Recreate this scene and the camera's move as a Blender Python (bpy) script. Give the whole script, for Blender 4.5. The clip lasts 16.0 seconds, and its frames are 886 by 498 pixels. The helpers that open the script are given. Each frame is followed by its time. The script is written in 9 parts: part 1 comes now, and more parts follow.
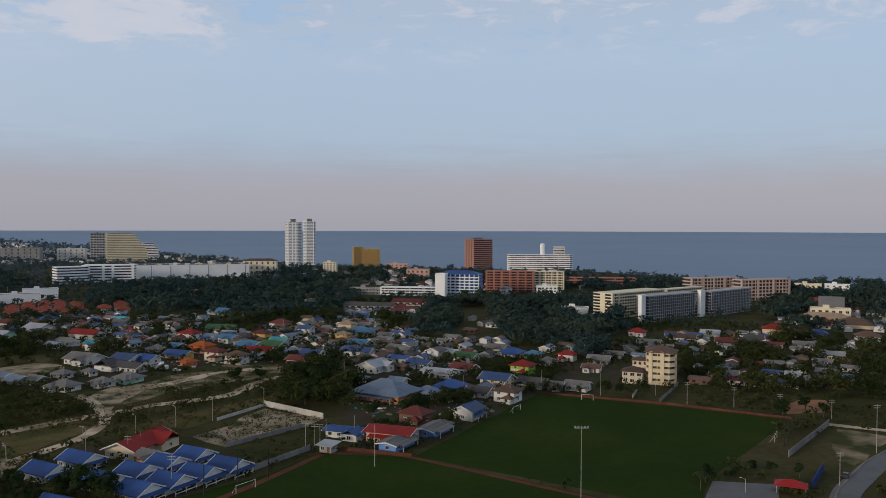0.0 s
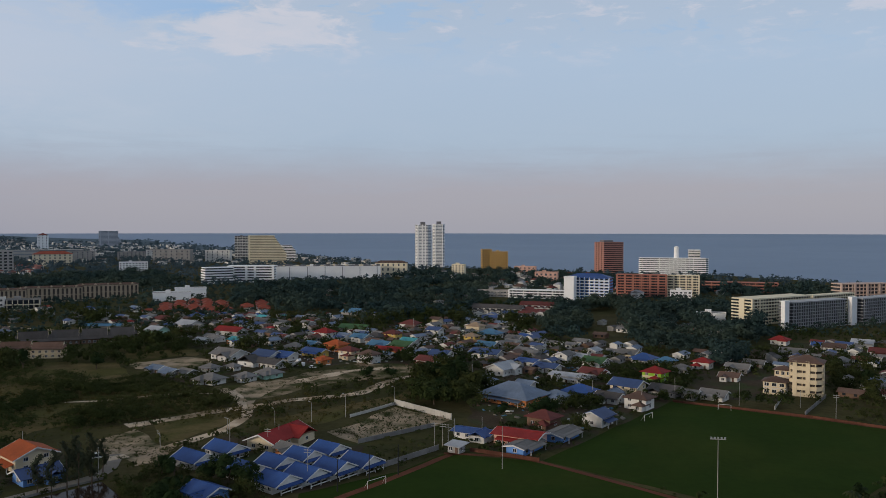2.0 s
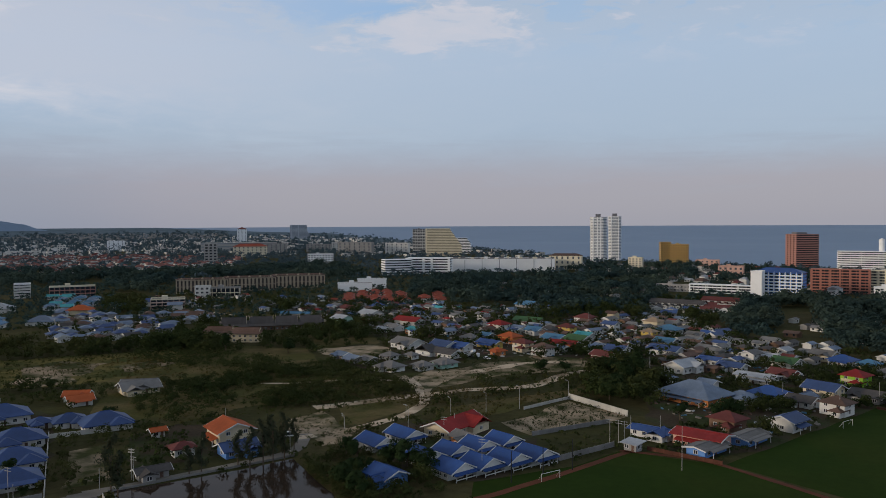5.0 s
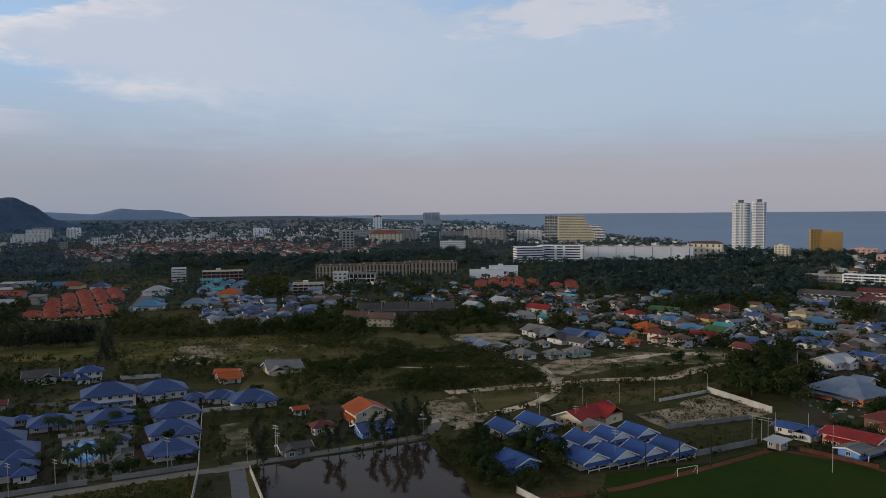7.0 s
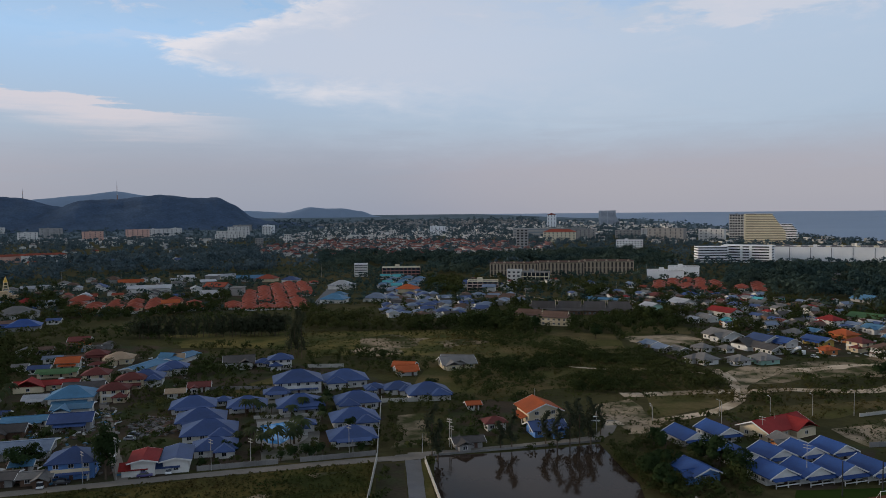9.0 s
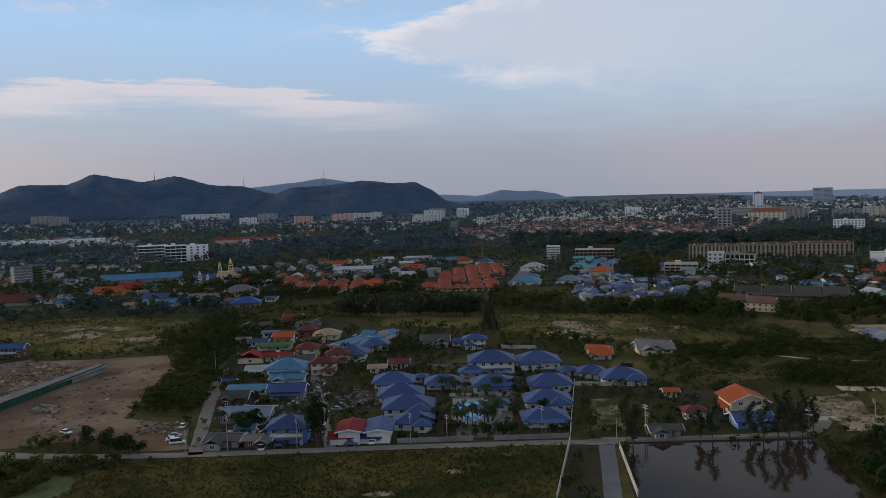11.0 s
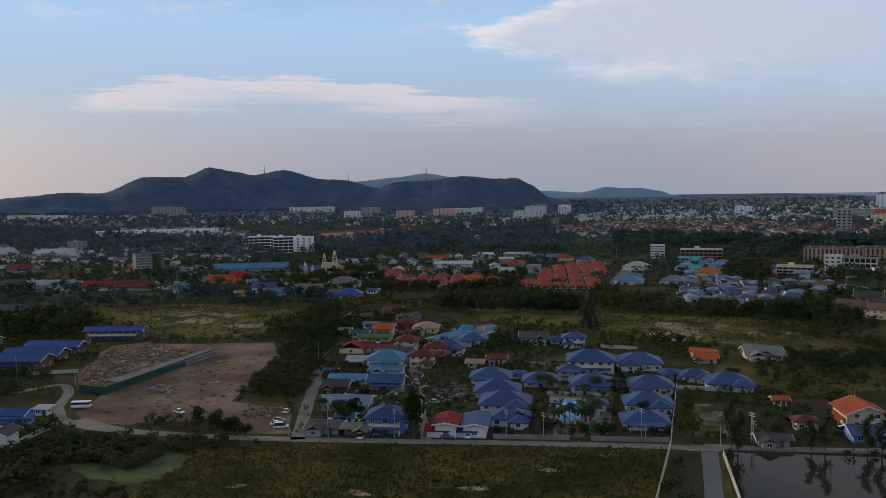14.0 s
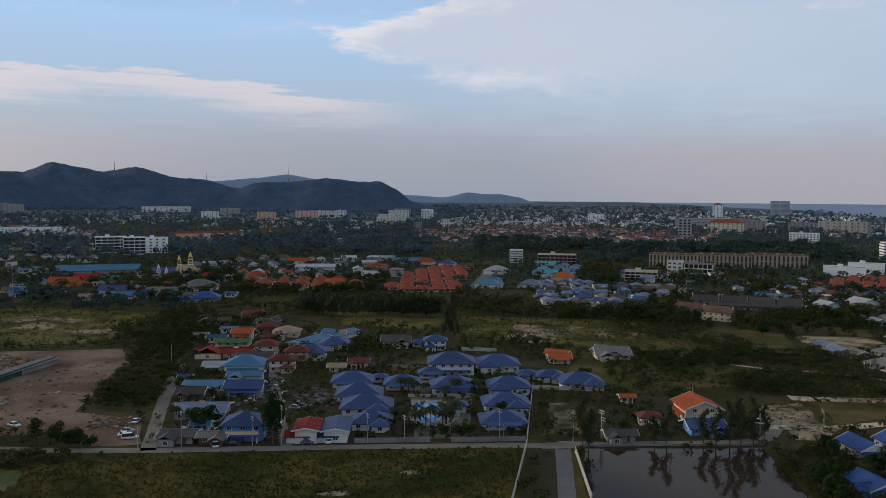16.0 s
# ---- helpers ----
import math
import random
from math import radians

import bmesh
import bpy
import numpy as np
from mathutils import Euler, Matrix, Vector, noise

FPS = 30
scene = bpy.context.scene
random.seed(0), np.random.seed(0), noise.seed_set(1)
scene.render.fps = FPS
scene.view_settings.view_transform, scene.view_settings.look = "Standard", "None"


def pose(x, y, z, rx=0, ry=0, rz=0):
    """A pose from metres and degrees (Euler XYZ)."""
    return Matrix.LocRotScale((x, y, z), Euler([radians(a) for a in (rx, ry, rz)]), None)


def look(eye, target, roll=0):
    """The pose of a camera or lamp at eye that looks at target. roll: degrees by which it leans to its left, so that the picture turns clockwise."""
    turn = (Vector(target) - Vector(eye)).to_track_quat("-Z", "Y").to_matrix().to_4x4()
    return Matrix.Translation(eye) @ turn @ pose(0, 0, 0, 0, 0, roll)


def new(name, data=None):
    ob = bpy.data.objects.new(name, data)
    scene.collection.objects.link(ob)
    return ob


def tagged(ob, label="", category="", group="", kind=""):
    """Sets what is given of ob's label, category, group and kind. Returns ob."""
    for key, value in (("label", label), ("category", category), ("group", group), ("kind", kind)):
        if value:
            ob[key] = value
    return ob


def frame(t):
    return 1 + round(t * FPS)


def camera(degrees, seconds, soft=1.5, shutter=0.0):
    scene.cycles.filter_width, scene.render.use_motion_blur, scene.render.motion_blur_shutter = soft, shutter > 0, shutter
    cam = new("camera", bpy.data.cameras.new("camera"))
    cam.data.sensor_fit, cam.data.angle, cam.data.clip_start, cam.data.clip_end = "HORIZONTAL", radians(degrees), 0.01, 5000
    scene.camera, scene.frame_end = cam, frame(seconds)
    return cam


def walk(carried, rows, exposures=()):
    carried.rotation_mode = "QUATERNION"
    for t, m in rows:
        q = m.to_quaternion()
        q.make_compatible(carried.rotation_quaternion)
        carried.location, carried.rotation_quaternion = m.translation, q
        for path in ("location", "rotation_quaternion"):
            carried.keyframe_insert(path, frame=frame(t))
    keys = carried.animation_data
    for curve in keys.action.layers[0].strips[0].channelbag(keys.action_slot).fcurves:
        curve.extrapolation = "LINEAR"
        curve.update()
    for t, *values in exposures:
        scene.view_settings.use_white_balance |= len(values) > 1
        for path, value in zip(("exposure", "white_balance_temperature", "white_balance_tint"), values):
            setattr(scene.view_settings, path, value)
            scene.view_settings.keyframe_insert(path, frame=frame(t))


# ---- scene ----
# The camera hangs in the air over one spot and turns to its left and back.
EYE = 75.0
cam = camera(58.95, 16.0, soft=0.75)
TURNS = [  # seconds, heading to the left, pitch, roll
    (0.0, 0.01, -1.61, -0.15),
    (0.5, 2.34, -1.63, -0.14),
    (1.0, 4.66, -1.54, -0.02),
    (1.5, 6.75, -1.48, -0.06),
    (2.0, 9.36, -1.44, -0.06),
    (2.5, 11.72, -1.59, 0.02),
    (3.0, 14.26, -1.72, 0.20),
    (3.5, 16.04, -1.76, 0.19),
    (4.0, 18.11, -1.78, 0.14),
    (6.5, 28.70, -2.54, 0.51),
    (7.0, 31.62, -2.81, 0.52),
    (7.5, 34.49, -3.00, 0.64),
    (8.0, 37.94, -3.03, 0.44),
    (8.5, 41.49, -2.89, 0.54),
    (9.0, 44.29, -2.82, 0.61),
    (9.5, 48.01, -3.29, 1.08),
    (10.0, 51.18, -3.53, 1.28),
    (12.5, 66.86, -4.08, 1.52),
    (13.0, 67.62, -4.05, 1.25),
    (13.5, 66.78, -4.08, 1.15),
    (14.0, 65.62, -4.02, 0.86),
    (14.5, 63.99, -3.87, 0.58),
    (15.0, 61.81, -3.95, 0.16),
    (15.5, 59.83, -3.89, 0.10),
    (16.0, 55.71, -3.81, -0.40),
]
walk(cam, [(t, pose(0, 0, EYE, 90 + pitch, roll, yaw)) for t, yaw, pitch, roll in TURNS], [(0.0, -0.03), (4.0, -0.05), (6.5, -0.06), (7.5, 0.03), (9.0, 0.06), (16.0, 0.07)])

# ---- light ----
SUN_AZ, SUN_EL = 125.0, 11.0  # degrees to the left of north, and up


def build_world():
    world = bpy.data.worlds.new("dusk_sky")
    scene.world = world
    world.use_nodes = True
    nt = world.node_tree
    nt.nodes.clear()
    N, L = nt.nodes.new, nt.links.new

    def m(op, a, b=0.0, c=None, clamp=False):
        n = N("ShaderNodeMath")
        n.operation, n.use_clamp = op, clamp
        for i, v in enumerate((a, b, c)):
            if v is None:
                continue
            if isinstance(v, (int, float)):
                n.inputs[i].default_value = v
            else:
                L(v, n.inputs[i])
        return n.outputs[0]

    def step(v, lo, hi):
        n = N("ShaderNodeMapRange")
        n.interpolation_type = "SMOOTHSTEP"
        L(v, n.inputs["Value"])
        n.inputs["From Min"].default_value, n.inputs["From Max"].default_value = lo, hi
        return n.outputs["Result"]

    def mix(fac, a, b):
        n = N("ShaderNodeMix")
        n.data_type = "RGBA"
        for s, v in ((n.inputs["Factor"], fac), (n.inputs["A"], a), (n.inputs["B"], b)):
            if isinstance(v, tuple):
                s.default_value = (*v, 1)
            elif isinstance(v, (int, float)):
                s.default_value = v
            else:
                L(v, s)
        return n.outputs["Result"]

    tc = N("ShaderNodeTexCoord")
    sep = N("ShaderNodeSeparateXYZ")
    L(tc.outputs["Generated"], sep.inputs[0])
    az = m("MULTIPLY", m("ARCTAN2", m("MULTIPLY", sep.outputs[0], -1.0), sep.outputs[1]), 57.2958)
    el = m("MULTIPLY", m("ARCSINE", sep.outputs[2]), 57.2958)

    def cloud_noise(sx, sy, detail, rough, dist=0.0, off=0.0):
        v = N("ShaderNodeCombineXYZ")
        L(m("MULTIPLY", az, sx), v.inputs[0])
        L(m("MULTIPLY", el, sy), v.inputs[1])
        v.inputs[2].default_value = off
        n = N("ShaderNodeTexNoise")
        n.inputs["Scale"].default_value = 1.0
        n.inputs["Detail"].default_value, n.inputs["Roughness"].default_value = detail, rough
        n.inputs["Distortion"].default_value = dist
        L(v.outputs[0], n.inputs["Vector"])
        return m("SUBTRACT", n.outputs["Fac"], 0.5)

    big = cloud_noise(0.07, 0.25, 5, 0.6, 0.3)
    fine = cloud_noise(0.28, 0.9, 7, 0.62, 0.4, 3.0)
    both = m("ADD", m("MULTIPLY", big, 5.0), m("MULTIPLY", fine, 3.2))
    # clear sky by height
    ramp = N("ShaderNodeValToRGB")
    L(step(el, -1.0, 60.0), ramp.inputs[0])
    lin = N("ShaderNodeMapRange")
    L(el, lin.inputs["Value"])
    lin.inputs["From Min"].default_value, lin.inputs["From Max"].default_value = 0.0, 60.0
    L(lin.outputs["Result"], ramp.inputs[0])
    for i, (p, c) in enumerate([(0.0, (0.325, 0.34, 0.425)), (0.05, (0.385, 0.382, 0.462)), (0.10, (0.39, 0.48, 0.61)), (0.2, (0.39, 0.585, 0.85)), (0.32, (0.33, 0.41, 0.54)), (0.48, (0.215, 0.20, 0.185)), (1.0, (0.185, 0.155, 0.12))]):
        e = ramp.color_ramp.elements[i] if i < 2 else ramp.color_ramp.elements.new(p)
        e.position, e.color = p, (*c, 1)
    col = ramp.outputs[0]
    # thin veil over the seaward side
    veil = m("MULTIPLY", step(m("ADD", m("MULTIPLY", az, -1.0), m("MULTIPLY", both, 2.0)), -64.0, -30.0), step(m("ADD", el, both), 2.5, 7.5))
    col = mix(m("MULTIPLY", veil, 0.74), col, mix(step(az, 5.0, 45.0), (0.43, 0.53, 0.665), (0.485, 0.57, 0.69)))
    # high puffs towards the top
    puff = m("MULTIPLY", step(m("ADD", fine, m("MULTIPLY", big, 0.8)), 0.03, 0.2), step(el, 10.0, 15.0))
    col = mix(m("MULTIPLY", puff, 0.75), col, (0.64, 0.645, 0.73))
    gap = m("MULTIPLY", step(m("ADD", m("MULTIPLY", fine, -1.0), m("MULTIPLY", big, -0.9)), 0.05, 0.16), step(el, 11.0, 15.5))
    col = mix(m("MULTIPLY", gap, 0.5), col, (0.27, 0.50, 0.80))
    # a clear patch with bright streaks beside it
    d1 = m("ADD", m("POWER", m("DIVIDE", m("SUBTRACT", az, 30.5), 6.5), 2.0), m("POWER", m("DIVIDE", m("SUBTRACT", el, 15.6), 1.5), 2.0))
    col = mix(m("MULTIPLY", m("SUBTRACT", 1.0, step(m("ADD", d1, m("MULTIPLY", fine, 4.5)), 0.1, 1.6)), 0.8), col, (0.25, 0.47, 0.78))
    d2 = m("ADD", m("POWER", m("DIVIDE", m("SUBTRACT", az, m("ADD", 24.0, m("MULTIPLY", m("SUBTRACT", 14.0, el), 2.2))), 7.0), 2.0), m("POWER", m("DIVIDE", m("SUBTRACT", el, 13.7), 1.3), 2.0))
    col = mix(m("MULTIPLY", m("SUBTRACT", 1.0, step(m("ADD", d2, m("MULTIPLY", both, -1.6)), 0.1, 1.3)), 0.75), col, (0.66, 0.66, 0.73))
    # wedge of cloud that opens to the right from its tip
    run = m("SUBTRACT", 64.5, az)
    low = m("ADD", 6.0, m("MULTIPLY", 5.0, m("EXPONENT", m("MULTIPLY", m("MAXIMUM", run, -4.0), -0.11))))
    high = m("ADD", 11.0, m("MULTIPLY", run, 0.37))
    wob = m("ADD", m("MULTIPLY", both, 0.5), m("MULTIPLY", fine, 2.2))
    wedge = m("MULTIPLY", step(m("DIVIDE", m("ADD", m("SUBTRACT", el, low), wob), m("ADD", 1.0, m("MULTIPLY", m("MAXIMUM", run, 0.0), 0.16))), -0.15, 0.9), step(m("ADD", m("SUBTRACT", high, el), m("MULTIPLY", both, 0.9)), -0.1, 0.7))
    fade = m("SUBTRACT", 1.0, m("MULTIPLY", step(run, 14.0, 42.0), 0.75))
    rim = m("SUBTRACT", 1.0, step(m("ADD", m("MINIMUM", m("SUBTRACT", el, low), m("SUBTRACT", high, el)), m("MULTIPLY", both, -1.1)), 0.2, 2.4))
    rim = m("MULTIPLY", rim, m("SUBTRACT", 1.0, m("MULTIPLY", step(run, 5.0, 24.0), 0.8)))
    col = mix(m("MULTIPLY", m("MULTIPLY", wedge, fade), 0.88), col, mix(rim, (0.555, 0.60, 0.71), (0.80, 0.76, 0.79)))
    # streak of cloud over the hills
    band = cloud_noise(0.09, 1.5, 6, 0.6, 0.0, 7.0)
    peak = m("SUBTRACT", 8.6, m("MULTIPLY", m("ABSOLUTE", m("SUBTRACT", az, 77.0)), 0.10))
    d = m("ADD", m("SUBTRACT", peak, el), m("ADD", m("MULTIPLY", both, 0.45), m("MULTIPLY", band, 2.6)))
    side = m("MULTIPLY", step(az, 56.0, 66.0), m("SUBTRACT", 1.0, step(m("ADD", az, both), 88.5, 91.0)))
    streak = m("MULTIPLY", m("MULTIPLY", step(d, 0.0, 0.35), m("SUBTRACT", 1.0, step(d, 0.5, 2.6))), side)
    col = mix(m("MULTIPLY", streak, 0.8), col, (0.70, 0.635, 0.675))
    # grey layered haze near the horizon
    grey = m("MULTIPLY", step(m("ADD", band, m("MULTIPLY", big, 0.5)), -0.02, 0.2), m("MULTIPLY", step(el, 0.5, 2.5), m("SUBTRACT", 1.0, step(el, 4.5, 7.5))))
    col = mix(m("MULTIPLY", grey, 0.35), col, (0.355, 0.39, 0.49))
    # paler and warmer low over the sea, duskier beside the hills
    seaward = m("MULTIPLY", m("SUBTRACT", 1.0, step(m("ADD", az, m("MULTIPLY", both, 1.5)), 30.0, 52.0)), m("SUBTRACT", 1.0, step(m("ADD", el, m("MULTIPLY", both, 0.4)), 0.5, 6.5)))
    col = mix(m("MULTIPLY", seaward, 0.44), col, (0.445, 0.425, 0.455))
    dusk = m("MULTIPLY", m("MULTIPLY", step(az, 40.0, 52.0), m("SUBTRACT", 1.0, step(az, 64.0, 84.0))), m("SUBTRACT", 1.0, step(m("ADD", el, m("MULTIPLY", both, 0.6)), 2.0, 6.5)))
    col = mix(m("MULTIPLY", dusk, 0.5), col, (0.285, 0.335, 0.43))
    # last warmth low on the sunset side
    warm = m("MULTIPLY", step(az, 74.0, 110.0), m("SUBTRACT", 1.0, step(m("ADD", el, both), 3.0, 9.0)))
    col = mix(m("MULTIPLY", warm, 0.5), col, (0.70, 0.62, 0.56))
    sky = N("ShaderNodeTexSky")
    sky.sky_type, sky.sun_disc = "NISHITA", False
    sky.sun_elevation, sky.sun_rotation = radians(SUN_EL), radians(-SUN_AZ)
    air = N("ShaderNodeVectorMath")
    air.operation = "SCALE"
    L(sky.outputs[0], air.inputs[0])
    air.inputs["Scale"].default_value = 0.1
    col = mix(0.08, col, air.outputs[0])
    bg = N("ShaderNodeBackground")
    bg.inputs["Strength"].default_value = 1.0
    L(col, bg.inputs[0])
    out = N("ShaderNodeOutputWorld")
    L(bg.outputs[0], out.inputs[0])


build_world()
sun = new("sun", bpy.data.lights.new("sun", "SUN"))
sun.data.energy, sun.data.angle, sun.data.color = 2.0, radians(9), (1.0, 0.85, 0.68)
sun.matrix_world = look((-math.sin(radians(SUN_AZ)) * 50, math.cos(radians(SUN_AZ)) * 50, 50 * math.tan(radians(SUN_EL)) + 100), (0, 0, 100))

# ---- materials ----
MATS = {}


def mat(name, base, rough=0.85, var=0.3, scale=0.4, bump=0.0, metal=0.0, obj=0.0, island=0.0, tint=None, spec=0.12, streak=1.0, tscale=None, thin=0.0):
    """A surface with colour variation at two scales, a second tint in patches, bump, and variation from piece to piece."""
    if name in MATS:
        return MATS[name]
    mt = bpy.data.materials.new(name)
    MATS[name] = mt
    mt.use_nodes = True
    nt = mt.node_tree
    N, L = nt.nodes.new, nt.links.new
    bs = nt.nodes["Principled BSDF"]
    bs.inputs["Roughness"].default_value, bs.inputs["Metallic"].default_value = rough, metal
    bs.inputs["Specular IOR Level"].default_value = spec
    tc, mp = N("ShaderNodeTexCoord"), N("ShaderNodeMapping")
    L(tc.outputs["Object"], mp.inputs[0])
    mp.inputs["Scale"].default_value = (1, 1, streak)
    outs = []
    for k, s in ((0, scale), (1, scale * 7.3)):
        n = N("ShaderNodeTexNoise")
        n.inputs["Scale"].default_value, n.inputs["Detail"].default_value, n.inputs["Roughness"].default_value = s, 6, 0.6
        L(mp.outputs[0], n.inputs["Vector"])
        outs.append(n)
    tn = N("ShaderNodeTexNoise")
    tn.inputs["Scale"].default_value, tn.inputs["Detail"].default_value = tscale or scale * 0.35, 5
    L(mp.outputs[0], tn.inputs["Vector"])
    rr = N("ShaderNodeMapRange")
    rr.inputs["From Min"].default_value, rr.inputs["From Max"].default_value = 0.44, 0.62
    L(tn.outputs["Fac"], rr.inputs["Value"])
    mx = N("ShaderNodeMix")
    mx.data_type = "RGBA"
    L(rr.outputs[0], mx.inputs["Factor"])
    mx.inputs["A"].default_value = (*base, 1)
    t2 = tint or tuple(c * (1 - 0.6 * var) for c in base)
    mx.inputs["B"].default_value = (*t2, 1)
    val = None
    ad = N("ShaderNodeMath")
    ad.operation = "ADD"
    L(outs[0].outputs["Fac"], ad.inputs[0])
    L(outs[1].outputs["Fac"], ad.inputs[1])
    val = ad.outputs[0]
    if obj or island:
        src = N("ShaderNodeObjectInfo").outputs["Random"] if obj else N("ShaderNodeNewGeometry").outputs["Random Per Island"]
        a2 = N("ShaderNodeMath")
        a2.operation = "MULTIPLY_ADD"
        L(src, a2.inputs[0])
        a2.inputs[1].default_value = (obj or island) / max(var, 0.01)
        L(val, a2.inputs[2])
        val = a2.outputs[0]
    mid = 1.0 + ((obj or island) / max(var, 0.01)) * 0.5
    sc = N("ShaderNodeMath")
    sc.operation = "MULTIPLY_ADD"
    L(val, sc.inputs[0])
    sc.inputs[1].default_value, sc.inputs[2].default_value = var * 1.6, 1.0 - var * 1.6 * mid
    mxv = N("ShaderNodeMath")
    mxv.operation = "MAXIMUM"
    L(sc.outputs[0], mxv.inputs[0])
    mxv.inputs[1].default_value = 0.15
    vm = N("ShaderNodeVectorMath")
    vm.operation = "SCALE"
    L(mx.outputs["Result"], vm.inputs[0])
    L(mxv.outputs[0], vm.inputs["Scale"])
    L(vm.outputs[0], bs.inputs["Base Color"])
    if bump:
        b = N("ShaderNodeBump")
        b.inputs["Strength"].default_value, b.inputs["Distance"].default_value = 0.7, bump
        L(ad.outputs[0], b.inputs["Height"])
        L(b.outputs[0], bs.inputs["Normal"])
    if thin:  # leaves let light through
        tl, ms, out = N("ShaderNodeBsdfTranslucent"), N("ShaderNodeMixShader"), nt.nodes["Material Output"]
        L(vm.outputs[0], tl.inputs["Color"])
        ms.inputs[0].default_value = thin
        L(bs.outputs[0], ms.inputs[1])
        L(tl.outputs[0], ms.inputs[2])
        L(ms.outputs[0], out.inputs["Surface"])
    return mt


GROUND = mat("scrub_ground", (0.046, 0.046, 0.019), 0.95, 0.55, 0.05, 0.3, tint=(0.066, 0.057, 0.026), tscale=0.012, spec=0.02)
PITCH = mat("pitch_turf", (0.0195, 0.037, 0.0065), 0.95, 0.3, 0.05, 0.03, tint=(0.027, 0.042, 0.008), tscale=0.02, spec=0.02)
FIELD = mat("dry_meadow", (0.092, 0.074, 0.024), 0.95, 0.7, 0.16, 0.2, tint=(0.036, 0.042, 0.013), tscale=0.05, spec=0.02)
DRYFIELD = mat("parched_grassland", (0.125, 0.103, 0.036), 0.95, 0.6, 0.16, 0.2, tint=(0.052, 0.058, 0.019), tscale=0.045, spec=0.02)
MEADOW = mat("green_meadow", (0.068, 0.065, 0.023), 0.95, 0.55, 0.10, 0.2, tint=(0.114, 0.089, 0.041), tscale=0.04, spec=0.02)
SAND = mat("sandy_soil", (0.33, 0.255, 0.175), 0.95, 0.5, 0.16, 0.1, tint=(0.060, 0.062, 0.028), tscale=0.085, spec=0.02)
WEEDY = mat("weedy_sand", (0.050, 0.054, 0.021), 0.95, 0.5, 0.16, 0.1, tint=(0.27, 0.205, 0.14), tscale=0.06, spec=0.02)
TRACKS = mat("pale_track_soil", (0.52, 0.415, 0.305), 0.95, 0.4, 0.2, 0.05, tint=(0.26, 0.195, 0.125), tscale=0.07, spec=0.02)
DIRT = mat("brown_cleared_soil", (0.125, 0.084, 0.058), 0.95, 0.6, 0.10, 0.15, tint=(0.20, 0.145, 0.108), tscale=0.035, spec=0.02)
REDDIRT = mat("red_soil", (0.30, 0.155, 0.09), 0.95, 0.4, 0.12, 0.1, spec=0.02)
VILLAGE = mat("trodden_village_soil", (0.062, 0.048, 0.034), 0.95, 0.5, 0.12, 0.1, tint=(0.040, 0.050, 0.022), tscale=0.06, spec=0.02)
CONC = mat("worn_concrete", (0.195, 0.175, 0.15), 0.9, 0.3, 0.25, 0.02)
PAVE = mat("weathered_paving", (0.17, 0.16, 0.14), 0.9, 0.35, 0.25, tint=(0.09, 0.09, 0.06), tscale=0.12)
ASPH = mat("grey_asphalt", (0.135, 0.135, 0.14), 0.9, 0.2, 0.3, 0.01)
REDTRK = mat("red_clay_path", (0.11, 0.040, 0.022), 0.95, 0.35, 0.2)
GLASS = mat("dark_window_glass", (0.022, 0.027, 0.034), 0.15, 0.2, 0.4, spec=0.6)
# Base lightened to stand for the sky reflected in far panes.
GLASSB = mat("painted_reflection_glazing", (0.085, 0.095, 0.11), 0.2, 0.25, 0.05, spec=0.5)
FRAME = mat("white_window_frame", (0.62, 0.61, 0.60), 0.6, 0.1, 0.5)
TRUNK = mat("grey_brown_bark", (0.10, 0.075, 0.055), 0.95, 0.35, 1.5)
LEAF = mat("dark_foliage", (0.026, 0.044, 0.017), 0.8, 0.35, 0.08, obj=0.25, tint=(0.040, 0.062, 0.024), spec=0.02, thin=0.3)
LEAF2 = mat("mixed_foliage", (0.034, 0.047, 0.016), 0.8, 0.45, 0.03, island=0.22, tint=(0.058, 0.064, 0.023), spec=0.02, thin=0.3)
# Leaf colours turned bluish by distance: the haze is mixed into the base.
LEAFFAR = mat("haze_blue_foliage", (0.062, 0.096, 0.114), 0.9, 0.3, 0.02, island=0.2, tint=(0.080, 0.114, 0.130), spec=0.02, thin=0.3)
LEAFMID = mat("half_hazed_foliage", (0.038, 0.064, 0.060), 0.9, 0.45, 0.03, island=0.25, tint=(0.058, 0.080, 0.060), spec=0.02, thin=0.25)
PALM = mat("palm_fronds", (0.024, 0.038, 0.014), 0.7, 0.3, 0.3, obj=0.3, tint=(0.06, 0.07, 0.026), thin=0.3)
DRYBRUSH = mat("dry_brown_brush", (0.052, 0.040, 0.022), 0.9, 0.4, 0.08, island=0.25, tint=(0.036, 0.042, 0.018), spec=0.02, thin=0.3)
CASU = mat("feathery_needles", (0.044, 0.052, 0.030), 0.9, 0.3, 0.2, obj=0.2, thin=0.3)
GRASS = mat("grass_tufts", (0.044, 0.054, 0.014), 0.9, 0.4, 0.06, island=0.5, tint=(0.085, 0.068, 0.023), thin=0.3)
ALGAE = mat("pond_algae", (0.085, 0.105, 0.034), 0.6, 0.5, 0.25, tint=(0.045, 0.052, 0.024), tscale=0.14)
METAL = mat("galvanised_metal", (0.45, 0.46, 0.47), 0.45, 0.2, 0.5, metal=0.6)
POLE = mat("pale_concrete_pole", (0.36, 0.35, 0.33), 0.8, 0.15, 0.4)
BLACK = mat("dark_net_pole", (0.03, 0.03, 0.03), 0.7, 0.2, 0.4)
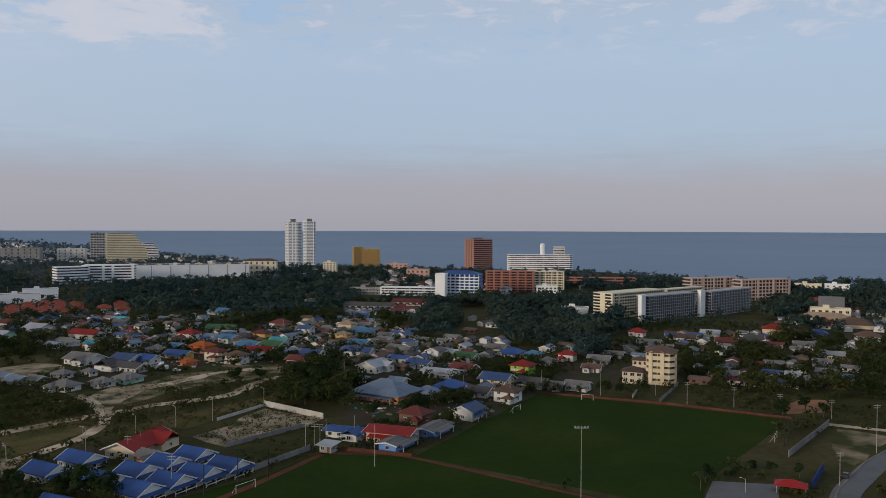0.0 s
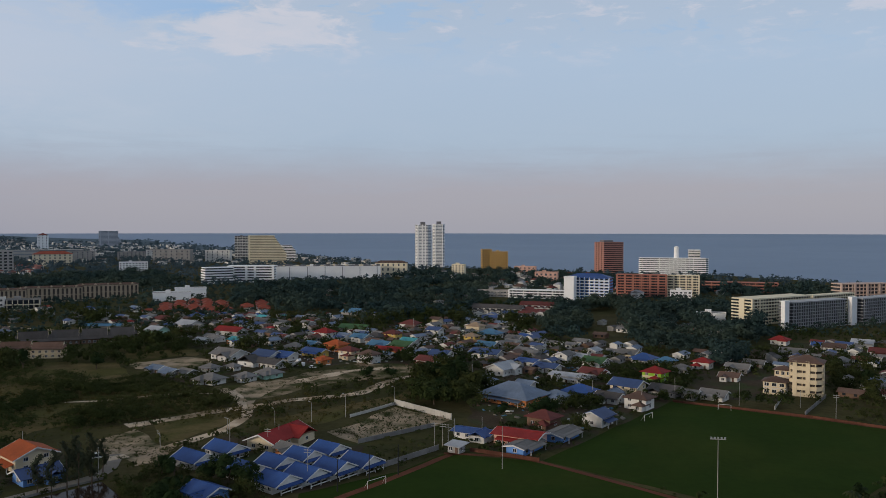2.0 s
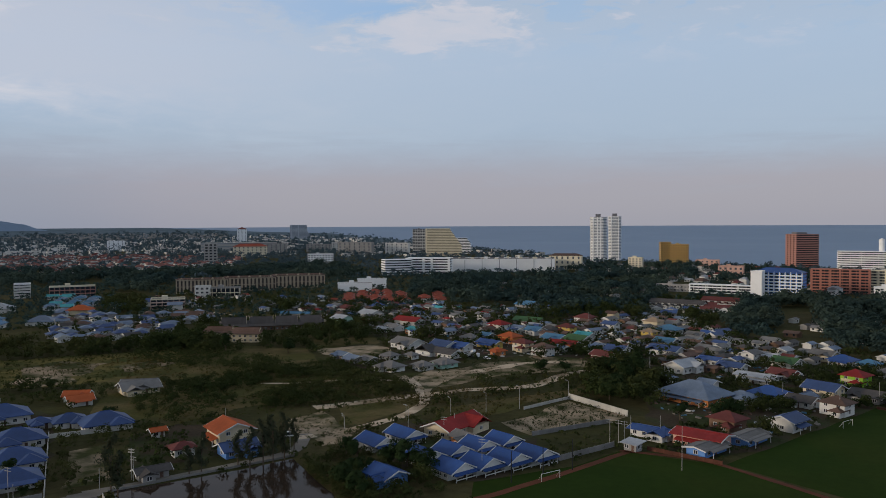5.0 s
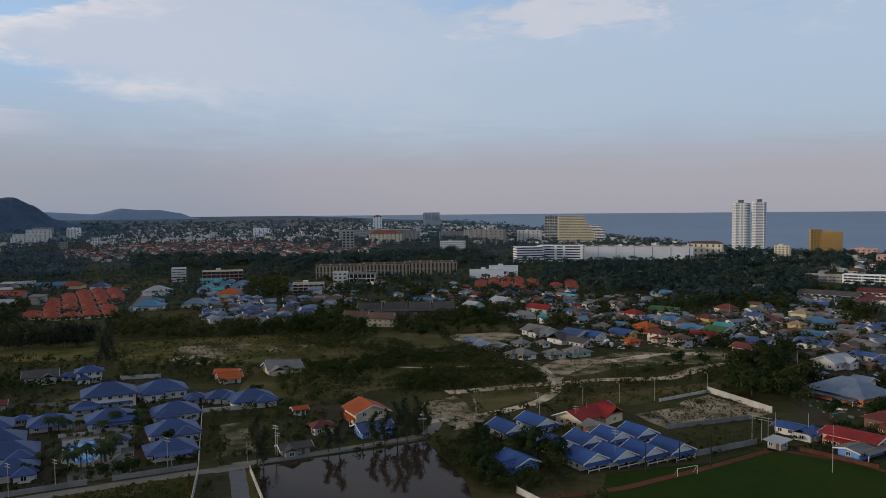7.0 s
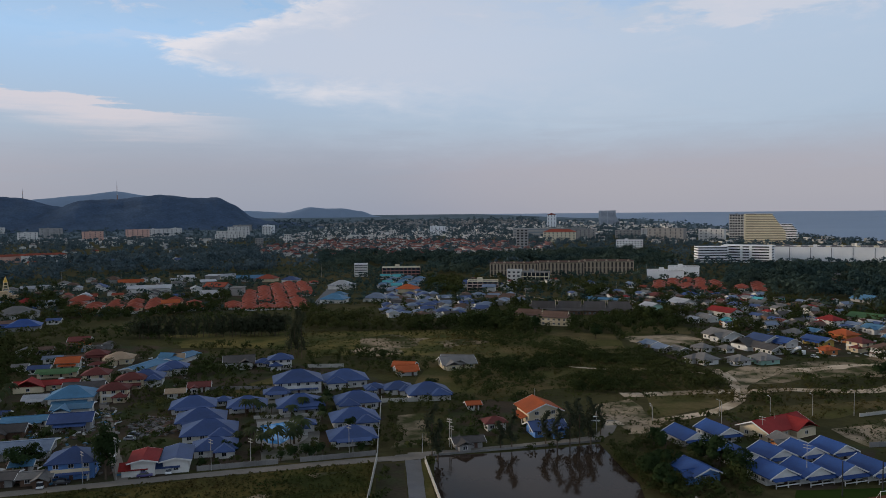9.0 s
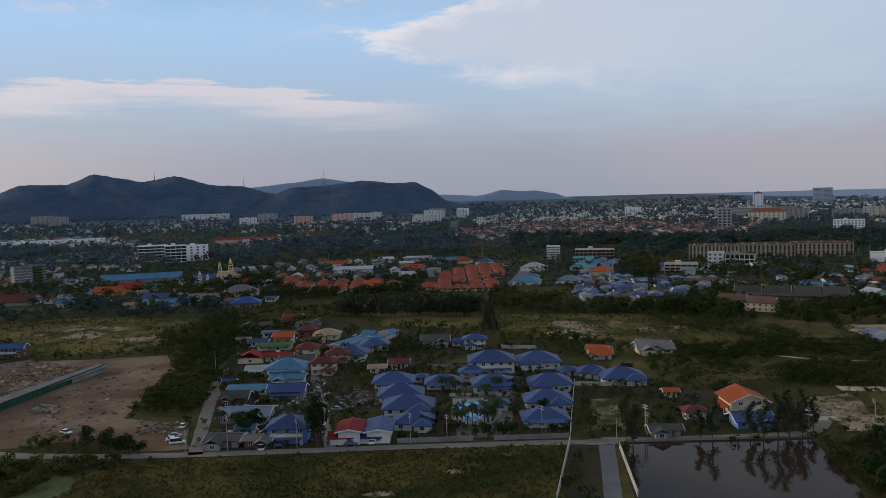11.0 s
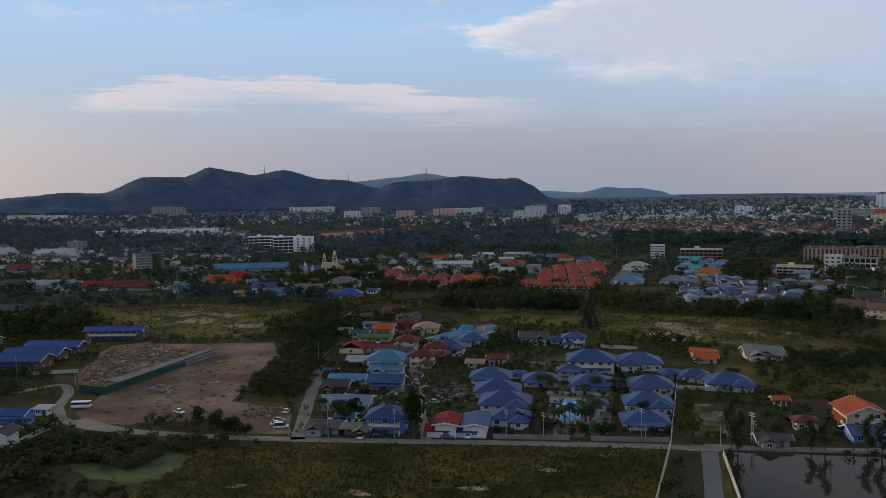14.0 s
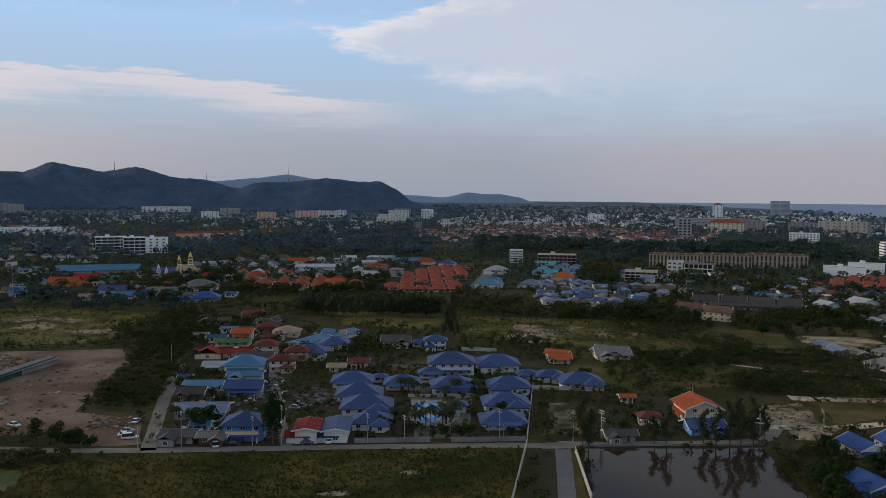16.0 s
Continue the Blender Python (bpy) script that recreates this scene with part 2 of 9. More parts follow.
RUBBER = mat("black_rubber", (0.02, 0.02, 0.02), 0.8, 0.1, 1.0)

ROOF = {  # roof colours: name, base, roughness
    "b": ("vivid blue", (0.020, 0.060, 0.205)), "n": ("slate blue", (0.034, 0.064, 0.165)), "l": ("sky blue", (0.050, 0.145, 0.245)),
    "k": ("pale grey-blue", (0.125, 0.165, 0.235)), "t": ("teal", (0.05, 0.30, 0.33)), "r": ("red", (0.235, 0.026, 0.024)),
    "d": ("maroon", (0.13, 0.040, 0.035)), "o": ("orange", (0.36, 0.086, 0.029)), "a": ("terracotta", (0.25, 0.060, 0.036)),
    "w": ("brown", (0.12, 0.075, 0.058)), "g": ("green", (0.06, 0.125, 0.055)), "y": ("weathered grey", (0.165, 0.158, 0.152)),
    "x": ("dark grey", (0.074, 0.068, 0.066)), "s": ("pale silver", (0.31, 0.325, 0.35)), "e": ("tan", (0.33, 0.24, 0.16)), "f": ("faded terracotta", (0.215, 0.098, 0.082)),
}
WALL = {
    "w": ("white", (0.62, 0.605, 0.575)), "c": ("cream", (0.62, 0.52, 0.36)), "b": ("blue", (0.12, 0.25, 0.55)), "o": ("orange", (0.55, 0.21, 0.08)),
    "g": ("lime green", (0.26, 0.48, 0.05)), "d": ("brown timber", (0.16, 0.10, 0.07)), "y": ("yellow", (0.58, 0.42, 0.12)),
    "x": ("grey", (0.30, 0.29, 0.28)), "p": ("pink", (0.58, 0.36, 0.29)), "t": ("pale green", (0.36, 0.55, 0.46)),
}
for k, (nm, c) in ROOF.items():
    mat("roof_" + nm.replace(" ", "_"), c, 0.5 if k in "lsktbn" else 0.7, 0.32, 0.35, obj=0.2, streak=0.3, spec=0.22 if k in "lsktbn" else 0.1)
for k, (nm, c) in WALL.items():
    mat("wall_" + nm.replace(" ", "_"), c, 0.85, 0.16, 0.3, obj=0.12, tint=tuple(v * 0.82 for v in c))


def roofm(k):
    return MATS["roof_" + ROOF[k][0].replace(" ", "_")]


def wallm(k):
    return MATS["wall_" + WALL[k][0].replace(" ", "_")]

# ---- builders ----


def gz(x, y):
    """Height of the land: flat near by, rising to the far horizon."""
    r = math.hypot(x, y)
    if r <= 3000:
        return 0.0
    far = 3000 / (1 - min((r - 3000) / 1900, 0.80))
    return EYE * (1 - r / far) if r < 4520 else EYE * (1 - 4520 / 15000)


COAST = [(-70, 900), (-45, 950), (-27, 1075), (-9, 1385), (4, 1420), (11, 1590), (14, 1760), (20, 2300), (25, 3200), (30, 3900), (36, 4150), (41, 4450), (43, 5200), (200, 5200), (268, 5200), (280, 1000), (290, 900)]


def coast(az):
    if az < -90:
        az += 360
    for (a, ra), (b, rb) in zip(COAST, COAST[1:]):
        if a <= az <= b:
            u = (az - a) / (b - a)
            return ra + (rb - ra) * u + 22 * noise.noise((az * 0.6, 3.0, 0.0))
    return 900.0


def finish(name, bm, mats, parent=None, label="", m=None, smooth=False):
    me = bpy.data.meshes.new(name)
    bm.normal_update()
    bm.to_mesh(me)
    bm.free()
    return place(name, me, mats, parent, label, m, smooth)


def place(name, me, mats, parent=None, label="", m=None, smooth=False):
    if mats is not None:
        for x in mats if isinstance(mats, (list, tuple)) else [mats]:
            me.materials.append(x)
    if smooth:
        me.shade_smooth()
    ob = new(name, me)
    if parent is not None:
        ob.parent = parent
    if m is not None:
        ob.matrix_basis = m
    if label:
        ob["label"] = label
    return ob


def part(name, bm, material, parent, label="", m=None, smooth=False):
    return finish(name, bm, material, parent, label, m, smooth)


def box(bm, x0, x1, y0, y1, z0, z1, mi=0):
    v = [bm.verts.new(p) for p in ((x0, y0, z0), (x1, y0, z0), (x1, y1, z0), (x0, y1, z0), (x0, y0, z1), (x1, y0, z1), (x1, y1, z1), (x0, y1, z1))]
    for f in ((0, 3, 2, 1), (4, 5, 6, 7), (0, 1, 5, 4), (1, 2, 6, 5), (2, 3, 7, 6), (3, 0, 4, 7)):
        bm.faces.new([v[i] for i in f]).material_index = mi
    return v


def boxes(*args):
    bm = bmesh.new()
    for a in args:
        box(bm, *a)
    return bm


def tube(bm, p, q, r0, r1, seg=6, mi=0):
    p, q = Vector(p), Vector(q)
    t = (q - p).to_track_quat("Z", "Y").to_matrix()
    a = [bm.verts.new(p + t @ Vector((r0 * math.cos(6.2832 * i / seg), r0 * math.sin(6.2832 * i / seg), 0))) for i in range(seg)]
    b = [bm.verts.new(q + t @ Vector((r1 * math.cos(6.2832 * i / seg), r1 * math.sin(6.2832 * i / seg), 0))) for i in range(seg)]
    for i in range(seg):
        bm.faces.new((a[i], a[(i + 1) % seg], b[(i + 1) % seg], b[i])).material_index = mi
    bm.faces.new(b).material_index = mi
    bm.faces.new(a[::-1]).material_index = mi


def root(name, x, y, ang, label, category, group="", z=None):
    e = new(name)
    e.empty_display_size = 0.5
    e.matrix_basis = pose(x, y, gz(x, y) if z is None else z, 0, 0, ang)
    return tagged(e, label, category, group)


SHARED = {}


def shared(key, build, mats):
    if key not in SHARED:
        me = bpy.data.meshes.new(key)
        bm = build()
        bm.normal_update()
        bm.to_mesh(me)
        bm.free()
        for x in mats:
            me.materials.append(x)
        SHARED[key] = me
    return SHARED[key]


def window_bm(w, h):
    """Two panes set back in one frame."""
    bm = bmesh.new()
    t = 0.1
    xs, zs = (-w / 2, -w / 2 + t, -t / 2, t / 2, w / 2 - t, w / 2), (-h / 2, -h / 2 + t, h / 2 - t, h / 2)
    v = [[bm.verts.new((x, -0.09, z)) for z in zs] for x in xs]
    panes = []
    for i in range(5):
        for k in range(3):
            f = bm.faces.new((v[i][k], v[i + 1][k], v[i + 1][k + 1], v[i][k + 1]))
            if k == 1 and i in (1, 3):
                panes.append(f)
    back = bmesh.ops.extrude_face_region(bm, geom=panes)["geom"]
    bmesh.ops.delete(bm, geom=panes, context="FACES_ONLY")
    for g in back:
        if isinstance(g, bmesh.types.BMVert):
            g.co.y = -0.02
        elif isinstance(g, bmesh.types.BMFace):
            g.material_index = 1
    rim = [e for e in bm.edges if e.is_boundary]
    for g in bmesh.ops.extrude_edge_only(bm, edges=rim)["geom"]:
        if isinstance(g, bmesh.types.BMVert):
            g.co.y = 0.05
    bmesh.ops.recalc_face_normals(bm, faces=bm.faces)
    return bm


def window(parent, x, y, z, ang, w=1.5, h=1.3):
    me = shared("window_%.1f_%.1f" % (w, h), lambda: window_bm(w, h), [FRAME, GLASS])
    ob = new("window", me)
    ob.parent = parent
    ob.matrix_basis = pose(x, y, z, 0, 0, ang)
    return ob


def roof_bm(kind, W, D, h, over=0.7, th=0.22):
    """Gable roof (ridge along x), hip roof, or lean-to, with a thick edge. Eaves at z = 0."""
    bm = bmesh.new()
    a, b = W / 2 + over, D / 2 + over
    drop = over * h / (D / 2) * 0.6
    if kind == "g":
        top = [(-a, 0, h), (a, 0, h)]
        pts = [(-a, -b, -drop), (a, -b, -drop), (a, b, -drop), (-a, b, -drop), *top]
        faces = ((0, 1, 5, 4), (2, 3, 4, 5))
    elif kind == "h":
        s = max(a - b, 0.05 * a)
        pts = [(-a, -b, -drop), (a, -b, -drop), (a, b, -drop), (-a, b, -drop), (-s, 0, h), (s, 0, h)]
        faces = ((0, 1, 5, 4), (2, 3, 4, 5), (1, 2, 5), (3, 0, 4))
    else:
        pts = [(-a, -b, -drop), (a, -b, -drop), (a, b, h), (-a, b, h)]
        faces = ((0, 1, 2, 3),)
    up = [bm.verts.new(p) for p in pts]
    for f in faces:
        bm.faces.new([up[i] for i in f])
    r = bmesh.ops.extrude_face_region(bm, geom=list(bm.faces))
    for v in r["geom"]:
        if isinstance(v, bmesh.types.BMVert):
            v.co.z += th
    bmesh.ops.recalc_face_normals(bm, faces=bm.faces)
    # ridge cap
    if kind in "gh":
        s = a if kind == "g" else max(a - b, 0.05 * a)
        tube(bm, (-s, 0, h + th), (s, 0, h + th), 0.16, 0.16, 5)
    return bm


def wall_bm(W, D, hw, kind, h):
    bm = bmesh.new()
    box(bm, -W / 2, W / 2, -D / 2, D / 2, 0, hw)
    if kind == "g":  # gable ends
        for s in (-1, 1):
            x = s * W / 2
            v = [bm.verts.new(p) for p in ((x, -D / 2, hw), (x, D / 2, hw), (x, 0, hw + h * 0.97), (x - s * 0.2, -D / 2, hw), (x - s * 0.2, D / 2, hw), (x - s * 0.2, 0, hw + h * 0.97))]
            for f in ((0, 1, 2), (5, 4, 3), (0, 2, 5, 3), (1, 4, 5, 2)):
                bm.faces.new([v[i] for i in f])
    elif kind == "s":
        v = [bm.verts.new(p) for p in ((-W / 2, D / 2, hw), (W / 2, D / 2, hw), (W / 2, D / 2, hw + h), (-W / 2, D / 2, hw + h), (-W / 2, -D / 2, hw), (W / 2, -D / 2, hw))]
        for f in ((0, 1, 2, 3), (4, 0, 3), (1, 5, 2)):
            bm.faces.new([v[i] for i in f])
    bmesh.ops.recalc_face_normals(bm, faces=bm.faces)
    return bm


FAR_HOUSES = {}


def far_house(x, y, ang, W, D, st, kind, rk, wk, group):
    """A house in the joined rest of its quarter."""
    bm = FAR_HOUSES.setdefault(group, ([], [], [], []))
    vs, fs, mi, keys = bm
    hw, h = 2.55 * st, min(W, D) * (0.21 if kind != "s" else 0.1)
    a, b, c, s = W / 2 + .8, D / 2 + .8, math.cos(radians(ang)), math.sin(radians(ang))
    t = W / 2 + .8 if kind == "g" else max(W / 2 - D / 2, .4)
    pts = [(-W / 2, -D / 2, -.3), (W / 2, -D / 2, -.3), (W / 2, D / 2, -.3), (-W / 2, D / 2, -.3), (-W / 2, -D / 2, hw), (W / 2, -D / 2, hw), (W / 2, D / 2, hw), (-W / 2, D / 2, hw),
           (-a, -b, hw - .25), (a, -b, hw - .25), (a, b, hw - .25), (-a, b, hw - .25), (-t, 0, hw + h), (t, 0, hw + h)]
    faces = [((0, 1, 5, 4), wk.upper()), ((1, 2, 6, 5), wk.upper()), ((2, 3, 7, 6), wk.upper()), ((3, 0, 4, 7), wk.upper()), ((8, 9, 13, 12), rk), ((10, 11, 12, 13), rk), ((9, 10, 13), wk.upper() if kind == "g" else rk), ((11, 8, 12), wk.upper() if kind == "g" else rk), ((11, 10, 9, 8), wk.upper())]
    n = max(1, int(W / 3.5))
    for i in range(n):
        px = (i + .5) * W / n - W / 2
        o = len(pts)
        pts += [(px - .7, -D / 2 - .04, .9), (px + .7, -D / 2 - .04, .9), (px + .7, -D / 2 - .04, 2.2), (px - .7, -D / 2 - .04, 2.2)]
        faces.append(((o, o + 1, o + 2, o + 3), "#"))
    o, z = len(vs), gz(x, y)
    vs += [(x + c * u - s * v, y + s * u + c * v, z + q) for u, v, q in pts]
    for f, k in faces:
        fs.append(tuple(o + q for q in f))
        if k not in keys:
            keys.append(k)
        mi.append(keys.index(k))
    PLACED.append((x, y, 0.55 * math.hypot(W, D)))


def join_far_houses():
    for group, (vs, fs, mi, keys) in FAR_HOUSES.items():
        me = bpy.data.meshes.new("houses")
        me.from_pydata(vs, [], fs)
        for k in keys:
            me.materials.append(GLASS if k == "#" else wallm(k.lower()) if k.isupper() else roofm(k))
        me.polygons.foreach_set("material_index", mi)
        tagged(place("houses", me, None), "crowded small " + group + " with coloured roofs", "houses", kind="stuff")


PLACED = []  # x, y, radius of what stands on the ground
KIND = {"g": "gable", "h": "hip", "s": "lean-to"}


def house(x, y, ang, W, D, st, kind, rk, wk, group="", detail=True, extra=""):
    """A house with walls, roof, door and windows. The front looks along -y."""
    low, kind = kind == "f", "g" if kind == "f" else kind
    hw = 2.55 * st
    h = min(W, D) * (0.11 if low else 0.215 if kind == "g" else 0.25 if kind == "h" else 0.12)
    size = {1: "single-storey", 2: "two-storey", 3: "three-storey"}.get(int(math.ceil(st)), "low")
    lab = "%s %s house with a %s %s roof" % (size, WALL[wk][0] + "-walled", ROOF[rk][0], "low gable" if low else KIND[kind])
    e = root("house", x, y, ang, extra or lab, "house", group)
    part("wall", wall_bm(W, D, hw, kind, h), wallm(wk), e)
    part("roof", roof_bm(kind, W, D, h, 1.05 if detail else 0.9), roofm(rk), e, m=pose(0, 0, hw))
    PLACED.append((x, y, 0.55 * math.hypot(W, D)))
    if not detail:
        return e
    n = max(2, int(W / 3.4))
    for f in range(max(1, int(st + 0.25))):
        z = 1.45 + 2.55 * f
        for i in range(n):
            px = (i + 0.5) * W / n - W / 2
            if f == 0 and i == n // 2:
                bm = boxes((-0.5, 0.5, -0.1, 0.03, 0, 2.05))
                leaf = part("door", bm, MATS["roof_brown"], e, "brown wooden door", m=pose(px, -D / 2, 0))
                part("handle", boxes((.32, .42, -.17, -.1, .95, 1.1)), METAL, leaf)
            else:
                window(e, px, -D / 2, z, 0)
        for s in (-1, 1):
            for i in range(max(1, int(D / 4.5))):
                k = max(1, int(D / 4.5))
                window(e, s * W / 2, (i + 0.5) * D / k - D / 2, z, 90 * s)
    wing = rng.uniform()
    if wing < 0.6 and W > 6.5:  # a lower wing in front
        ww, wd, wh = W * rng.uniform(.38, .5), 2.6, hw * (.92 if st < 1.5 else .5)
        wx = W * .24 * (1 if rng.uniform() < .5 else -1)
        part("wing_wall", boxes((wx - ww / 2, wx + ww / 2, -D / 2 - wd, -D / 2 + .1, 0, wh)), wallm(wk), e)
        rb = roof_bm("h" if kind == "h" else "g", wd * 2 + 1.5, ww, ww * .26, .7)
        part("wing_roof", rb, roofm(rk), e, m=pose(wx, -D / 2 + .6, wh - .02, 0, 0, 90))
        window(e, wx, -D / 2 - wd, wh * .55, 0)
    elif W > 6.5:  # a veranda
        part("veranda_roof", roof_bm("s", W * .8, 2.4, .7, .2, .12), roofm(rk), e, m=pose(0, -D / 2 - 1.1, 2.15))
        for sx in (-.38, .38):
            part("veranda_post", boxes((sx * W - .09, sx * W + .09, -D / 2 - 2.1, -D / 2 - 1.92, 0, 2.2)), wallm("w"), e)
    if kind == "g":
        for sx in (-1, 1):
            bm, x0, b, dz = bmesh.new(), sx * (W / 2 + 1.05), D / 2 + 1.05, 1.05 * h / (D / 2) * 0.6
            vs = [bm.verts.new((x0 + k, py, hw + pz)) for k in (0, sx * .12) for py, pz in ((-b, -dz - .18), (-b, -dz + .2), (0, h + .22), (b, -dz + .2), (b, -dz - .18), (0, h - .22))]
            for f in ((0, 1, 2, 5), (5, 2, 3, 4), (6, 11, 8, 7), (11, 10, 9, 8), (0, 6, 7, 1), (1, 7, 8, 2), (2, 8, 9, 3), (3, 9, 10, 4), (5, 11, 6, 0), (4, 10, 11, 5)):
                bm.faces.new([vs[i] for i in f])
            bmesh.ops.recalc_face_normals(bm, faces=bm.faces)
            part("barge_board", bm, FRAME, e, "white painted barge board")
    if st >= 2:
        bm = boxes((-W * 0.42, W * 0.42, -D / 2 - 1.3, -D / 2 + 0.05, 2.5, 2.68), (-W * 0.42, W * 0.42, -D / 2 - 1.3, -D / 2 - 1.18, 2.68, 3.5))
        part("balcony", bm, wallm("w" if wk in "wcxpt" else "c"), e)
        for s in (-1, 1):
            part("post", boxes((s * W * 0.4 - 0.12, s * W * 0.4 + 0.12, -D / 2 - 1.25, -D / 2 - 1.0, 0, 2.5)), wallm("w"), e)
    return e


# Dark colour that stands for the shade inside arches and balconies.
DUSK = mat("painted_opening_shade", (0.075, 0.062, 0.055), 0.8, 0.3, 0.3)


def arch_bm(w, h):
    """A round-headed plate that stands a little proud, its dark colour in place of the opening's shade."""
    bm = bmesh.new()
    prof = [(-w / 2, 0), (w / 2, 0), (w / 2, h - w / 2)] + [(math.cos(a) * w / 2, h - w / 2 + math.sin(a) * w / 2) for a in (.52, 1.05, 1.57, 2.09, 2.62)] + [(-w / 2, h - w / 2)]
    a, b = [bm.verts.new((x, -.06, z)) for x, z in prof], [bm.verts.new((x, .05, z)) for x, z in prof]
    bm.faces.new(a)
    for i in range(len(prof)):
        j = (i + 1) % len(prof)
        bm.faces.new((a[j], a[i], b[i], b[j]))
    bmesh.ops.recalc_face_normals(bm, faces=bm.faces)
    return bm


def footprint(x, y, ang, W, D):
    """Keeps the ground under a long building free."""
    n = max(1, round(W / D))
    for i in range(n):
        u = ((i + .5) / n - .5) * W
        PLACED.append((x + math.cos(radians(ang)) * u, y + math.sin(radians(ang)) * u, 0.55 * math.hypot(W / n, D)))


def block(name, x, y, ang, W, D, floors, fh, bays, wk, style, label, category="building", sides=0, roof=None, z=None, group="", slabm=None):
    """A building of several storeys; the front looks along -y, windows on the front and both ends."""
    e = root(name, x, y, ang, label, category, group, z)
    H = floors * fh
    wm = wallm(wk) if isinstance(wk, str) else wk
    part("wall", boxes((-W / 2, W / 2, -D / 2, D / 2, 0, H)), wm, e)
    footprint(x, y, ang, W, D)
    if roof:
        h = D * 0.2
        part("roof", roof_bm("h", W, D, h, 0.8), roofm(roof), e, m=pose(0, 0, H))
    else:
        part("parapet", boxes((-W / 2 - .2, W / 2 + .2, -D / 2 - .2, -D / 2 + .15, H, H + 1.0), (-W / 2 - .2, W / 2 + .2, D / 2 - .15, D / 2 + .2, H, H + 1.0), (-W / 2 - .2, -W / 2 + .15, -D / 2 + .15, D / 2 - .15, H, H + 1.0), (W / 2 - .15, W / 2 + .2, -D / 2 + .15, D / 2 - .15, H, H + 1.0)), wm, e)
        part("roof_slab", boxes((-W / 2 + .15, W / 2 - .15, -D / 2 + .15, D / 2 - .15, H, H + 0.15)), CONC, e)
        if W > 18:
            part("stair_house", boxes((-W * .12 - 2, -W * .12 + 3, -2.5, 2.5, H + .15, H + 3.2)), wm, e)
    sm = slabm or wallm("w")
    if style == "band":
        for f in range(floors):
            zz = f * fh
            part("glazing", boxes((-W / 2 + .4, W / 2 - .4, -D / 2 - .06, -D / 2 + .05, zz + fh * .52, zz + fh - .5), (-W / 2 - .06, -W / 2 + .05, -D / 2 + .6, D / 2 - .6, zz + fh * .52, zz + fh - .5), (W / 2 - .05, W / 2 + .06, -D / 2 + .6, D / 2 - .6, zz + fh * .52, zz + fh - .5)), GLASS, e)
            part("balcony", boxes((-W / 2 - .3, W / 2 + .3, -D / 2 - 1.3, -D / 2 - .06, zz, zz + .2), (-W / 2 - .3, W / 2 + .3, -D / 2 - 1.3, -D / 2 - 1.15, zz + .2, zz + max(1.1, fh * .5))), sm, e)
        for i in range(bays + 1):
            px = -W / 2 + i * W / bays
            part("pier", boxes((px - .18, px + .18, -D / 2 - 1.25, -D / 2 - .05, .2, H)), sm, e)
    elif style == "tall":
        nd = max(2, int(D / (W / bays) + .5))
        for f in range(floors):
            zz = f * fh
            cells = []
            for i in range(bays):
                a, b = -W / 2 + (i + .22) * W / bays, -W / 2 + (i + .78) * W / bays
                cells.append((a, b, -D / 2 - .05, -D / 2 + .05, zz + fh * .42, zz + fh - .45))
            for i in range(nd):
                a, b = -D / 2 + (i + .2) * D / nd, -D / 2 + (i + .8) * D / nd
                cells.append((-W / 2 - .05, -W / 2 + .05, a, b, zz + fh * .36, zz + fh - .25))
                cells.append((W / 2 - .05, W / 2 + .05, a, b, zz + fh * .36, zz + fh - .25))
            tagged(part("glazing", boxes(*cells), GLASS, e), kind="stuff")
            tagged(part("balcony", boxes(*[(-W / 2 + (i + .06) * W / bays, -W / 2 + (i + .94) * W / bays, -D / 2 - .9, -D / 2 - .052, zz, zz + fh * .33) for i in range(bays)]), sm, e), kind="stuff")
        for i in range(bays + 1):
            px = -W / 2 + i * W / bays
            part("pier", boxes((px - .35, px + .35, -D / 2 - .55, -D / 2 - .053, 0, H + .6)), sm, e)
    elif style == "grid":
        for f in range(floors):
            zz = f * fh
            part("glazing", boxes((-W / 2 + .2, W / 2 - .2, -D / 2 - .06, -D / 2 + .05, zz + .35, zz + fh - .1)), GLASS, e)
            part("slab", boxes((-W / 2 - .1, W / 2 + .1, -D / 2 - .9, -D / 2 - .06, zz, zz + .45), (-W / 2 - .1, W / 2 + .1, -D / 2 - .12, -D / 2 - .06, zz + .45, zz + 1.0)), sm, e)
        for i in range(bays + 1):
            px = -W / 2 + i * W / bays
            part("pier", boxes((px - .3, px + .3, -D / 2 - .95, -D / 2 - .05, 0, H)), sm, e)
    elif style == "arch":  # tall round-headed openings over square ones, with piers between
        w = W / bays * .46
        for i in range(bays):
            px = -W / 2 + (i + .5) * W / bays
            # dark plates with the opening's shade as their colour
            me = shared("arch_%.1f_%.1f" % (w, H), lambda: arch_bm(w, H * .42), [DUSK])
            for z0 in (H * .50, H * .06):
                ob = new("arch", me)
                ob.parent = e
                ob.matrix_basis = pose(px, -D / 2, z0)
            part("pier", boxes((px - W / bays / 2 - .3, px - W / bays / 2 + .3, -D / 2 - .5, -D / 2 - .01, 0, H + .4)), sm, e)
        part("string_course", boxes((-W / 2 - .1, W / 2 + .1, -D / 2 - .35, -D / 2 - .012, H * .46, H * .50)), sm, e)
    elif style == "win":
        w, h = round(min(W / bays * 0.62, 2.6), 1), round(fh * 0.52, 1)
        nd = max(1, int(D / (W / bays)))
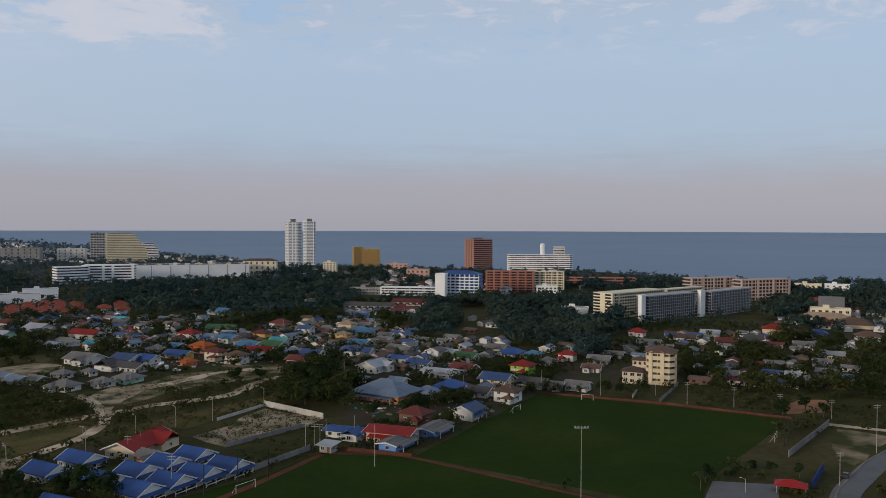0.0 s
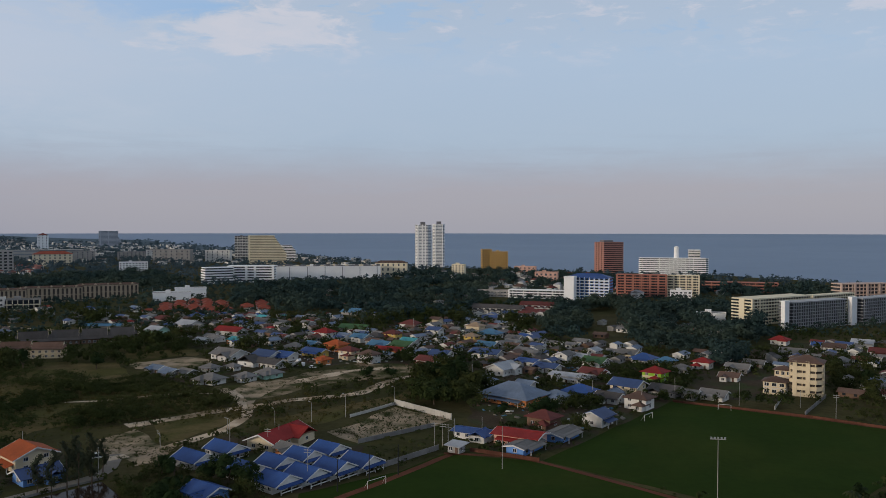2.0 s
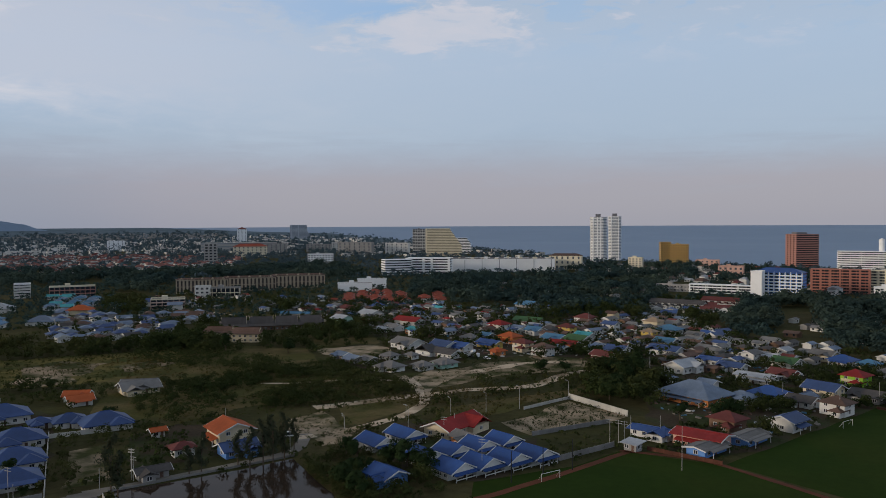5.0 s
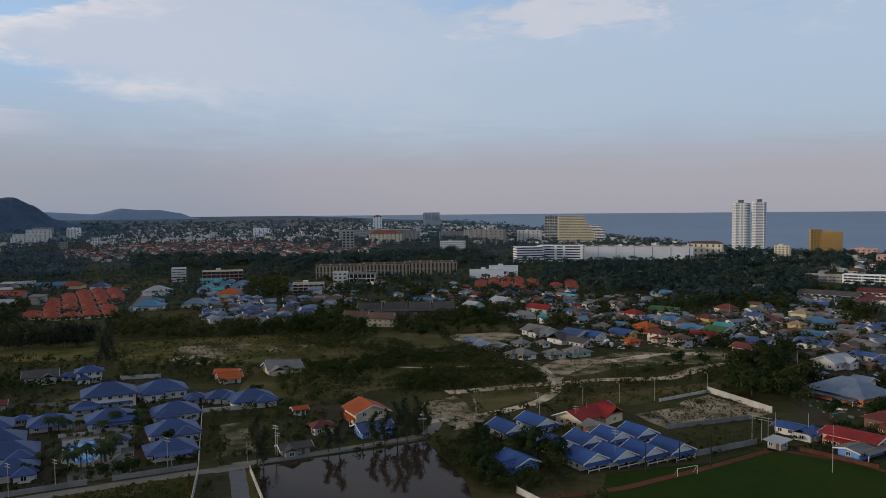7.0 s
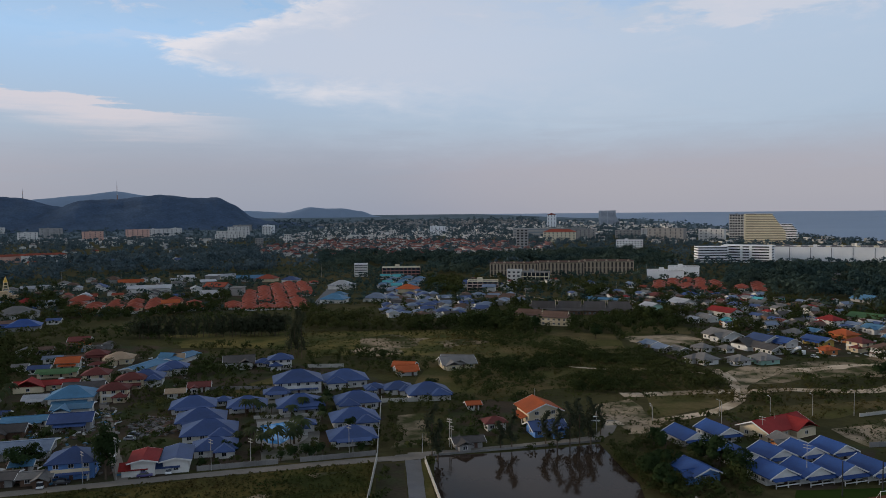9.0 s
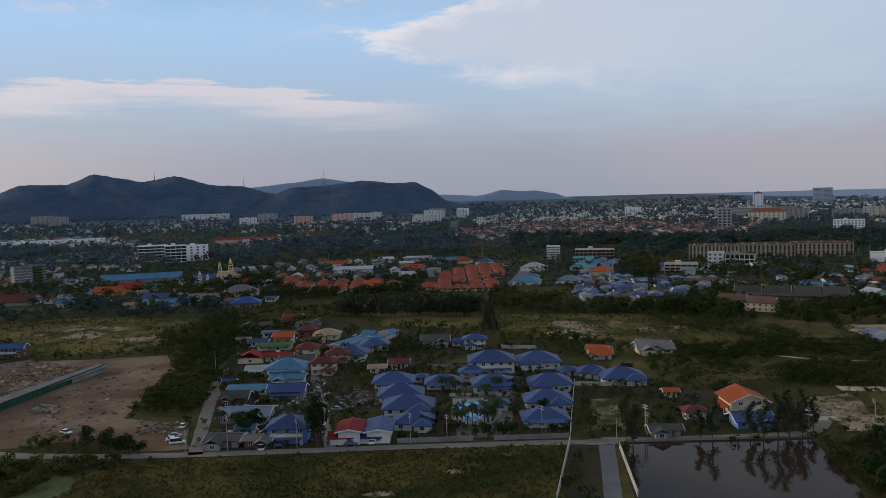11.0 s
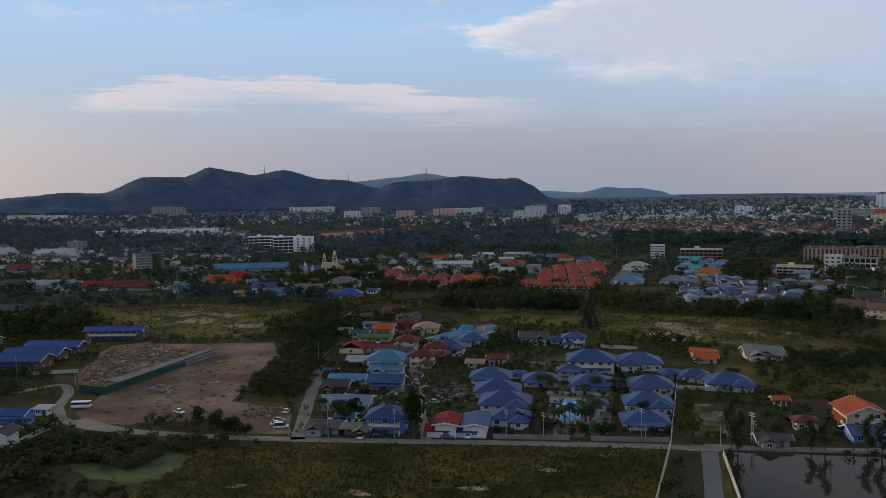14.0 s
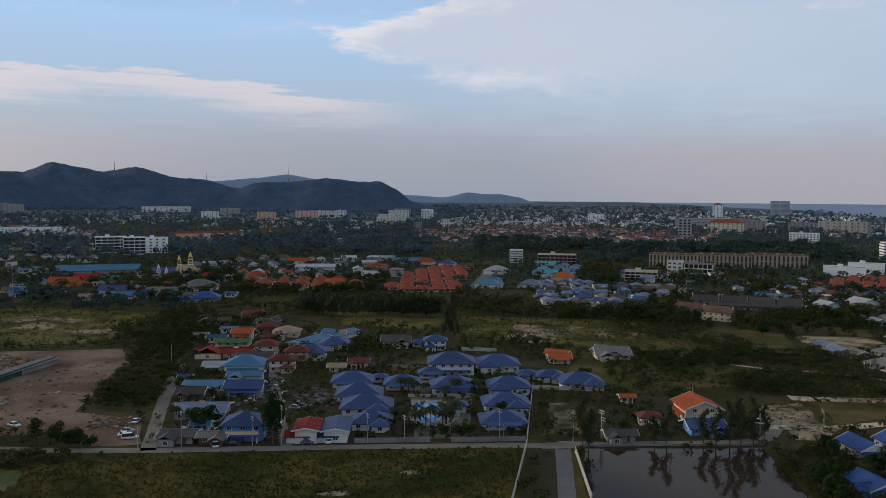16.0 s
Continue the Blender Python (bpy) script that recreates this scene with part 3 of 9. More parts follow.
        for f in range(floors):
            zz = f * fh + fh * 0.55
            if math.hypot(x, y) > 1000:
                tagged(part("glazing", boxes(*[(-W / 2 + (i + .5) * W / bays - w / 2, -W / 2 + (i + .5) * W / bays + w / 2, -D / 2 - .06, -D / 2 + .04, zz - h / 2, zz + h / 2) for i in range(bays)]), GLASSB, e), kind="stuff")
                continue
            for i in range(bays):
                window(e, -W / 2 + (i + .5) * W / bays, -D / 2, zz, 0, w, h)
            for s in (-1, 1):
                for i in range(nd):
                    if sides:
                        window(e, s * W / 2, -D / 2 + (i + .5) * D / nd, zz, 90 * s, w, h)
            if f:
                part("string_course", boxes((-W / 2 - .12, W / 2 + .12, -D / 2 - .12, D / 2 + .12, f * fh - .12, f * fh + .12)), sm, e)
    return e


BARE = []  # outlines of open ground
LINES = {}  # points of roads and tracks, by squares of 20 m


def inside(poly, x, y):
    c = False
    for i in range(len(poly)):
        (x0, y0), (x1, y1) = poly[i - 1], poly[i]
        if (y0 > y) != (y1 > y) and x < (x1 - x0) * (y - y0) / (y1 - y0) + x0:
            c = not c
    return c


def patch(name, poly, material, lift, label, jitter=2.0, step=6.0, wob=0.06):
    """A piece of ground with a ragged edge."""
    pts = []
    for i in range(len(poly)):
        a, b = Vector((*poly[i - 1], 0)), Vector((*poly[i], 0))
        n = max(1, int((b - a).length / step))
        for k in range(n):
            p = a.lerp(b, k / n)
            w = noise.noise_vector((p.x * wob, p.y * wob, 4.0))
            pts.append((p.x + w.x * jitter * 2, p.y + w.y * jitter * 2))
    bm = bmesh.new()
    f = bm.faces.new([bm.verts.new((x, y, gz(x, y) + lift)) for x, y in pts])
    bm.normal_update()
    if f.normal.z < 0:
        f.normal_flip()
    bmesh.ops.triangulate(bm, faces=[f])
    if material is not VILLAGE:
        BARE.append(poly)
    return tagged(finish(name, bm, material), label, "ground", kind="structure")


def ribbon(name, line, width, material, lift, label, ragged=0.0, category="road"):
    """A road, path or track along a line."""
    pts = []
    for a, b in zip(line, line[1:]):
        a, b = Vector((*a, 0)), Vector((*b, 0))
        n = max(1, int((b - a).length / 4))
        pts += [a.lerp(b, k / n) for k in range(n)]
    pts.append(Vector((*line[-1], 0)))
    for _ in range(3 if ragged else 1):
        pts = [pts[0]] + [(pts[i - 1] + pts[i] * 2 + pts[i + 1]) / 4 for i in range(1, len(pts) - 1)] + [pts[-1]]
    bm = bmesh.new()
    prev = None
    for i, p in enumerate(pts):
        d = (pts[min(i + 1, len(pts) - 1)] - pts[max(i - 1, 0)]).normalized()
        s = Vector((-d.y, d.x, 0))
        w0 = width / 2 * (1 + ragged * noise.noise((p.x * .11, p.y * .11, 1)))
        w1 = width / 2 * (1 + ragged * noise.noise((p.x * .11, p.y * .11, 9)))
        row = [bm.verts.new((q.x, q.y, gz(q.x, q.y) + lift)) for q in (p - s * w0, p + s * w1)]
        if prev:
            bm.faces.new((prev[0], row[0], row[1], prev[1]))
        prev = row
        LINES.setdefault((int(p.x // 20), int(p.y // 20)), []).append((p.x, p.y, width / 2))
    bmesh.ops.recalc_face_normals(bm, faces=bm.faces)
    ob = finish(name, bm, material)
    return tagged(ob, label, category, kind="structure")


# leaves and crowns
rng = np.random.default_rng(5)


def leaves_mesh(name, centres, outs, sizes):
    """Small three-cornered leaf clumps at the centres, turned outwards and shaded with the swell of the crown."""
    n = len(centres)
    outs = outs / np.maximum(np.linalg.norm(outs, axis=1), 1e-6)[:, None]
    nrm = outs + rng.normal(size=(n, 3)) * 0.42
    nrm[:, 2] += 0.15
    nrm /= np.linalg.norm(nrm, axis=1)[:, None]
    t = np.cross(nrm, rng.normal(size=(n, 3)))
    t /= np.linalg.norm(t, axis=1)[:, None]
    b = np.cross(nrm, t)
    s = np.asarray(sizes)[:, None]
    k = rng.uniform(0.7, 1.15, size=(n, 1))
    verts = np.stack([centres - t * s - b * s * 0.62 * k, centres + t * s * k - b * s * 0.55, centres + t * s * 0.1 + b * s * 1.15 * k], 1).reshape(-1, 3)
    soft = outs * 0.8 + nrm * 0.45
    soft[:, 2] += 0.15
    soft /= np.linalg.norm(soft, axis=1)[:, None]
    me = bpy.data.meshes.new(name)
    me.vertices.add(3 * n)
    me.vertices.foreach_set("co", verts.astype(np.float32).ravel())
    me.loops.add(3 * n)
    me.loops.foreach_set("vertex_index", np.arange(3 * n, dtype=np.int32))
    me.polygons.add(n)
    me.polygons.foreach_set("loop_start", np.arange(0, 3 * n, 3, dtype=np.int32))
    me.update(calc_edges=True)
    at = me.attributes.new("custom_normal", "FLOAT_VECTOR", "POINT")
    at.data.foreach_set("vector", np.repeat(soft, 3, axis=0).astype(np.float32).ravel())
    return me


def crown_points(n, rx, rz, z0, lumps):
    """Points on a handful of lumps that make an uneven crown, and the way out of the crown at each."""
    a, k = rng.uniform(0, 6.283, lumps), rng.uniform(0.2, 0.75, lumps)
    c = np.stack([np.cos(a) * rx * k, np.sin(a) * rx * k, z0 + rz * rng.uniform(-0.5, 0.75, lumps)], 1)
    i = np.arange(n) % lumps
    d = rng.normal(size=(n, 3))
    d[:, 2] = np.abs(d[:, 2]) * np.where(rng.uniform(size=n) < 0.72, 1, -1)
    d /= np.linalg.norm(d, axis=1)[:, None]
    far = (rx * rng.uniform(0.34, 0.6, lumps)[i] * rng.uniform(0.75, 1.06, n))[:, None]
    q = d * far
    q[:, 2] *= rz / rx * 0.95
    p = c[i] + q
    p[:, 2] = np.maximum(p[:, 2], 0.25)
    whole = (p - np.array((0, 0, z0 - rz * 0.3))) / np.array((rx, rx, rz))
    return p, d * 0.65 + whole * 0.6


def crown_mesh(key, n, rx, rz, z0, lumps, leaf):
    if key not in SHARED:
        p, o = crown_points(n * 2, rx, rz, z0, lumps)
        SHARED[key] = leaves_mesh("crown", p, o, rng.uniform(0.6, 1.2, n * 2) * leaf * 0.9)
        SHARED[key].materials.append(LEAF)
    return SHARED[key]


def trunk_bm(h, r, spread, limbs):
    bm = bmesh.new()
    tube(bm, (0, 0, -0.3), (0.1, 0, h * 0.55), r, r * 0.7, 7)
    for i in range(limbs):
        a = 6.283 * i / limbs + 0.4
        tube(bm, (0.1, 0, h * 0.5), (math.cos(a) * spread, math.sin(a) * spread, h * rng.uniform(0.8, 1.0)), r * 0.5, r * 0.15, 5)
    return bm


TREES = {  # kind: height of crown centre, radius, half height, leaves, leaf size, lumps
    "broad": (5.2, 4.2, 3.2, 620, 0.42, 11), "tall": (7.5, 3.6, 4.8, 640, 0.42, 11), "small": (3.0, 2.2, 2.0, 360, 0.30, 8), "shrub": (1.1, 1.7, 1.1, 220, 0.26, 6),
}


def tree(kind, x, y, s=1.0, label="dark green broadleaf tree with a dense uneven crown", group=""):
    zc, rx, rz, n, leaf, lumps = TREES[kind]
    v = int(rng.integers(0, 4))
    e = root("shrub" if kind == "shrub" else "tree", x, y, rng.uniform(0, 360), label, "shrub" if kind == "shrub" else "tree", group)
    e.scale = (s, s, s * rng.uniform(0.9, 1.12))
    key = "trunk_%s_%d" % (kind, v)
    if key not in SHARED:
        SHARED[key] = bpy.data.meshes.new("trunk")
        b = trunk_bm(zc, 0.05 * zc + 0.05, rx * 0.6, 5)
        b.to_mesh(SHARED[key])
        b.free()
        SHARED[key].materials.append(TRUNK)
    for nm, me in (("trunk", SHARED[key]), ("crown", crown_mesh("crown_%s_%d" % (kind, v), n, rx, rz, zc, lumps, leaf))):
        ob = new(nm, me)
        ob.parent = e
    return e


def palm(x, y, s=1.0):
    if "palm_trunk" not in SHARED:
        bm = bmesh.new()
        for i in range(5):
            tube(bm, (0.05 * i * i * 0.3, 0, i * 1.2 - 0.2), (0.05 * (i + 1) ** 2 * 0.3, 0, (i + 1) * 1.2 - 0.2), 0.2 - .015 * i, 0.19 - .015 * i, 6)
        me = SHARED["palm_trunk"] = bpy.data.meshes.new("trunk")
        bm.to_mesh(me)
        bm.free()
        me.materials.append(TRUNK)
        bm = bmesh.new()
        for i in range(15):
            a = 6.283 * i / 15 + rng.uniform(-.15, .15)
            lift = rng.uniform(-0.1, 1.0)
            prev = None
            for k in range(6):
                u = k / 5
                r, z = 2.9 * u, 5.9 + lift * 1.5 * u - 2.4 * u * u
                w = 0.52 * math.sin(math.pi * min(0.12 + u * 0.86, 1)) + 0.03
                c, s_ = math.cos(a), math.sin(a)
                row = [bm.verts.new((0.37 + c * r - s_ * q, s_ * r + c * q, z - abs(q) * 0.5)) for q in (-w, 0, w)]
                if prev:
                    bm.faces.new((prev[0], prev[1], row[1], row[0]))
                    bm.faces.new((prev[1], prev[2], row[2], row[1]))
                prev = row
        me = SHARED["palm_crown"] = bpy.data.meshes.new("fronds")
        bm.to_mesh(me)
        bm.free()
        me.materials.append(PALM)
    e = root("palm_tree", x, y, rng.uniform(0, 360), "palm tree with arching green fronds on a bare trunk", "palm tree")
    e.scale = (s, s, s * rng.uniform(0.8, 1.1))
    for nm, key in (("trunk", "palm_trunk"), ("fronds", "palm_crown")):
        ob = new(nm, SHARED[key])
        ob.parent = e
    return e


def casuarina(x, y, h=14.0, r=2.2, label="tall thin feathery needle tree", n=300):
    u = rng.uniform(0.16, 1, n)
    a = rng.uniform(0, 6.283, n)
    rad = r * np.sin(np.pi * np.clip(0.16 + u * 0.76, 0, 1)) ** 0.6 * rng.uniform(0.1, 1, n) * (0.75 + 0.45 * np.sin(u * 23 + 2 * a + h))
    pts = np.stack([np.cos(a) * rad, np.sin(a) * rad, 0.8 + u * (h - 1)], 1)
    pts[:, :2] += np.stack([np.sin(u * 9 + h), np.cos(u * 7 + h)], 1) * r * 0.3
    e = root("needle_tree", x, y, 0, label, "tree")
    part("trunk", trunk_bm(h * 0.9, 0.2, 0.7, 4), TRUNK, e)
    outs = np.stack([np.cos(a), np.sin(a), np.full(n, 0.35)], 1)
    me = leaves_mesh("crown", pts, outs, rng.uniform(0.2, 0.42, n))
    place("crown", me, CASU, e)
    return e


GRID = {}


def index_placed():
    for x, y, r in PLACED:
        GRID.setdefault((int(x // 40), int(y // 40)), []).append((x, y, r))


def clear(x, y, pad=1.0):
    i, j = int(x // 40), int(y // 40)
    for a in (i - 1, i, i + 1):
        for b in (j - 1, j, j + 1):
            for px, py, r in GRID.get((a, b), ()):
                if (px - x) ** 2 + (py - y) ** 2 < (r + pad) ** 2:
                    return False
    return True


AVOID = []  # polygons that stay free of trees


def scatter(poly, n, pad=1.0, free=True):
    xs, ys = [p[0] for p in poly], [p[1] for p in poly]
    out = []
    for _ in range(n * 4):
        if len(out) >= n:
            break
        x, y = rng.uniform(min(xs), max(xs)), rng.uniform(min(ys), max(ys))
        if inside(poly, x, y) and (not free or (clear(x, y, pad) and not any(inside(q, x, y) for q in AVOID))):
            out.append((x, y))
    return out


def crowns(name, trees, leaves, leaf, material, label, flat=1.0):
    """Crowns of many leaves at the places and heights given, joined."""
    ps, os, sz = [], [], []
    for x, y, hh in trees:
        rx = hh * rng.uniform(0.38, 0.66) * flat
        p, o = crown_points(leaves, rx, hh * 0.42, hh * 0.56, min(6, max(leaves // 5, 2)))
        ps.append(p + (x, y, gz(x, y)))
        os.append(o)
        sz.append(np.full(leaves, leaf * hh / 6))
    ps, os, sz = np.concatenate(ps), np.concatenate(os), np.concatenate(sz)
    ob = place(name, leaves_mesh(name, ps, os, rng.uniform(0.6, 1.25, len(sz)) * sz), material)
    return tagged(ob, label, "trees", kind="stuff")


DENSE = []  # outlines of closed woods


def wood(name, poly, n, label, h=(4.0, 8.0), leaves=90, leaf=0.75, pad=2.0, mat_=None, flat=1.0):
    """A wood or thicket that nobody could count."""
    pts = [(x, y) for x, y in scatter(poly, n, pad) if h[1] < 4 or noise.noise((x * .021, y * .021, 5)) > -0.2]
    if mat_ in (LEAFMID, LEAFFAR):
        DENSE.append(poly)
    if not pts:
        return None
    trees = []
    for x, y in pts:
        hh = rng.uniform(*h) * (1 + 0.6 * noise.noise((x * .033, y * .033, 8)) if h[1] > 4 else 1)
        trees.append((x, y, hh * (0.62 if rng.uniform() < 0.25 else 1.0)))
    near = math.hypot(poly[0][0], poly[0][1]) < 800
    more, fine = (1.0, 1.0) if mat_ == LEAFFAR else (2.5, 0.68) if near and h[1] > 4 else (1.7, 0.84)
    return crowns(name, trees, int(leaves * more), leaf * fine, mat_ or LEAF2, label, flat)


def pole(x, y, h, label, arms=0, mat_=None, name="utility_pole", r=0.13, ang=0.0):
    e = root(name, x, y, ang, label, "pole")
    bm = bmesh.new()
    tube(bm, (0, 0, -0.3), (0, 0, h), r * .8, r * 0.55, 7)
    part("shaft", bm, mat_ or POLE, e)
    for i in range(arms):
        part("cross_arm", boxes((-1.1, 1.1, -0.06, 0.06, h - 0.4 - i * 0.8, h - 0.26 - i * 0.8)), mat_ or POLE, e)
    return e


def lamp_post(x, y, h, ang=0.0):
    e = root("street_lamp", x, y, ang, "tall grey street lamp with a short arm", "street lamp")
    bm = bmesh.new()
    tube(bm, (0, 0, -0.3), (0, 0, h), 0.12, 0.07, 7)
    part("shaft", bm, POLE, e)
    bm = bmesh.new()
    tube(bm, (0, 0, h - .05), (1.2, 0, h + .25), 0.05, 0.04, 5)
    part("arm", bm, POLE, e)
    part("lamp_head", boxes((1.0, 1.7, -0.13, 0.13, h + .2, h + .32)), METAL, e)
    return e


def garden_wall(a, b, h, material, label, name="boundary_wall", gap=3.0, th=0.18):
    """A wall of panels between posts."""
    a, b = Vector((*a, 0)), Vector((*b, 0))
    L = (b - a).length
    ang = math.degrees(math.atan2(b.y - a.y, b.x - a.x))
    e = root(name, a.x, a.y, ang, label, "wall")
    n = max(1, int(L / gap))
    for i in range(n):
        x0, x1 = i * L / n, (i + 1) * L / n
        part("panel", boxes((x0 + .12, x1 - .12, -th / 2, th / 2, -0.1, h)), material, e)
    for i in range(n + 1):
        x = i * L / n
        part("post", boxes((x - .12, x + .12, -.14, .14, -0.1, h + .12)), material, e)
    return e


def car_meshes(key, paint, L=4.3, W=1.75, H=1.48, van=False):
    if key in SHARED:
        return SHARED[key]

    def body():
        bm = bmesh.new()
        prof = [(-L / 2, .35), (-L / 2, .85), (-L * .46, .95), (L * .25, .92), (L * .47, .82), (L / 2, .6), (L / 2, .35)]
        rows = [[bm.verts.new((x, s * W / 2, z)) for x, z in prof] for s in (-1, 1)]
        bm.faces.new(rows[0][::-1])
        bm.faces.new(rows[1])
        for i in range(len(prof)):
            j = (i + 1) % len(prof)
            bm.faces.new((rows[0][i], rows[0][j], rows[1][j], rows[1][i]))
        bmesh.ops.recalc_face_normals(bm, faces=bm.faces)
        bmesh.ops.bevel(bm, geom=list(bm.edges), offset=.06, segments=1, affect="EDGES")
        return bm

    def cabin(mi):
        bm = bmesh.new()
        x0, x1, x2, x3 = (-L * .47, -L * .45, L * .12, L * .30) if van else (-L * .40, -L * .26, L * .10, L * .27)
        lo = [(x0, -W * .47, .9), (x3, -W * .47, .9), (x3, W * .47, .9), (x0, W * .47, .9)]
        hi = [(x1, -W * .40, H), (x2, -W * .40, H), (x2, W * .40, H), (x1, W * .40, H)]
        a, b = [bm.verts.new(p) for p in lo], [bm.verts.new(p) for p in hi]
        for i in range(4):
            bm.faces.new((a[i], a[(i + 1) % 4], b[(i + 1) % 4], b[i]))
        bm.faces.new(b)
        return bm

    def wheel():
        bm = bmesh.new()
        tube(bm, (0, -.11, 0), (0, .11, 0), .32, .32, 12)
        return bm

    out = {}
    top = lambda: boxes(((-L * .45 if van else -L * .26), (L * .12 if van else L * .10), -W * .40, W * .40, H, H + .05))
    for nm, fn, mt in (("body", body, paint), ("windows", lambda: cabin(0), GLASS), ("roof_panel", top, paint), ("wheel", wheel, RUBBER)):
        bm = fn()
        me = bpy.data.meshes.new(nm)
        bm.normal_update()
        bm.to_mesh(me)
        bm.free()
        me.materials.append(mt)
        out[nm] = me
    SHARED[key] = (out, L, W)
    return SHARED[key]


PAINT = {"white": mat("white_car_paint", (0.7, 0.7, 0.7), 0.3, 0.05, 1.0, spec=0.5), "grey": mat("grey_car_paint", (0.25, 0.26, 0.28), 0.3, 0.05, 1.0, spec=0.5), "violet": mat("violet_car_paint", (0.08, 0.07, 0.20), 0.3, 0.05, 1.0, spec=0.5), "dark": mat("dark_car_paint", (0.03, 0.03, 0.035), 0.3, 0.05, 1.0, spec=0.5)}


def car(x, y, ang, paint="white", van=False, group="parked cars"):
    me, L, W = car_meshes("car_%s_%d" % (paint, van), PAINT[paint], *((4.9, 1.85, 1.95) if van else (4.3, 1.75, 1.48)), van=van)
    e = root("van" if van else "car", x, y, ang, "parked %s %s on bare ground" % (paint, "van" if van else "car"), "van" if van else "car", group)
    for nm in ("body", "windows", "roof_panel"):
        o = new(nm, me[nm])
        o.parent = e
    for sx in (-.31, .31):
        for sy in (-.46, .46):
            o = new("wheel", me["wheel"])
            o.parent = e
            o.matrix_basis = pose(sx * L, sy * W, .32)
            bm = bmesh.new()
            tube(bm, (0, -.13, 0), (0, .13, 0), .17, .17, 8)
            part("rim", bm, METAL, o)
    return e

# ---- ground, sea, hills ----


def build_ground():
    rings = [0, 60, 120, 180, 240, 320, 420, 540, 680, 820] + [900 + 25 * i for i in range(40)] + [1950 + 75 * i for i in range(14)] + [3000 + 76 * i for i in range(21)]
    seg = 300
    for name, material, sea in (("ground", GROUND, 0), ("water", SEA, 1)):
        vs, fs = [], []
        for r in rings:
            for i in range(seg):
                a = 360.0 * i / seg
                x, y = -math.sin(radians(a)) * r, math.cos(radians(a)) * r
                z = gz(x, y)
                if sea:
                    z -= 1.2 if r > 800 else 6.0
                else:
                    u = min(max((r - coast(a if a < 270 else a - 360)) / 40, 0), 1)
                    z -= 4.0 * u
                vs.append((x, y, z))
        for k in range(len(rings) - 1):
            for i in range(seg):
                j = (i + 1) % seg
                fs.append((k * seg + i, (k + 1) * seg + i, (k + 1) * seg + j, k * seg + j))
        me = bpy.data.meshes.new(name)
        me.from_pydata(vs, [], fs)
        me.flip_normals()
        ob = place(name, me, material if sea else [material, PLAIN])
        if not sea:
            # past 2300 m the ground takes the haze-coloured material
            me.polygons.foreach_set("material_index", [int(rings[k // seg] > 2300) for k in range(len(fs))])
        tagged(ob, "calm grey-blue sea reaching the horizon" if sea else "flat scrubby land with dark green vegetation", "sea" if sea else "ground", kind="structure")


SEA = mat("sea_water", (0.108, 0.168, 0.262), 0.5, 0.12, 0.004, 0.0, tint=(0.122, 0.182, 0.276), spec=0.25)
# Blue-grey that holds the haze over the far land.
PLAIN = mat("haze_blue_plain", (0.098, 0.132, 0.160), 0.95, 0.4, 0.01, tint=(0.080, 0.112, 0.135), spec=0.02)
build_ground()

# The blue of all three hill colours is aerial haze painted on the slopes.
HILLS = mat("hazed_wooded_hillside", (0.052, 0.082, 0.134), 0.95, 0.6, 0.016, 9.0, tint=(0.066, 0.098, 0.150), spec=0.05)
FARHILL = mat("haze_painted_far_hill", (0.22, 0.285, 0.375), 1.0, 0.1, 0.004, spec=0.0)
FARHILL2 = mat("haze_painted_low_hill", (0.20, 0.26, 0.345), 1.0, 0.1, 0.004, spec=0.0)


def hill(name, ridge, r0, depth, material, label, rough=1.0):
    """A ridge seen along its length: pairs of azimuth and height of the crest in degrees over the eye's level."""
    vs, fs = [], []
    az0, az1 = ridge[0][0], ridge[-1][0]
    n, m = int(abs(az1 - az0) * 7), 15
    for i in range(n + 1):
        a = az0 + (az1 - az0) * i / n
        for (p, hp), (q, hq) in zip(ridge, ridge[1:]):
            if min(p, q) - 1e-6 <= a <= max(p, q) + 1e-6:
                u = (a - p) / (q - p)
                u = u * u * (3 - 2 * u) * 0.5 + u * 0.5
                crest = EYE + math.tan(radians(hp + (hq - hp) * u)) * r0
                break
        for k in range(m + 1):
            u = k / m
            r = r0 + (u - 0.55) * depth
            x, y = -math.sin(radians(a)) * r, math.cos(radians(a)) * r
            g = gz(x, y)
            prof = math.sin(math.pi * min(u / 0.55, 1) / 2) ** 1.3 if u < 0.55 else math.cos(math.pi / 2 * (u - 0.55) / 0.45)
            h = max(crest - g, 0)
            gully = noise.fractal((x * .006, y * .006, 2.0), 1.0, 2.0, 5)
            h = h * prof + rough * gully * min(h, 30) * 0.55 * math.sin(math.pi * min(u, 0.55) / 0.55) + rough * 3.0 * noise.noise((x * .05, y * .05, 0)) * (h > 8)
            vs.append((x, y, g + max(h, -3) - 3 * (k in (0, m))))
    for i in range(n):
        for k in range(m):
            a = i * (m + 1) + k
            fs.append((a, a + 1, a + m + 2, a + m + 1))
    me = bpy.data.meshes.new(name)
    me.from_pydata(vs, [], fs)
    me.flip_normals()
    ob = place(name, me, material, smooth=True)
    return tagged(ob, label, "hill", kind="structure")


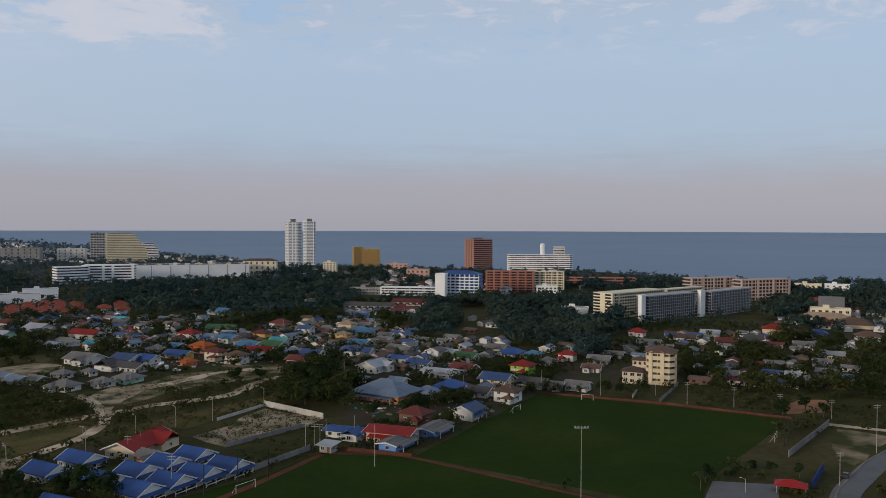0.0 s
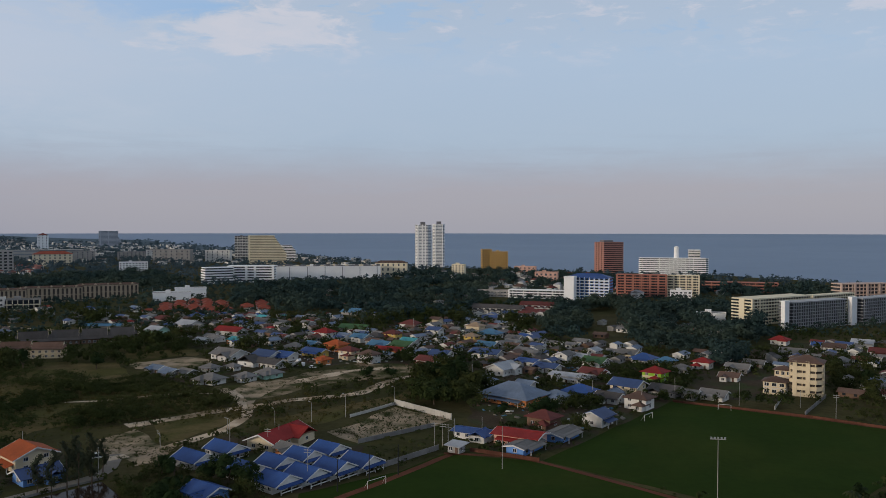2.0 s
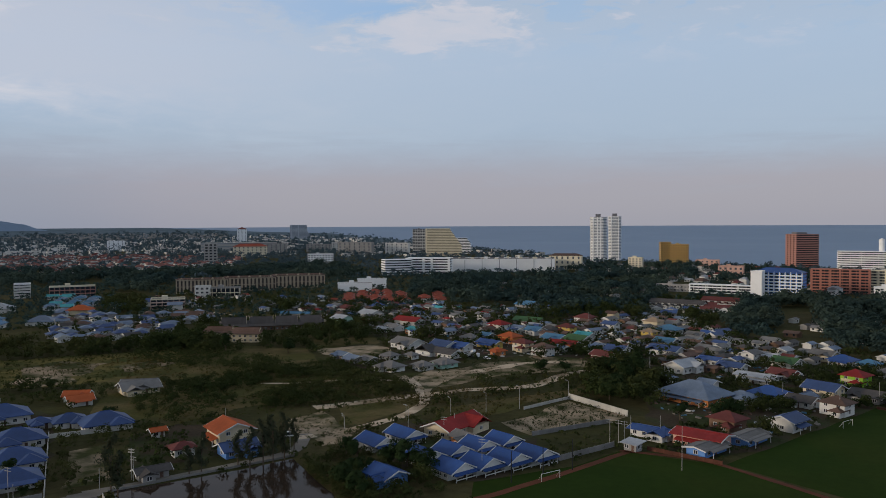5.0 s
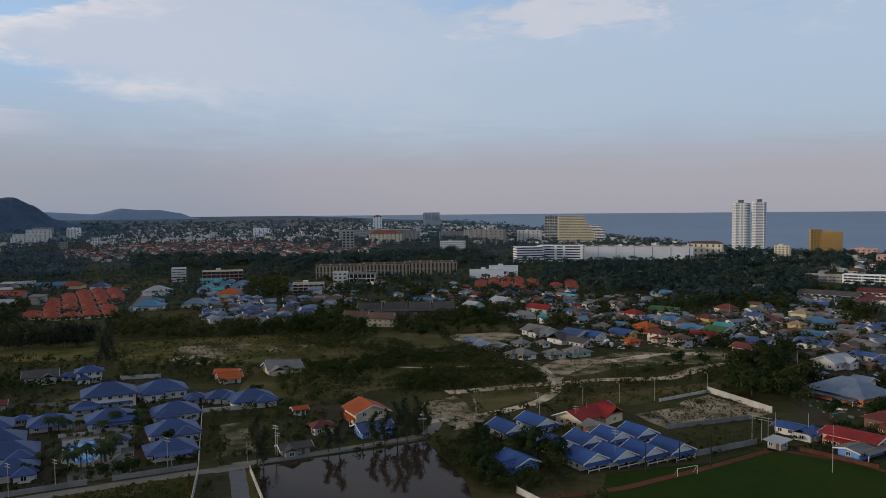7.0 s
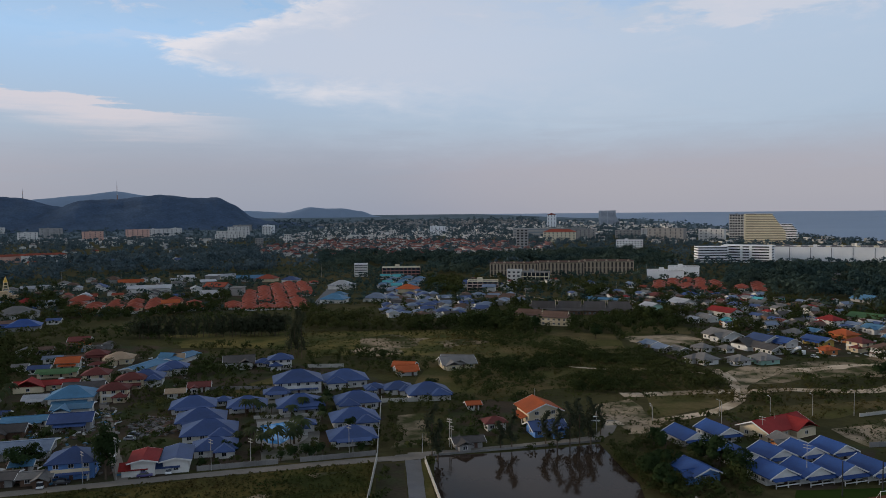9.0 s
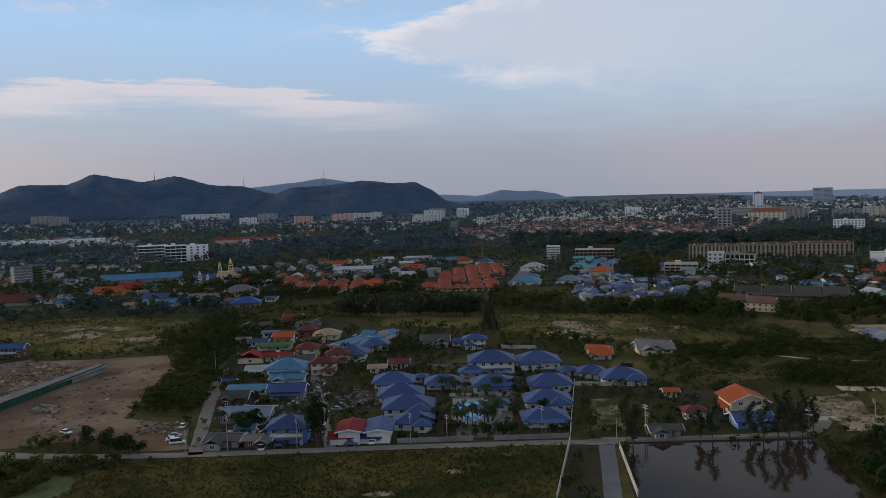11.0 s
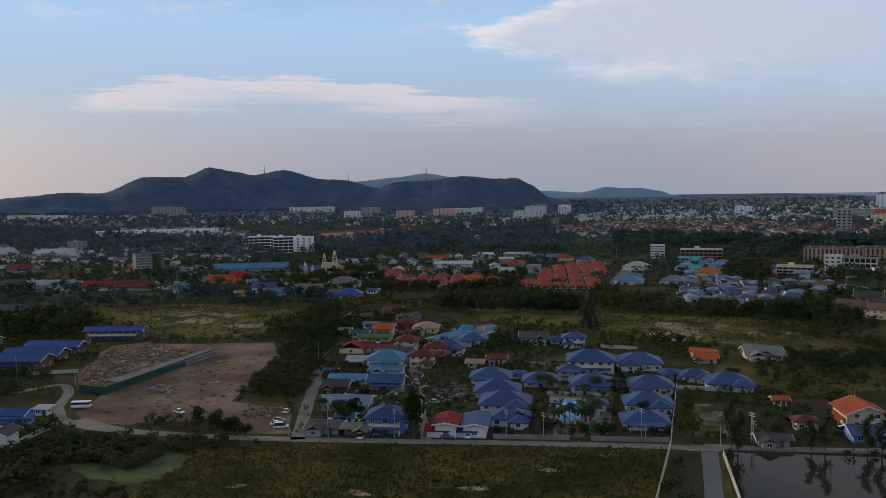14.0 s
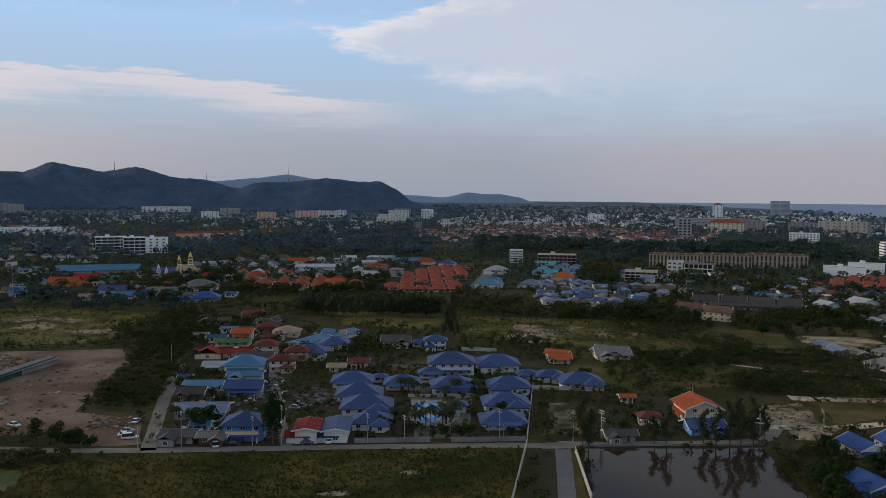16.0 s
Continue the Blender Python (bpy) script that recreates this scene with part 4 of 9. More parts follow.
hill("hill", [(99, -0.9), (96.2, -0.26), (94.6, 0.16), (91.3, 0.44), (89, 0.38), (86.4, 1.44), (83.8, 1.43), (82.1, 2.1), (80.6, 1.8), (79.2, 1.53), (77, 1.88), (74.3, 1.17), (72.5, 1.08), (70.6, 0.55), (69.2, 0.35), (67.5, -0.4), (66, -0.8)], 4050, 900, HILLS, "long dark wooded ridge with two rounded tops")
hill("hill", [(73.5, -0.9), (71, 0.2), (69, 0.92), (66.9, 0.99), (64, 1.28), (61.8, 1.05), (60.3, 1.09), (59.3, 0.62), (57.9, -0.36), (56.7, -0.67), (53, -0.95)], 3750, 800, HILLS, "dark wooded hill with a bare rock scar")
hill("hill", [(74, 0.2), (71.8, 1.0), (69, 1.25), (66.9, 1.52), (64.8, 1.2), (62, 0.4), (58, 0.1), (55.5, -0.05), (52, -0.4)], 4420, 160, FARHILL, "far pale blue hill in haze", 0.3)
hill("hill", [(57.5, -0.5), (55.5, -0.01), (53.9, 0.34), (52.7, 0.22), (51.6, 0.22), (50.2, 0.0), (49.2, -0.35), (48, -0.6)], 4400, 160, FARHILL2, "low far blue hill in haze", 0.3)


# fields, soil and roads
FAR_PITCH = [(45, 355), (137, 306), (79, 231), (68, 205), (-9, 254)]
patch("pitch", FAR_PITCH, PITCH, 0.06, "dark green mown football pitch", 0.3)
NEAR_PITCH = [(-42, 257), (-9, 253), (66, 200), (49, 147), (-57, 147), (-76, 211), (-52, 236)]
patch("pitch", NEAR_PITCH, PITCH, 0.05, "dark green mown football pitch beside a clay path", 0.3)
ribbon("path", [(-42, 257), (-16, 257), (12, 237), (40, 216), (65, 197)], 2.2, REDTRK, 0.10, "narrow red clay path between two pitches", 0.3, "path")
ribbon("path", [(-39, 257), (-56, 223), (-70, 198), (-87, 181)], 2.6, REDTRK, 0.10, "red clay running strip along a fence", 0.3, "path")
ribbon("path", [(44, 351), (95, 329), (136, 305)], 1.6, REDTRK, 0.10, "red clay margin of a pitch", 0.3, "path")
MEADOW_FRONT = [(-241, 18), (-231, 55), (-177, 150), (-121, 101), (-153, -12), (-200, 4)]
patch("meadow", MEADOW_FRONT, FIELD, 0.05, "unmown yellow-green meadow with bare patches", 1.0)
patch("meadow", [(-408, 279), (-356, 339), (-317, 372), (-279, 332), (-293, 279), (-332, 240)], DRYFIELD, 0.05, "dry yellow-green meadow behind trees", 4.0)
patch("meadow", [(-454, 223), (-408, 279), (-355, 248), (-376, 235), (-408, 208)], DRYFIELD, 0.05, "dry yellow-green meadow before a row of trees", 3.0)
patch("meadow", [(-593, -3), (-568, 74), (-515, 130), (-448, 110), (-420, 78), (-445, 31), (-510, 11)], DRYFIELD, 0.05, "dry grassland with sandy specks", 4.0)
patch("meadow", [(-273, 426), (-241, 460), (-220, 435), (-243, 405)], MEADOW, 0.04, "green meadow with scattered shrubs", 4.0)
patch("meadow", [(-122, 287), (-76, 346), (-79, 385), (-67, 417), (-58, 359), (-87, 314), (-101, 265)], MEADOW, 0.04, "grassy verge beside a lane", 2.0)
patch("meadow", [(-160, 281), (-135, 303), (-129, 294), (-136, 258), (-145, 254)], MEADOW, 0.04, "grass inside a sandy track bend", 2.0)
patch("meadow", [(-262, 247), (-288, 313), (-316, 395), (-250, 400), (-200, 345), (-180, 295), (-193, 257), (-202, 226)], MEADOW, 0.043, "rough yellow-green grass between thickets", 3.0)
patch("meadow", [(-329, 321), (-295, 365), (-227, 333), (-160, 337), (-140, 295), (-182, 274), (-208, 257), (-237, 231), (-262, 247)], MEADOW, 0.047, "rough grass with scattered bushes", 3.0)
patch("bare_ground", [(-176, 183), (-206, 212), (-201, 232), (-172, 240), (-152, 224)], VILLAGE, 0.053, "weedy sandy yard round small houses", 2.5)
patch("meadow", [(-292, 169), (-305, 202), (-290, 195), (-274, 179), (-282, 164)], MEADOW, 0.04, "mown garden lawn", 1.0)
patch("meadow", [(-175, 150), (-169, 156), (-117, 109), (-121, 101)], VILLAGE, 0.05, "worn grassy strip beside a drive", 0.5)
patch("meadow", [(-167, 159), (-165, 161), (-113, 117), (-115, 113)], MEADOW, 0.05, "grassy bank beside a drive", 0.5)
patch("bare_ground", [(-168, 349), (-151, 357), (-114, 433), (-66, 408), (-95, 382), (-118, 358), (-133, 332), (-140, 314)], WEEDY, 0.07, "sandy bare ground with weeds", 2.5)
patch("bare_ground", [(-88, 276), (-73, 322), (-47, 304), (-52, 295), (-74, 265)], SAND, 0.07, "sandy walled plot with weeds", 1.5)
patch("bare_ground", [(-167, 254), (-163, 270), (-141, 247), (-132, 246), (-138, 229), (-158, 237)], SAND, 0.06, "bare sandy yard", 2.0)
patch("bare_ground", [(-243, 405), (-216, 430), (-197, 411), (-206, 380), (-231, 384)], SAND, 0.05, "sandy clearing among grass", 2.5)
patch("bare_ground", [(-335, 274), (-321, 285), (-303, 279), (-308, 263), (-330, 259)], SAND, 0.06, "sandy specks in the meadow", 2.5)
patch("bare_ground", [(142, 325), (158, 342), (169, 340), (156, 315), (140, 312)], REDDIRT, 0.06, "red earth heap beside a field", 2.0)
patch("bare_ground", [(146, 292), (161, 282), (153, 268), (126, 242), (124, 248)], WEEDY, 0.05, "stony rough ground beside a road", 2.5)
patch("village_ground", [(-346, 610), (-172, 652), (-82, 615), (-9, 551), (59, 466), (46, 360), (17, 302), (-8, 259), (-28, 266), (-46, 347), (-40, 386), (-73, 416), (-114, 433), (-157, 407), (-277, 489)], VILLAGE, 0.012, "dark trodden ground between crowded houses", 4.0)
patch("village_ground", [(-181, 345), (-174, 357), (-151, 391), (-114, 433), (-164, 433), (-235, 414), (-210, 369)], VILLAGE, 0.017, "dark trodden ground between crowded houses", 4.0)
patch("village_ground", [(-235, 59), (-325, 89), (-487, 173), (-397, 209), (-327, 224), (-264, 228), (-182, 157), (-208, 109)], VILLAGE, 0.022, "dark trodden ground between crowded houses", 4.0)
patch("village_ground", [(94, 525), (354, 625), (249, 439), (148, 437), (88, 360), (51, 360)], VILLAGE, 0.027, "dark trodden ground between crowded houses", 4.0)
patch("village_ground", [(-131, 240), (-119, 272), (-70, 265), (-61, 238), (-76, 215), (-107, 215)], VILLAGE, 0.032, "dark trodden ground between crowded houses", 4.0)
patch("village_ground", [(-709, -81), (-865, -98), (-878, 58), (-780, 278), (-751, 470), (-678, 500), (-502, 364), (-591, 210), (-541, 166)], VILLAGE, 0.037, "dark trodden ground between crowded houses", 4.0)
patch("bare_ground", [(-190, 49), (-191, 54), (-187, 60), (-182, 62), (-183, 57), (-187, 52)], SAND, 0.08, "bare sandy scrape in a meadow", 1.5, 3.0, 0.2)
patch("bare_ground", [(-182, 128), (-182, 132), (-179, 137), (-176, 139), (-177, 134), (-180, 130)], SAND, 0.08, "bare sandy scrape in a meadow", 1.5, 3.0, 0.2)
patch("bare_ground", [(-176, 84), (-177, 87), (-174, 90), (-172, 91), (-172, 88), (-174, 85)], SAND, 0.08, "bare sandy scrape in a meadow", 1.5, 3.0, 0.2)
patch("bare_ground", [(-206, 28), (-206, 31), (-204, 34), (-202, 35), (-202, 32), (-204, 30)], SAND, 0.08, "bare sandy scrape in a meadow", 1.5, 3.0, 0.2)
patch("bare_ground", [(-179, 108), (-179, 111), (-177, 114), (-175, 114), (-175, 112), (-177, 109)], SAND, 0.08, "bare sandy scrape in a meadow", 1.5, 3.0, 0.2)
patch("bare_ground", [(-207, 84), (-207, 86), (-205, 89), (-204, 90), (-204, 87), (-205, 85)], SAND, 0.08, "bare sandy scrape in a meadow", 1.5, 3.0, 0.2)
LOT = [(-299, -7), (-325, 2), (-385, 51), (-425, 26), (-400, 86), (-364, 80), (-292, 45), (-270, 62), (-242, 55), (-248, 43), (-268, 37), (-278, 9), (-284, -3)]
patch("cleared_lot", LOT, DIRT, 0.06, "cleared brown earth lot with wheel ruts", 1.5)
patch("cleared_lot", [(-340, -6), (-374, -7), (-431, 8), (-435, 27), (-389, 49), (-327, 2)], DIRT, 0.05, "scrap yard of broken planks and rubble", 1.5)
patch("bare_ground", [(-382, -46), (-379, -25), (-374, -7), (-340, -6), (-355, -14), (-353, -31), (-350, -42)], VILLAGE, 0.06, "dirty trampled yard behind a row of huts", 1.5)
patch("forecourt", [(-201, 127), (-249, 155), (-267, 171), (-264, 175), (-237, 177), (-193, 141)], PAVE, 0.08, "paved compound drive beside the pool", 0.4)
patch("forecourt", [(-516, 377), (-657, 505), (-651, 512), (-508, 388)], ASPH, 0.06, "grey paved lane between estates", 0.5)
patch("bare_ground", [(-210, 191), (-205, 200), (-192, 190), (-182, 183), (-177, 173), (-182, 165), (-192, 177)], WEEDY, 0.06, "weedy sandy yard beyond a compound wall", 3.0)
patch("car_park", [(80, 230), (99, 227), (90, 208), (69, 207)], ASPH, 0.07, "grey asphalt court beside a pitch", 0.3)
ribbon("road", [(-291, -6), (-270, 7), (-251, 31), (-235, 56), (-205, 108), (-178, 153), (-170, 162)], 4.6, CONC, 0.09, "narrow pale concrete lane along a meadow", 0.12)
ribbon("road", [(-174, 162), (-170, 167), (-156, 189), (-140, 218), (-149, 238)], 4.4, CONC, 0.09, "concrete lane along the pond bank", 0.12)
ribbon("road", [(-235, 56), (-270, 68), (-321, 86), (-353, 99)], 4.5, CONC, 0.09, "concrete lane between garden walls", 0.15)
ribbon("road", [(-269, 8), (-278, -3), (-293, -11), (-311, -13), (-336, -9), (-353, -12), (-343, -30)], 3.8, CONC, 0.10, "winding worn concrete lane past a yard", 0.3)
ribbon("road", [(-215, 91), (-241, 100), (-274, 112), (-321, 129)], 3.4, CONC, 0.08, "short lane between houses", 0.1)
ribbon("road", [(-170, 160), (-154, 146), (-137, 131), (-115, 113)], 4.6, ASPH, 0.09, "straight drive between a wall and a pond", 0.12)
ribbon("track", [(-167, 273), (-152, 290), (-141, 306), (-134, 309), (-120, 328), (-95, 343), (-87, 382), (-68, 400)], 6.5, TRACKS, 0.10, "pale sandy track across rough grass", 0.6, "track")
ribbon("track", [(-162, 345), (-147, 329), (-134, 309), (-128, 294), (-127, 276), (-134, 255), (-139, 244), (-149, 232)], 5.0, TRACKS, 0.11, "pale sandy track bending downhill", 0.5, "track")
ribbon("track", [(-155, 338), (-142, 355), (-130, 371), (-117, 400), (-94, 413)], 6.5, TRACKS, 0.12, "wide sandy track by low sheds", 0.8, "track")
ribbon("track", [(-216, 306), (-200, 312), (-182, 328), (-158, 335)], 2.6, TRACKS, 0.10, "faint track through shrubs", 0.6, "track")
ribbon("track", [(-443, 543), (-409, 531), (-373, 522)], 3.5, TRACKS, 0.10, "pale track curving over a field", 0.4, "track")
ribbon("road", [(93, 185), (115, 221), (136, 245), (157, 264), (188, 283)], 7.5, ASPH, 0.10, "grey asphalt road with a pale kerb", 0.0)
ribbon("kerb", [(92, 188), (113, 222), (135, 249), (156, 268), (189, 287)], 0.6, CONC, 0.22, "pale raised concrete kerb", 0.0, "kerb")
ribbon("track", [(147, 297), (156, 292), (170, 286)], 4.0, TRACKS, 0.10, "pale track past a rough plot", 0.4, "track")
patch("bare_ground", [(-165, 260), (-162, 269), (-143, 253), (-134, 248), (-131, 232), (-136, 226), (-149, 238)], SAND, 0.13, "pale worn sand where tracks meet", 2.5)
patch("bare_ground", [(-156, 341), (-153, 364), (-132, 371), (-139, 337), (-130, 306), (-133, 303), (-140, 324)], SAND, 0.14, "pale worn sand at a fork of tracks", 2.0)
patch("pavement", [(-177, 159), (-172, 167), (-168, 163), (-173, 154)], CONC, 0.10, "concrete pad at the head of a drive", 0.3)
patch("bare_ground", [(-356, 289), (-352, 318), (-323, 319), (-311, 292), (-332, 277)], WEEDY, 0.07, "thin sand between tufts of dry grass", 3.0, 5.0, 0.1)
patch("bare_ground", [(-314, 314), (-309, 342), (-290, 332), (-293, 304)], WEEDY, 0.07, "thin sand between tufts of dry grass", 3.0, 5.0, 0.1)
patch("bare_ground", [(-534, 34), (-538, 63), (-503, 83), (-478, 62), (-496, 38)], WEEDY, 0.07, "thin sand between tufts of dry grass", 3.0, 5.0, 0.1)
patch("bare_ground", [(-468, 67), (-474, 95), (-446, 96), (-435, 71)], WEEDY, 0.07, "thin sand between tufts of dry grass", 3.0, 5.0, 0.1)
WATER = mat("still_pond_water", (0.032, 0.023, 0.017), 0.06, 0.15, 0.05, 0.0, spec=0.045)
POND = [(-168, 167), (-153, 185), (-137, 211), (-125, 200), (-109, 187), (-97, 172), (-78, 150), (-116, 114), (-143, 143)]
tagged(patch("pond", POND, WATER, 0.04, "still brown pond with reflections", 0.5), category="water")
ALGAE_POND = [(-242, -11), (-241, -2), (-229, 7), (-232, 13), (-240, 19), (-236, 23), (-226, 21), (-218, 13), (-218, 6), (-226, -1), (-235, -6)]
tagged(patch("pond", ALGAE_POND, ALGAE, 0.07, "small pond covered with bright green algae", 0.8, 2.0, 0.16), category="water")



def bungalow(x, y, ang, W, D, hw, rk, wk, group):
    """A low house whose white gable stands over a skirt of roof and a shaded veranda at its +x end."""
    e = root("bungalow", x, y, ang, "low white bungalow with a %s roof and white gable" % ROOF[rk][0], "house", group)
    PLACED.append((x, y, 0.55 * math.hypot(W, D)))
    h, a, b = D * .25, W / 2 + .5, D / 2 + .8
    part("wall", boxes((-W / 2, W / 2 - 1.6, -D / 2, D / 2, 0, hw)), wallm(wk), e)
    part("roof", roof_bm("g", W, D, h, .5), roofm(rk), e, m=pose(0, 0, hw))
    for sx in (-1, 1):
        bm, x0 = bmesh.new(), sx * (W / 2 + .1)
        vs = [bm.verts.new((x0 + k, py, hw + pz)) for k in (0, sx * .2) for py, pz in ((-D * .43, .06), (D * .43, .06), (0, h * .98))]
        for f in ((0, 1, 2), (5, 4, 3), (0, 3, 4, 1), (1, 4, 5, 2), (2, 5, 3, 0)):
            bm.faces.new([vs[i] for i in f])
        bmesh.ops.recalc_face_normals(bm, faces=bm.faces)
        part("gable", bm, wallm("w"), e, "white boarded gable")
        bm = bmesh.new()
        x1 = sx * (a + .08)
        for sy in (-1, 1):
            q = [bm.verts.new((x1 + k, py, hw + pz)) for k in (0, sx * .14) for py, pz in ((sy * b, -.36), (sy * b, .1), (0, h + .3), (0, h - .1))]
            for f in ((0, 1, 2, 3), (7, 6, 5, 4), (0, 4, 5, 1), (1, 5, 6, 2), (3, 7, 4, 0)):
                bm.faces.new([q[i] for i in f])
        bmesh.ops.recalc_face_normals(bm, faces=bm.faces)
        part("barge_board", bm, FRAME, e, "white painted barge board")
    part("skirt_roof", roof_bm("s", D * .96, 1.9, .55, .15, .12), roofm(rk), e, m=pose(W / 2 + .65, 0, hw - .45, 0, 0, 90))
    for sy in (-.42, 0, .42):
        part("veranda_post", boxes((W / 2 + 1.1, W / 2 + 1.3, sy * D - .1, sy * D + .1, 0, hw - .4)), wallm("w"), e)
    part("veranda_rail", boxes((W / 2 + 1.15, W / 2 + 1.25, -D * .42 + .1, -.1, .5, .8), (W / 2 + 1.15, W / 2 + 1.25, .1, D * .42 - .1, .5, .8)), wallm("w"), e)
    window(e, W / 2 - 1.6, -D * .25, hw * .55, 90, 1.5, 1.1)
    leaf = part("door", boxes((-.05, .06, -.5, .5, 0, 1.8)), MATS["roof_brown"], e, "brown wooden door", m=pose(W / 2 - 1.6, D * .18, 0))
    part("handle", boxes((.06, .13, .3, .4, .85, 1.0)), METAL, leaf)
    for i in range(3):
        window(e, (i + .5) * (W - 1.6) / 3 - W / 2, -D / 2, hw * .55, 0, 1.5, 1.1)
    return e


# ---- houses: x, y, heading, length, depth, storeys, roof shape + roof colour + wall colour ----
POOL_ESTATE_1 = [
    (-274.6, 144.5, 58, 15.1, 11.8, 1, "hnw"),
    (-254.6, 136.8, 58, 15.6, 12.2, 1, "hnw"),
    (-238.4, 131.0, 58, 16.6, 13.0, 1, "hnw"),
    (-220.8, 123.0, 58, 12.1, 9.4, 1, "hnw"),
    (-273.4, 156.5, 58, 5.1, 4.0, 0.9, "hnw"),
    (-260.1, 158.8, 58, 13.1, 10.3, 1, "hnw"),
    (-272.8, 190.9, 58, 18.5, 14.4, 2, "hnw"),
    (-266.2, 210.7, 58, 17.5, 13.6, 1.3, "hnw"),
    (-269.3, 178.2, 58, 9.1, 7.1, 0.9, "hnw"),
    (-244.4, 171.9, 58, 16.0, 12.5, 1.2, "hnw"),
    (-232.7, 189.7, 58, 15.3, 12.0, 1.2, "hnw"),
    (-213.6, 173.0, 58, 15.0, 11.7, 1.2, "hnw"),
    (-198.1, 159.4, 58, 13.7, 10.7, 1, "hnw"),
    (-245.3, 209.7, 58, 6.9, 5.4, 1, "hnw"),
    (-317.6, 212.7, 58, 10.2, 8.0, 2, "hnw"),
]
POOL_ESTATE_2 = [
    (-327.8, 209.8, 58, 6.6, 5.2, 1, "hnw"),
    (-335.6, 200.9, 58, 13.0, 10.1, 1.3, "gxw"),
    (-238.0, 216.0, 58, 10.6, 8.2, 1, "hnw"),
    (-224.3, 219.7, 58, 16.0, 12.5, 1, "hnw"),
    (-261.7, 243.1, 58, 8.8, 6.9, 1, "gow"),
    (-256.4, 271.0, 58, 15.1, 11.8, 1, "gyc"),
]
LANE_HOUSES_1 = [
    (-220.1, 100.1, -32, 10.4, 6.5, 1.7, "frw"),
    (-217.1, 108.7, -32, 12.8, 7.0, 1.5, "fnw"),
    (-232.8, 85.1, 58, 12.0, 10.8, 2, "hnb"),
    (-263.9, 81.3, 58, 15.9, 12.7, 1, "fkx"),
    (-283.5, 103.3, 58, 12.7, 8.9, 1.3, "gnx"),
    (-302.4, 110.7, 58, 12.5, 8.7, 1.3, "flw"),
    (-319.9, 117.1, 58, 15.8, 12.7, 1.6, "hlw"),
    (-298.9, 93.5, 58, 14.6, 7.3, 1, "flw"),
    (-288.8, 84.8, 58, 9.3, 7.0, 1, "gxd"),
    (-239.9, 66.5, 58, 9.8, 7.3, 0.9, "fxx"),
    (-233.0, 74.9, 58, 7.6, 5.7, 0.9, "fyd"),
    (-246.7, 75.5, 58, 4.9, 3.7, 0.9, "glw"),
    (-315.4, 90.2, 58, 3.8, 2.9, 0.9, "gnw"),
    (-356.3, 119.9, 58, 24.9, 8.7, 1, "frc"),
    (-380.2, 132.8, 58, 16.4, 7.4, 1, "fgc"),
]
LANE_HOUSES_2 = [
    (-350.0, 138.4, 58, 9.9, 8.9, 2, "hdc"),
    (-395.8, 143.5, 58, 9.5, 8.5, 1.4, "gow"),
    (-408.6, 162.0, 58, 10.1, 7.6, 1.3, "hdp"),
    (-390.5, 165.9, 58, 12.8, 9.6, 1.2, "hec"),
    (-314.0, 131.2, 58, 10.2, 7.7, 2, "hdc"),
    (-330.3, 145.3, 58, 10.4, 7.8, 1.8, "hdc"),
    (-332.9, 153.1, 58, 13.9, 10.4, 1.4, "hnw"),
    (-346.0, 172.2, 58, 12.5, 9.4, 1.3, "hnw"),
    (-364.1, 169.8, -60, 32.8, 9.2, 1, "flw"),
    (-370.3, 188.1, -60, 21.4, 8.6, 1, "flw"),
    (-370.5, 183.9, 58, 10.8, 8.1, 1, "gew"),
    (-299.0, 149.6, 58, 6.3, 4.7, 1, "gew"),
    (-302.6, 162.1, 58, 7.7, 5.8, 1, "gdw"),
    (-329.8, 106.8, 58, 7.6, 5.7, 1, "gsw"),
    (-334.3, 127.1, 58, 14.5, 10.9, 1, "gxx"),
]
LANE_HOUSES_3 = [
    (-459.6, 173.1, 58, 10.2, 7.7, 1.3, "gdo"),
]
POND_HOUSES = [
    (-169.4, 221.6, -32, 12.1, 12.1, 1.8, "goc"),
    (-157.1, 209.2, 58, 10.8, 8.1, 1, "gnb"),
    (-173.1, 201.6, 58, 6.5, 4.9, 1.2, "hdw"),
    (-166.3, 180.5, 58, 8.6, 4.3, 0.9, "gxx"),
    (-196.0, 215.8, 58, 4.1, 3.1, 1, "gow"),
]
GREY_BUNGALOWS_1 = [
    (-213.4, 378.8, -25, 8.0, 6.0, 1, "gkx"),
    (-202.3, 371.0, -25, 8.3, 6.2, 1, "gkx"),
    (-193.4, 371.6, -25, 7.6, 5.7, 1, "gyx"),
    (-173.0, 356.6, -25, 11.4, 8.5, 1.1, "hyw"),
    (-188.0, 386.5, -25, 8.0, 6.0, 1, "hyw"),
    (-177.3, 391.3, -25, 6.3, 4.7, 1, "hyw"),
    (-159.4, 365.8, -25, 8.9, 6.7, 1, "hyw"),
    (-151.5, 376.6, -25, 10.9, 8.2, 1, "hyt"),
    (-166.8, 406.2, -25, 27.6, 8.3, 1.1, "gxw"),
    (-195.8, 426.8, -25, 17.0, 12.7, 1.2, "gyw"),
    (-172.8, 427.9, -25, 13.6, 10.2, 1.2, "gnw"),
    (-161.4, 427.8, -25, 10.7, 8.0, 1.2, "gbw"),
    (-149.7, 444.0, -25, 14.4, 7.2, 1.2, "gby"),
    (-136.7, 419.8, -25, 7.0, 5.2, 1.1, "hoo"),
    (-143.6, 465.6, -25, 11.7, 8.8, 1.7, "hoo"),
]
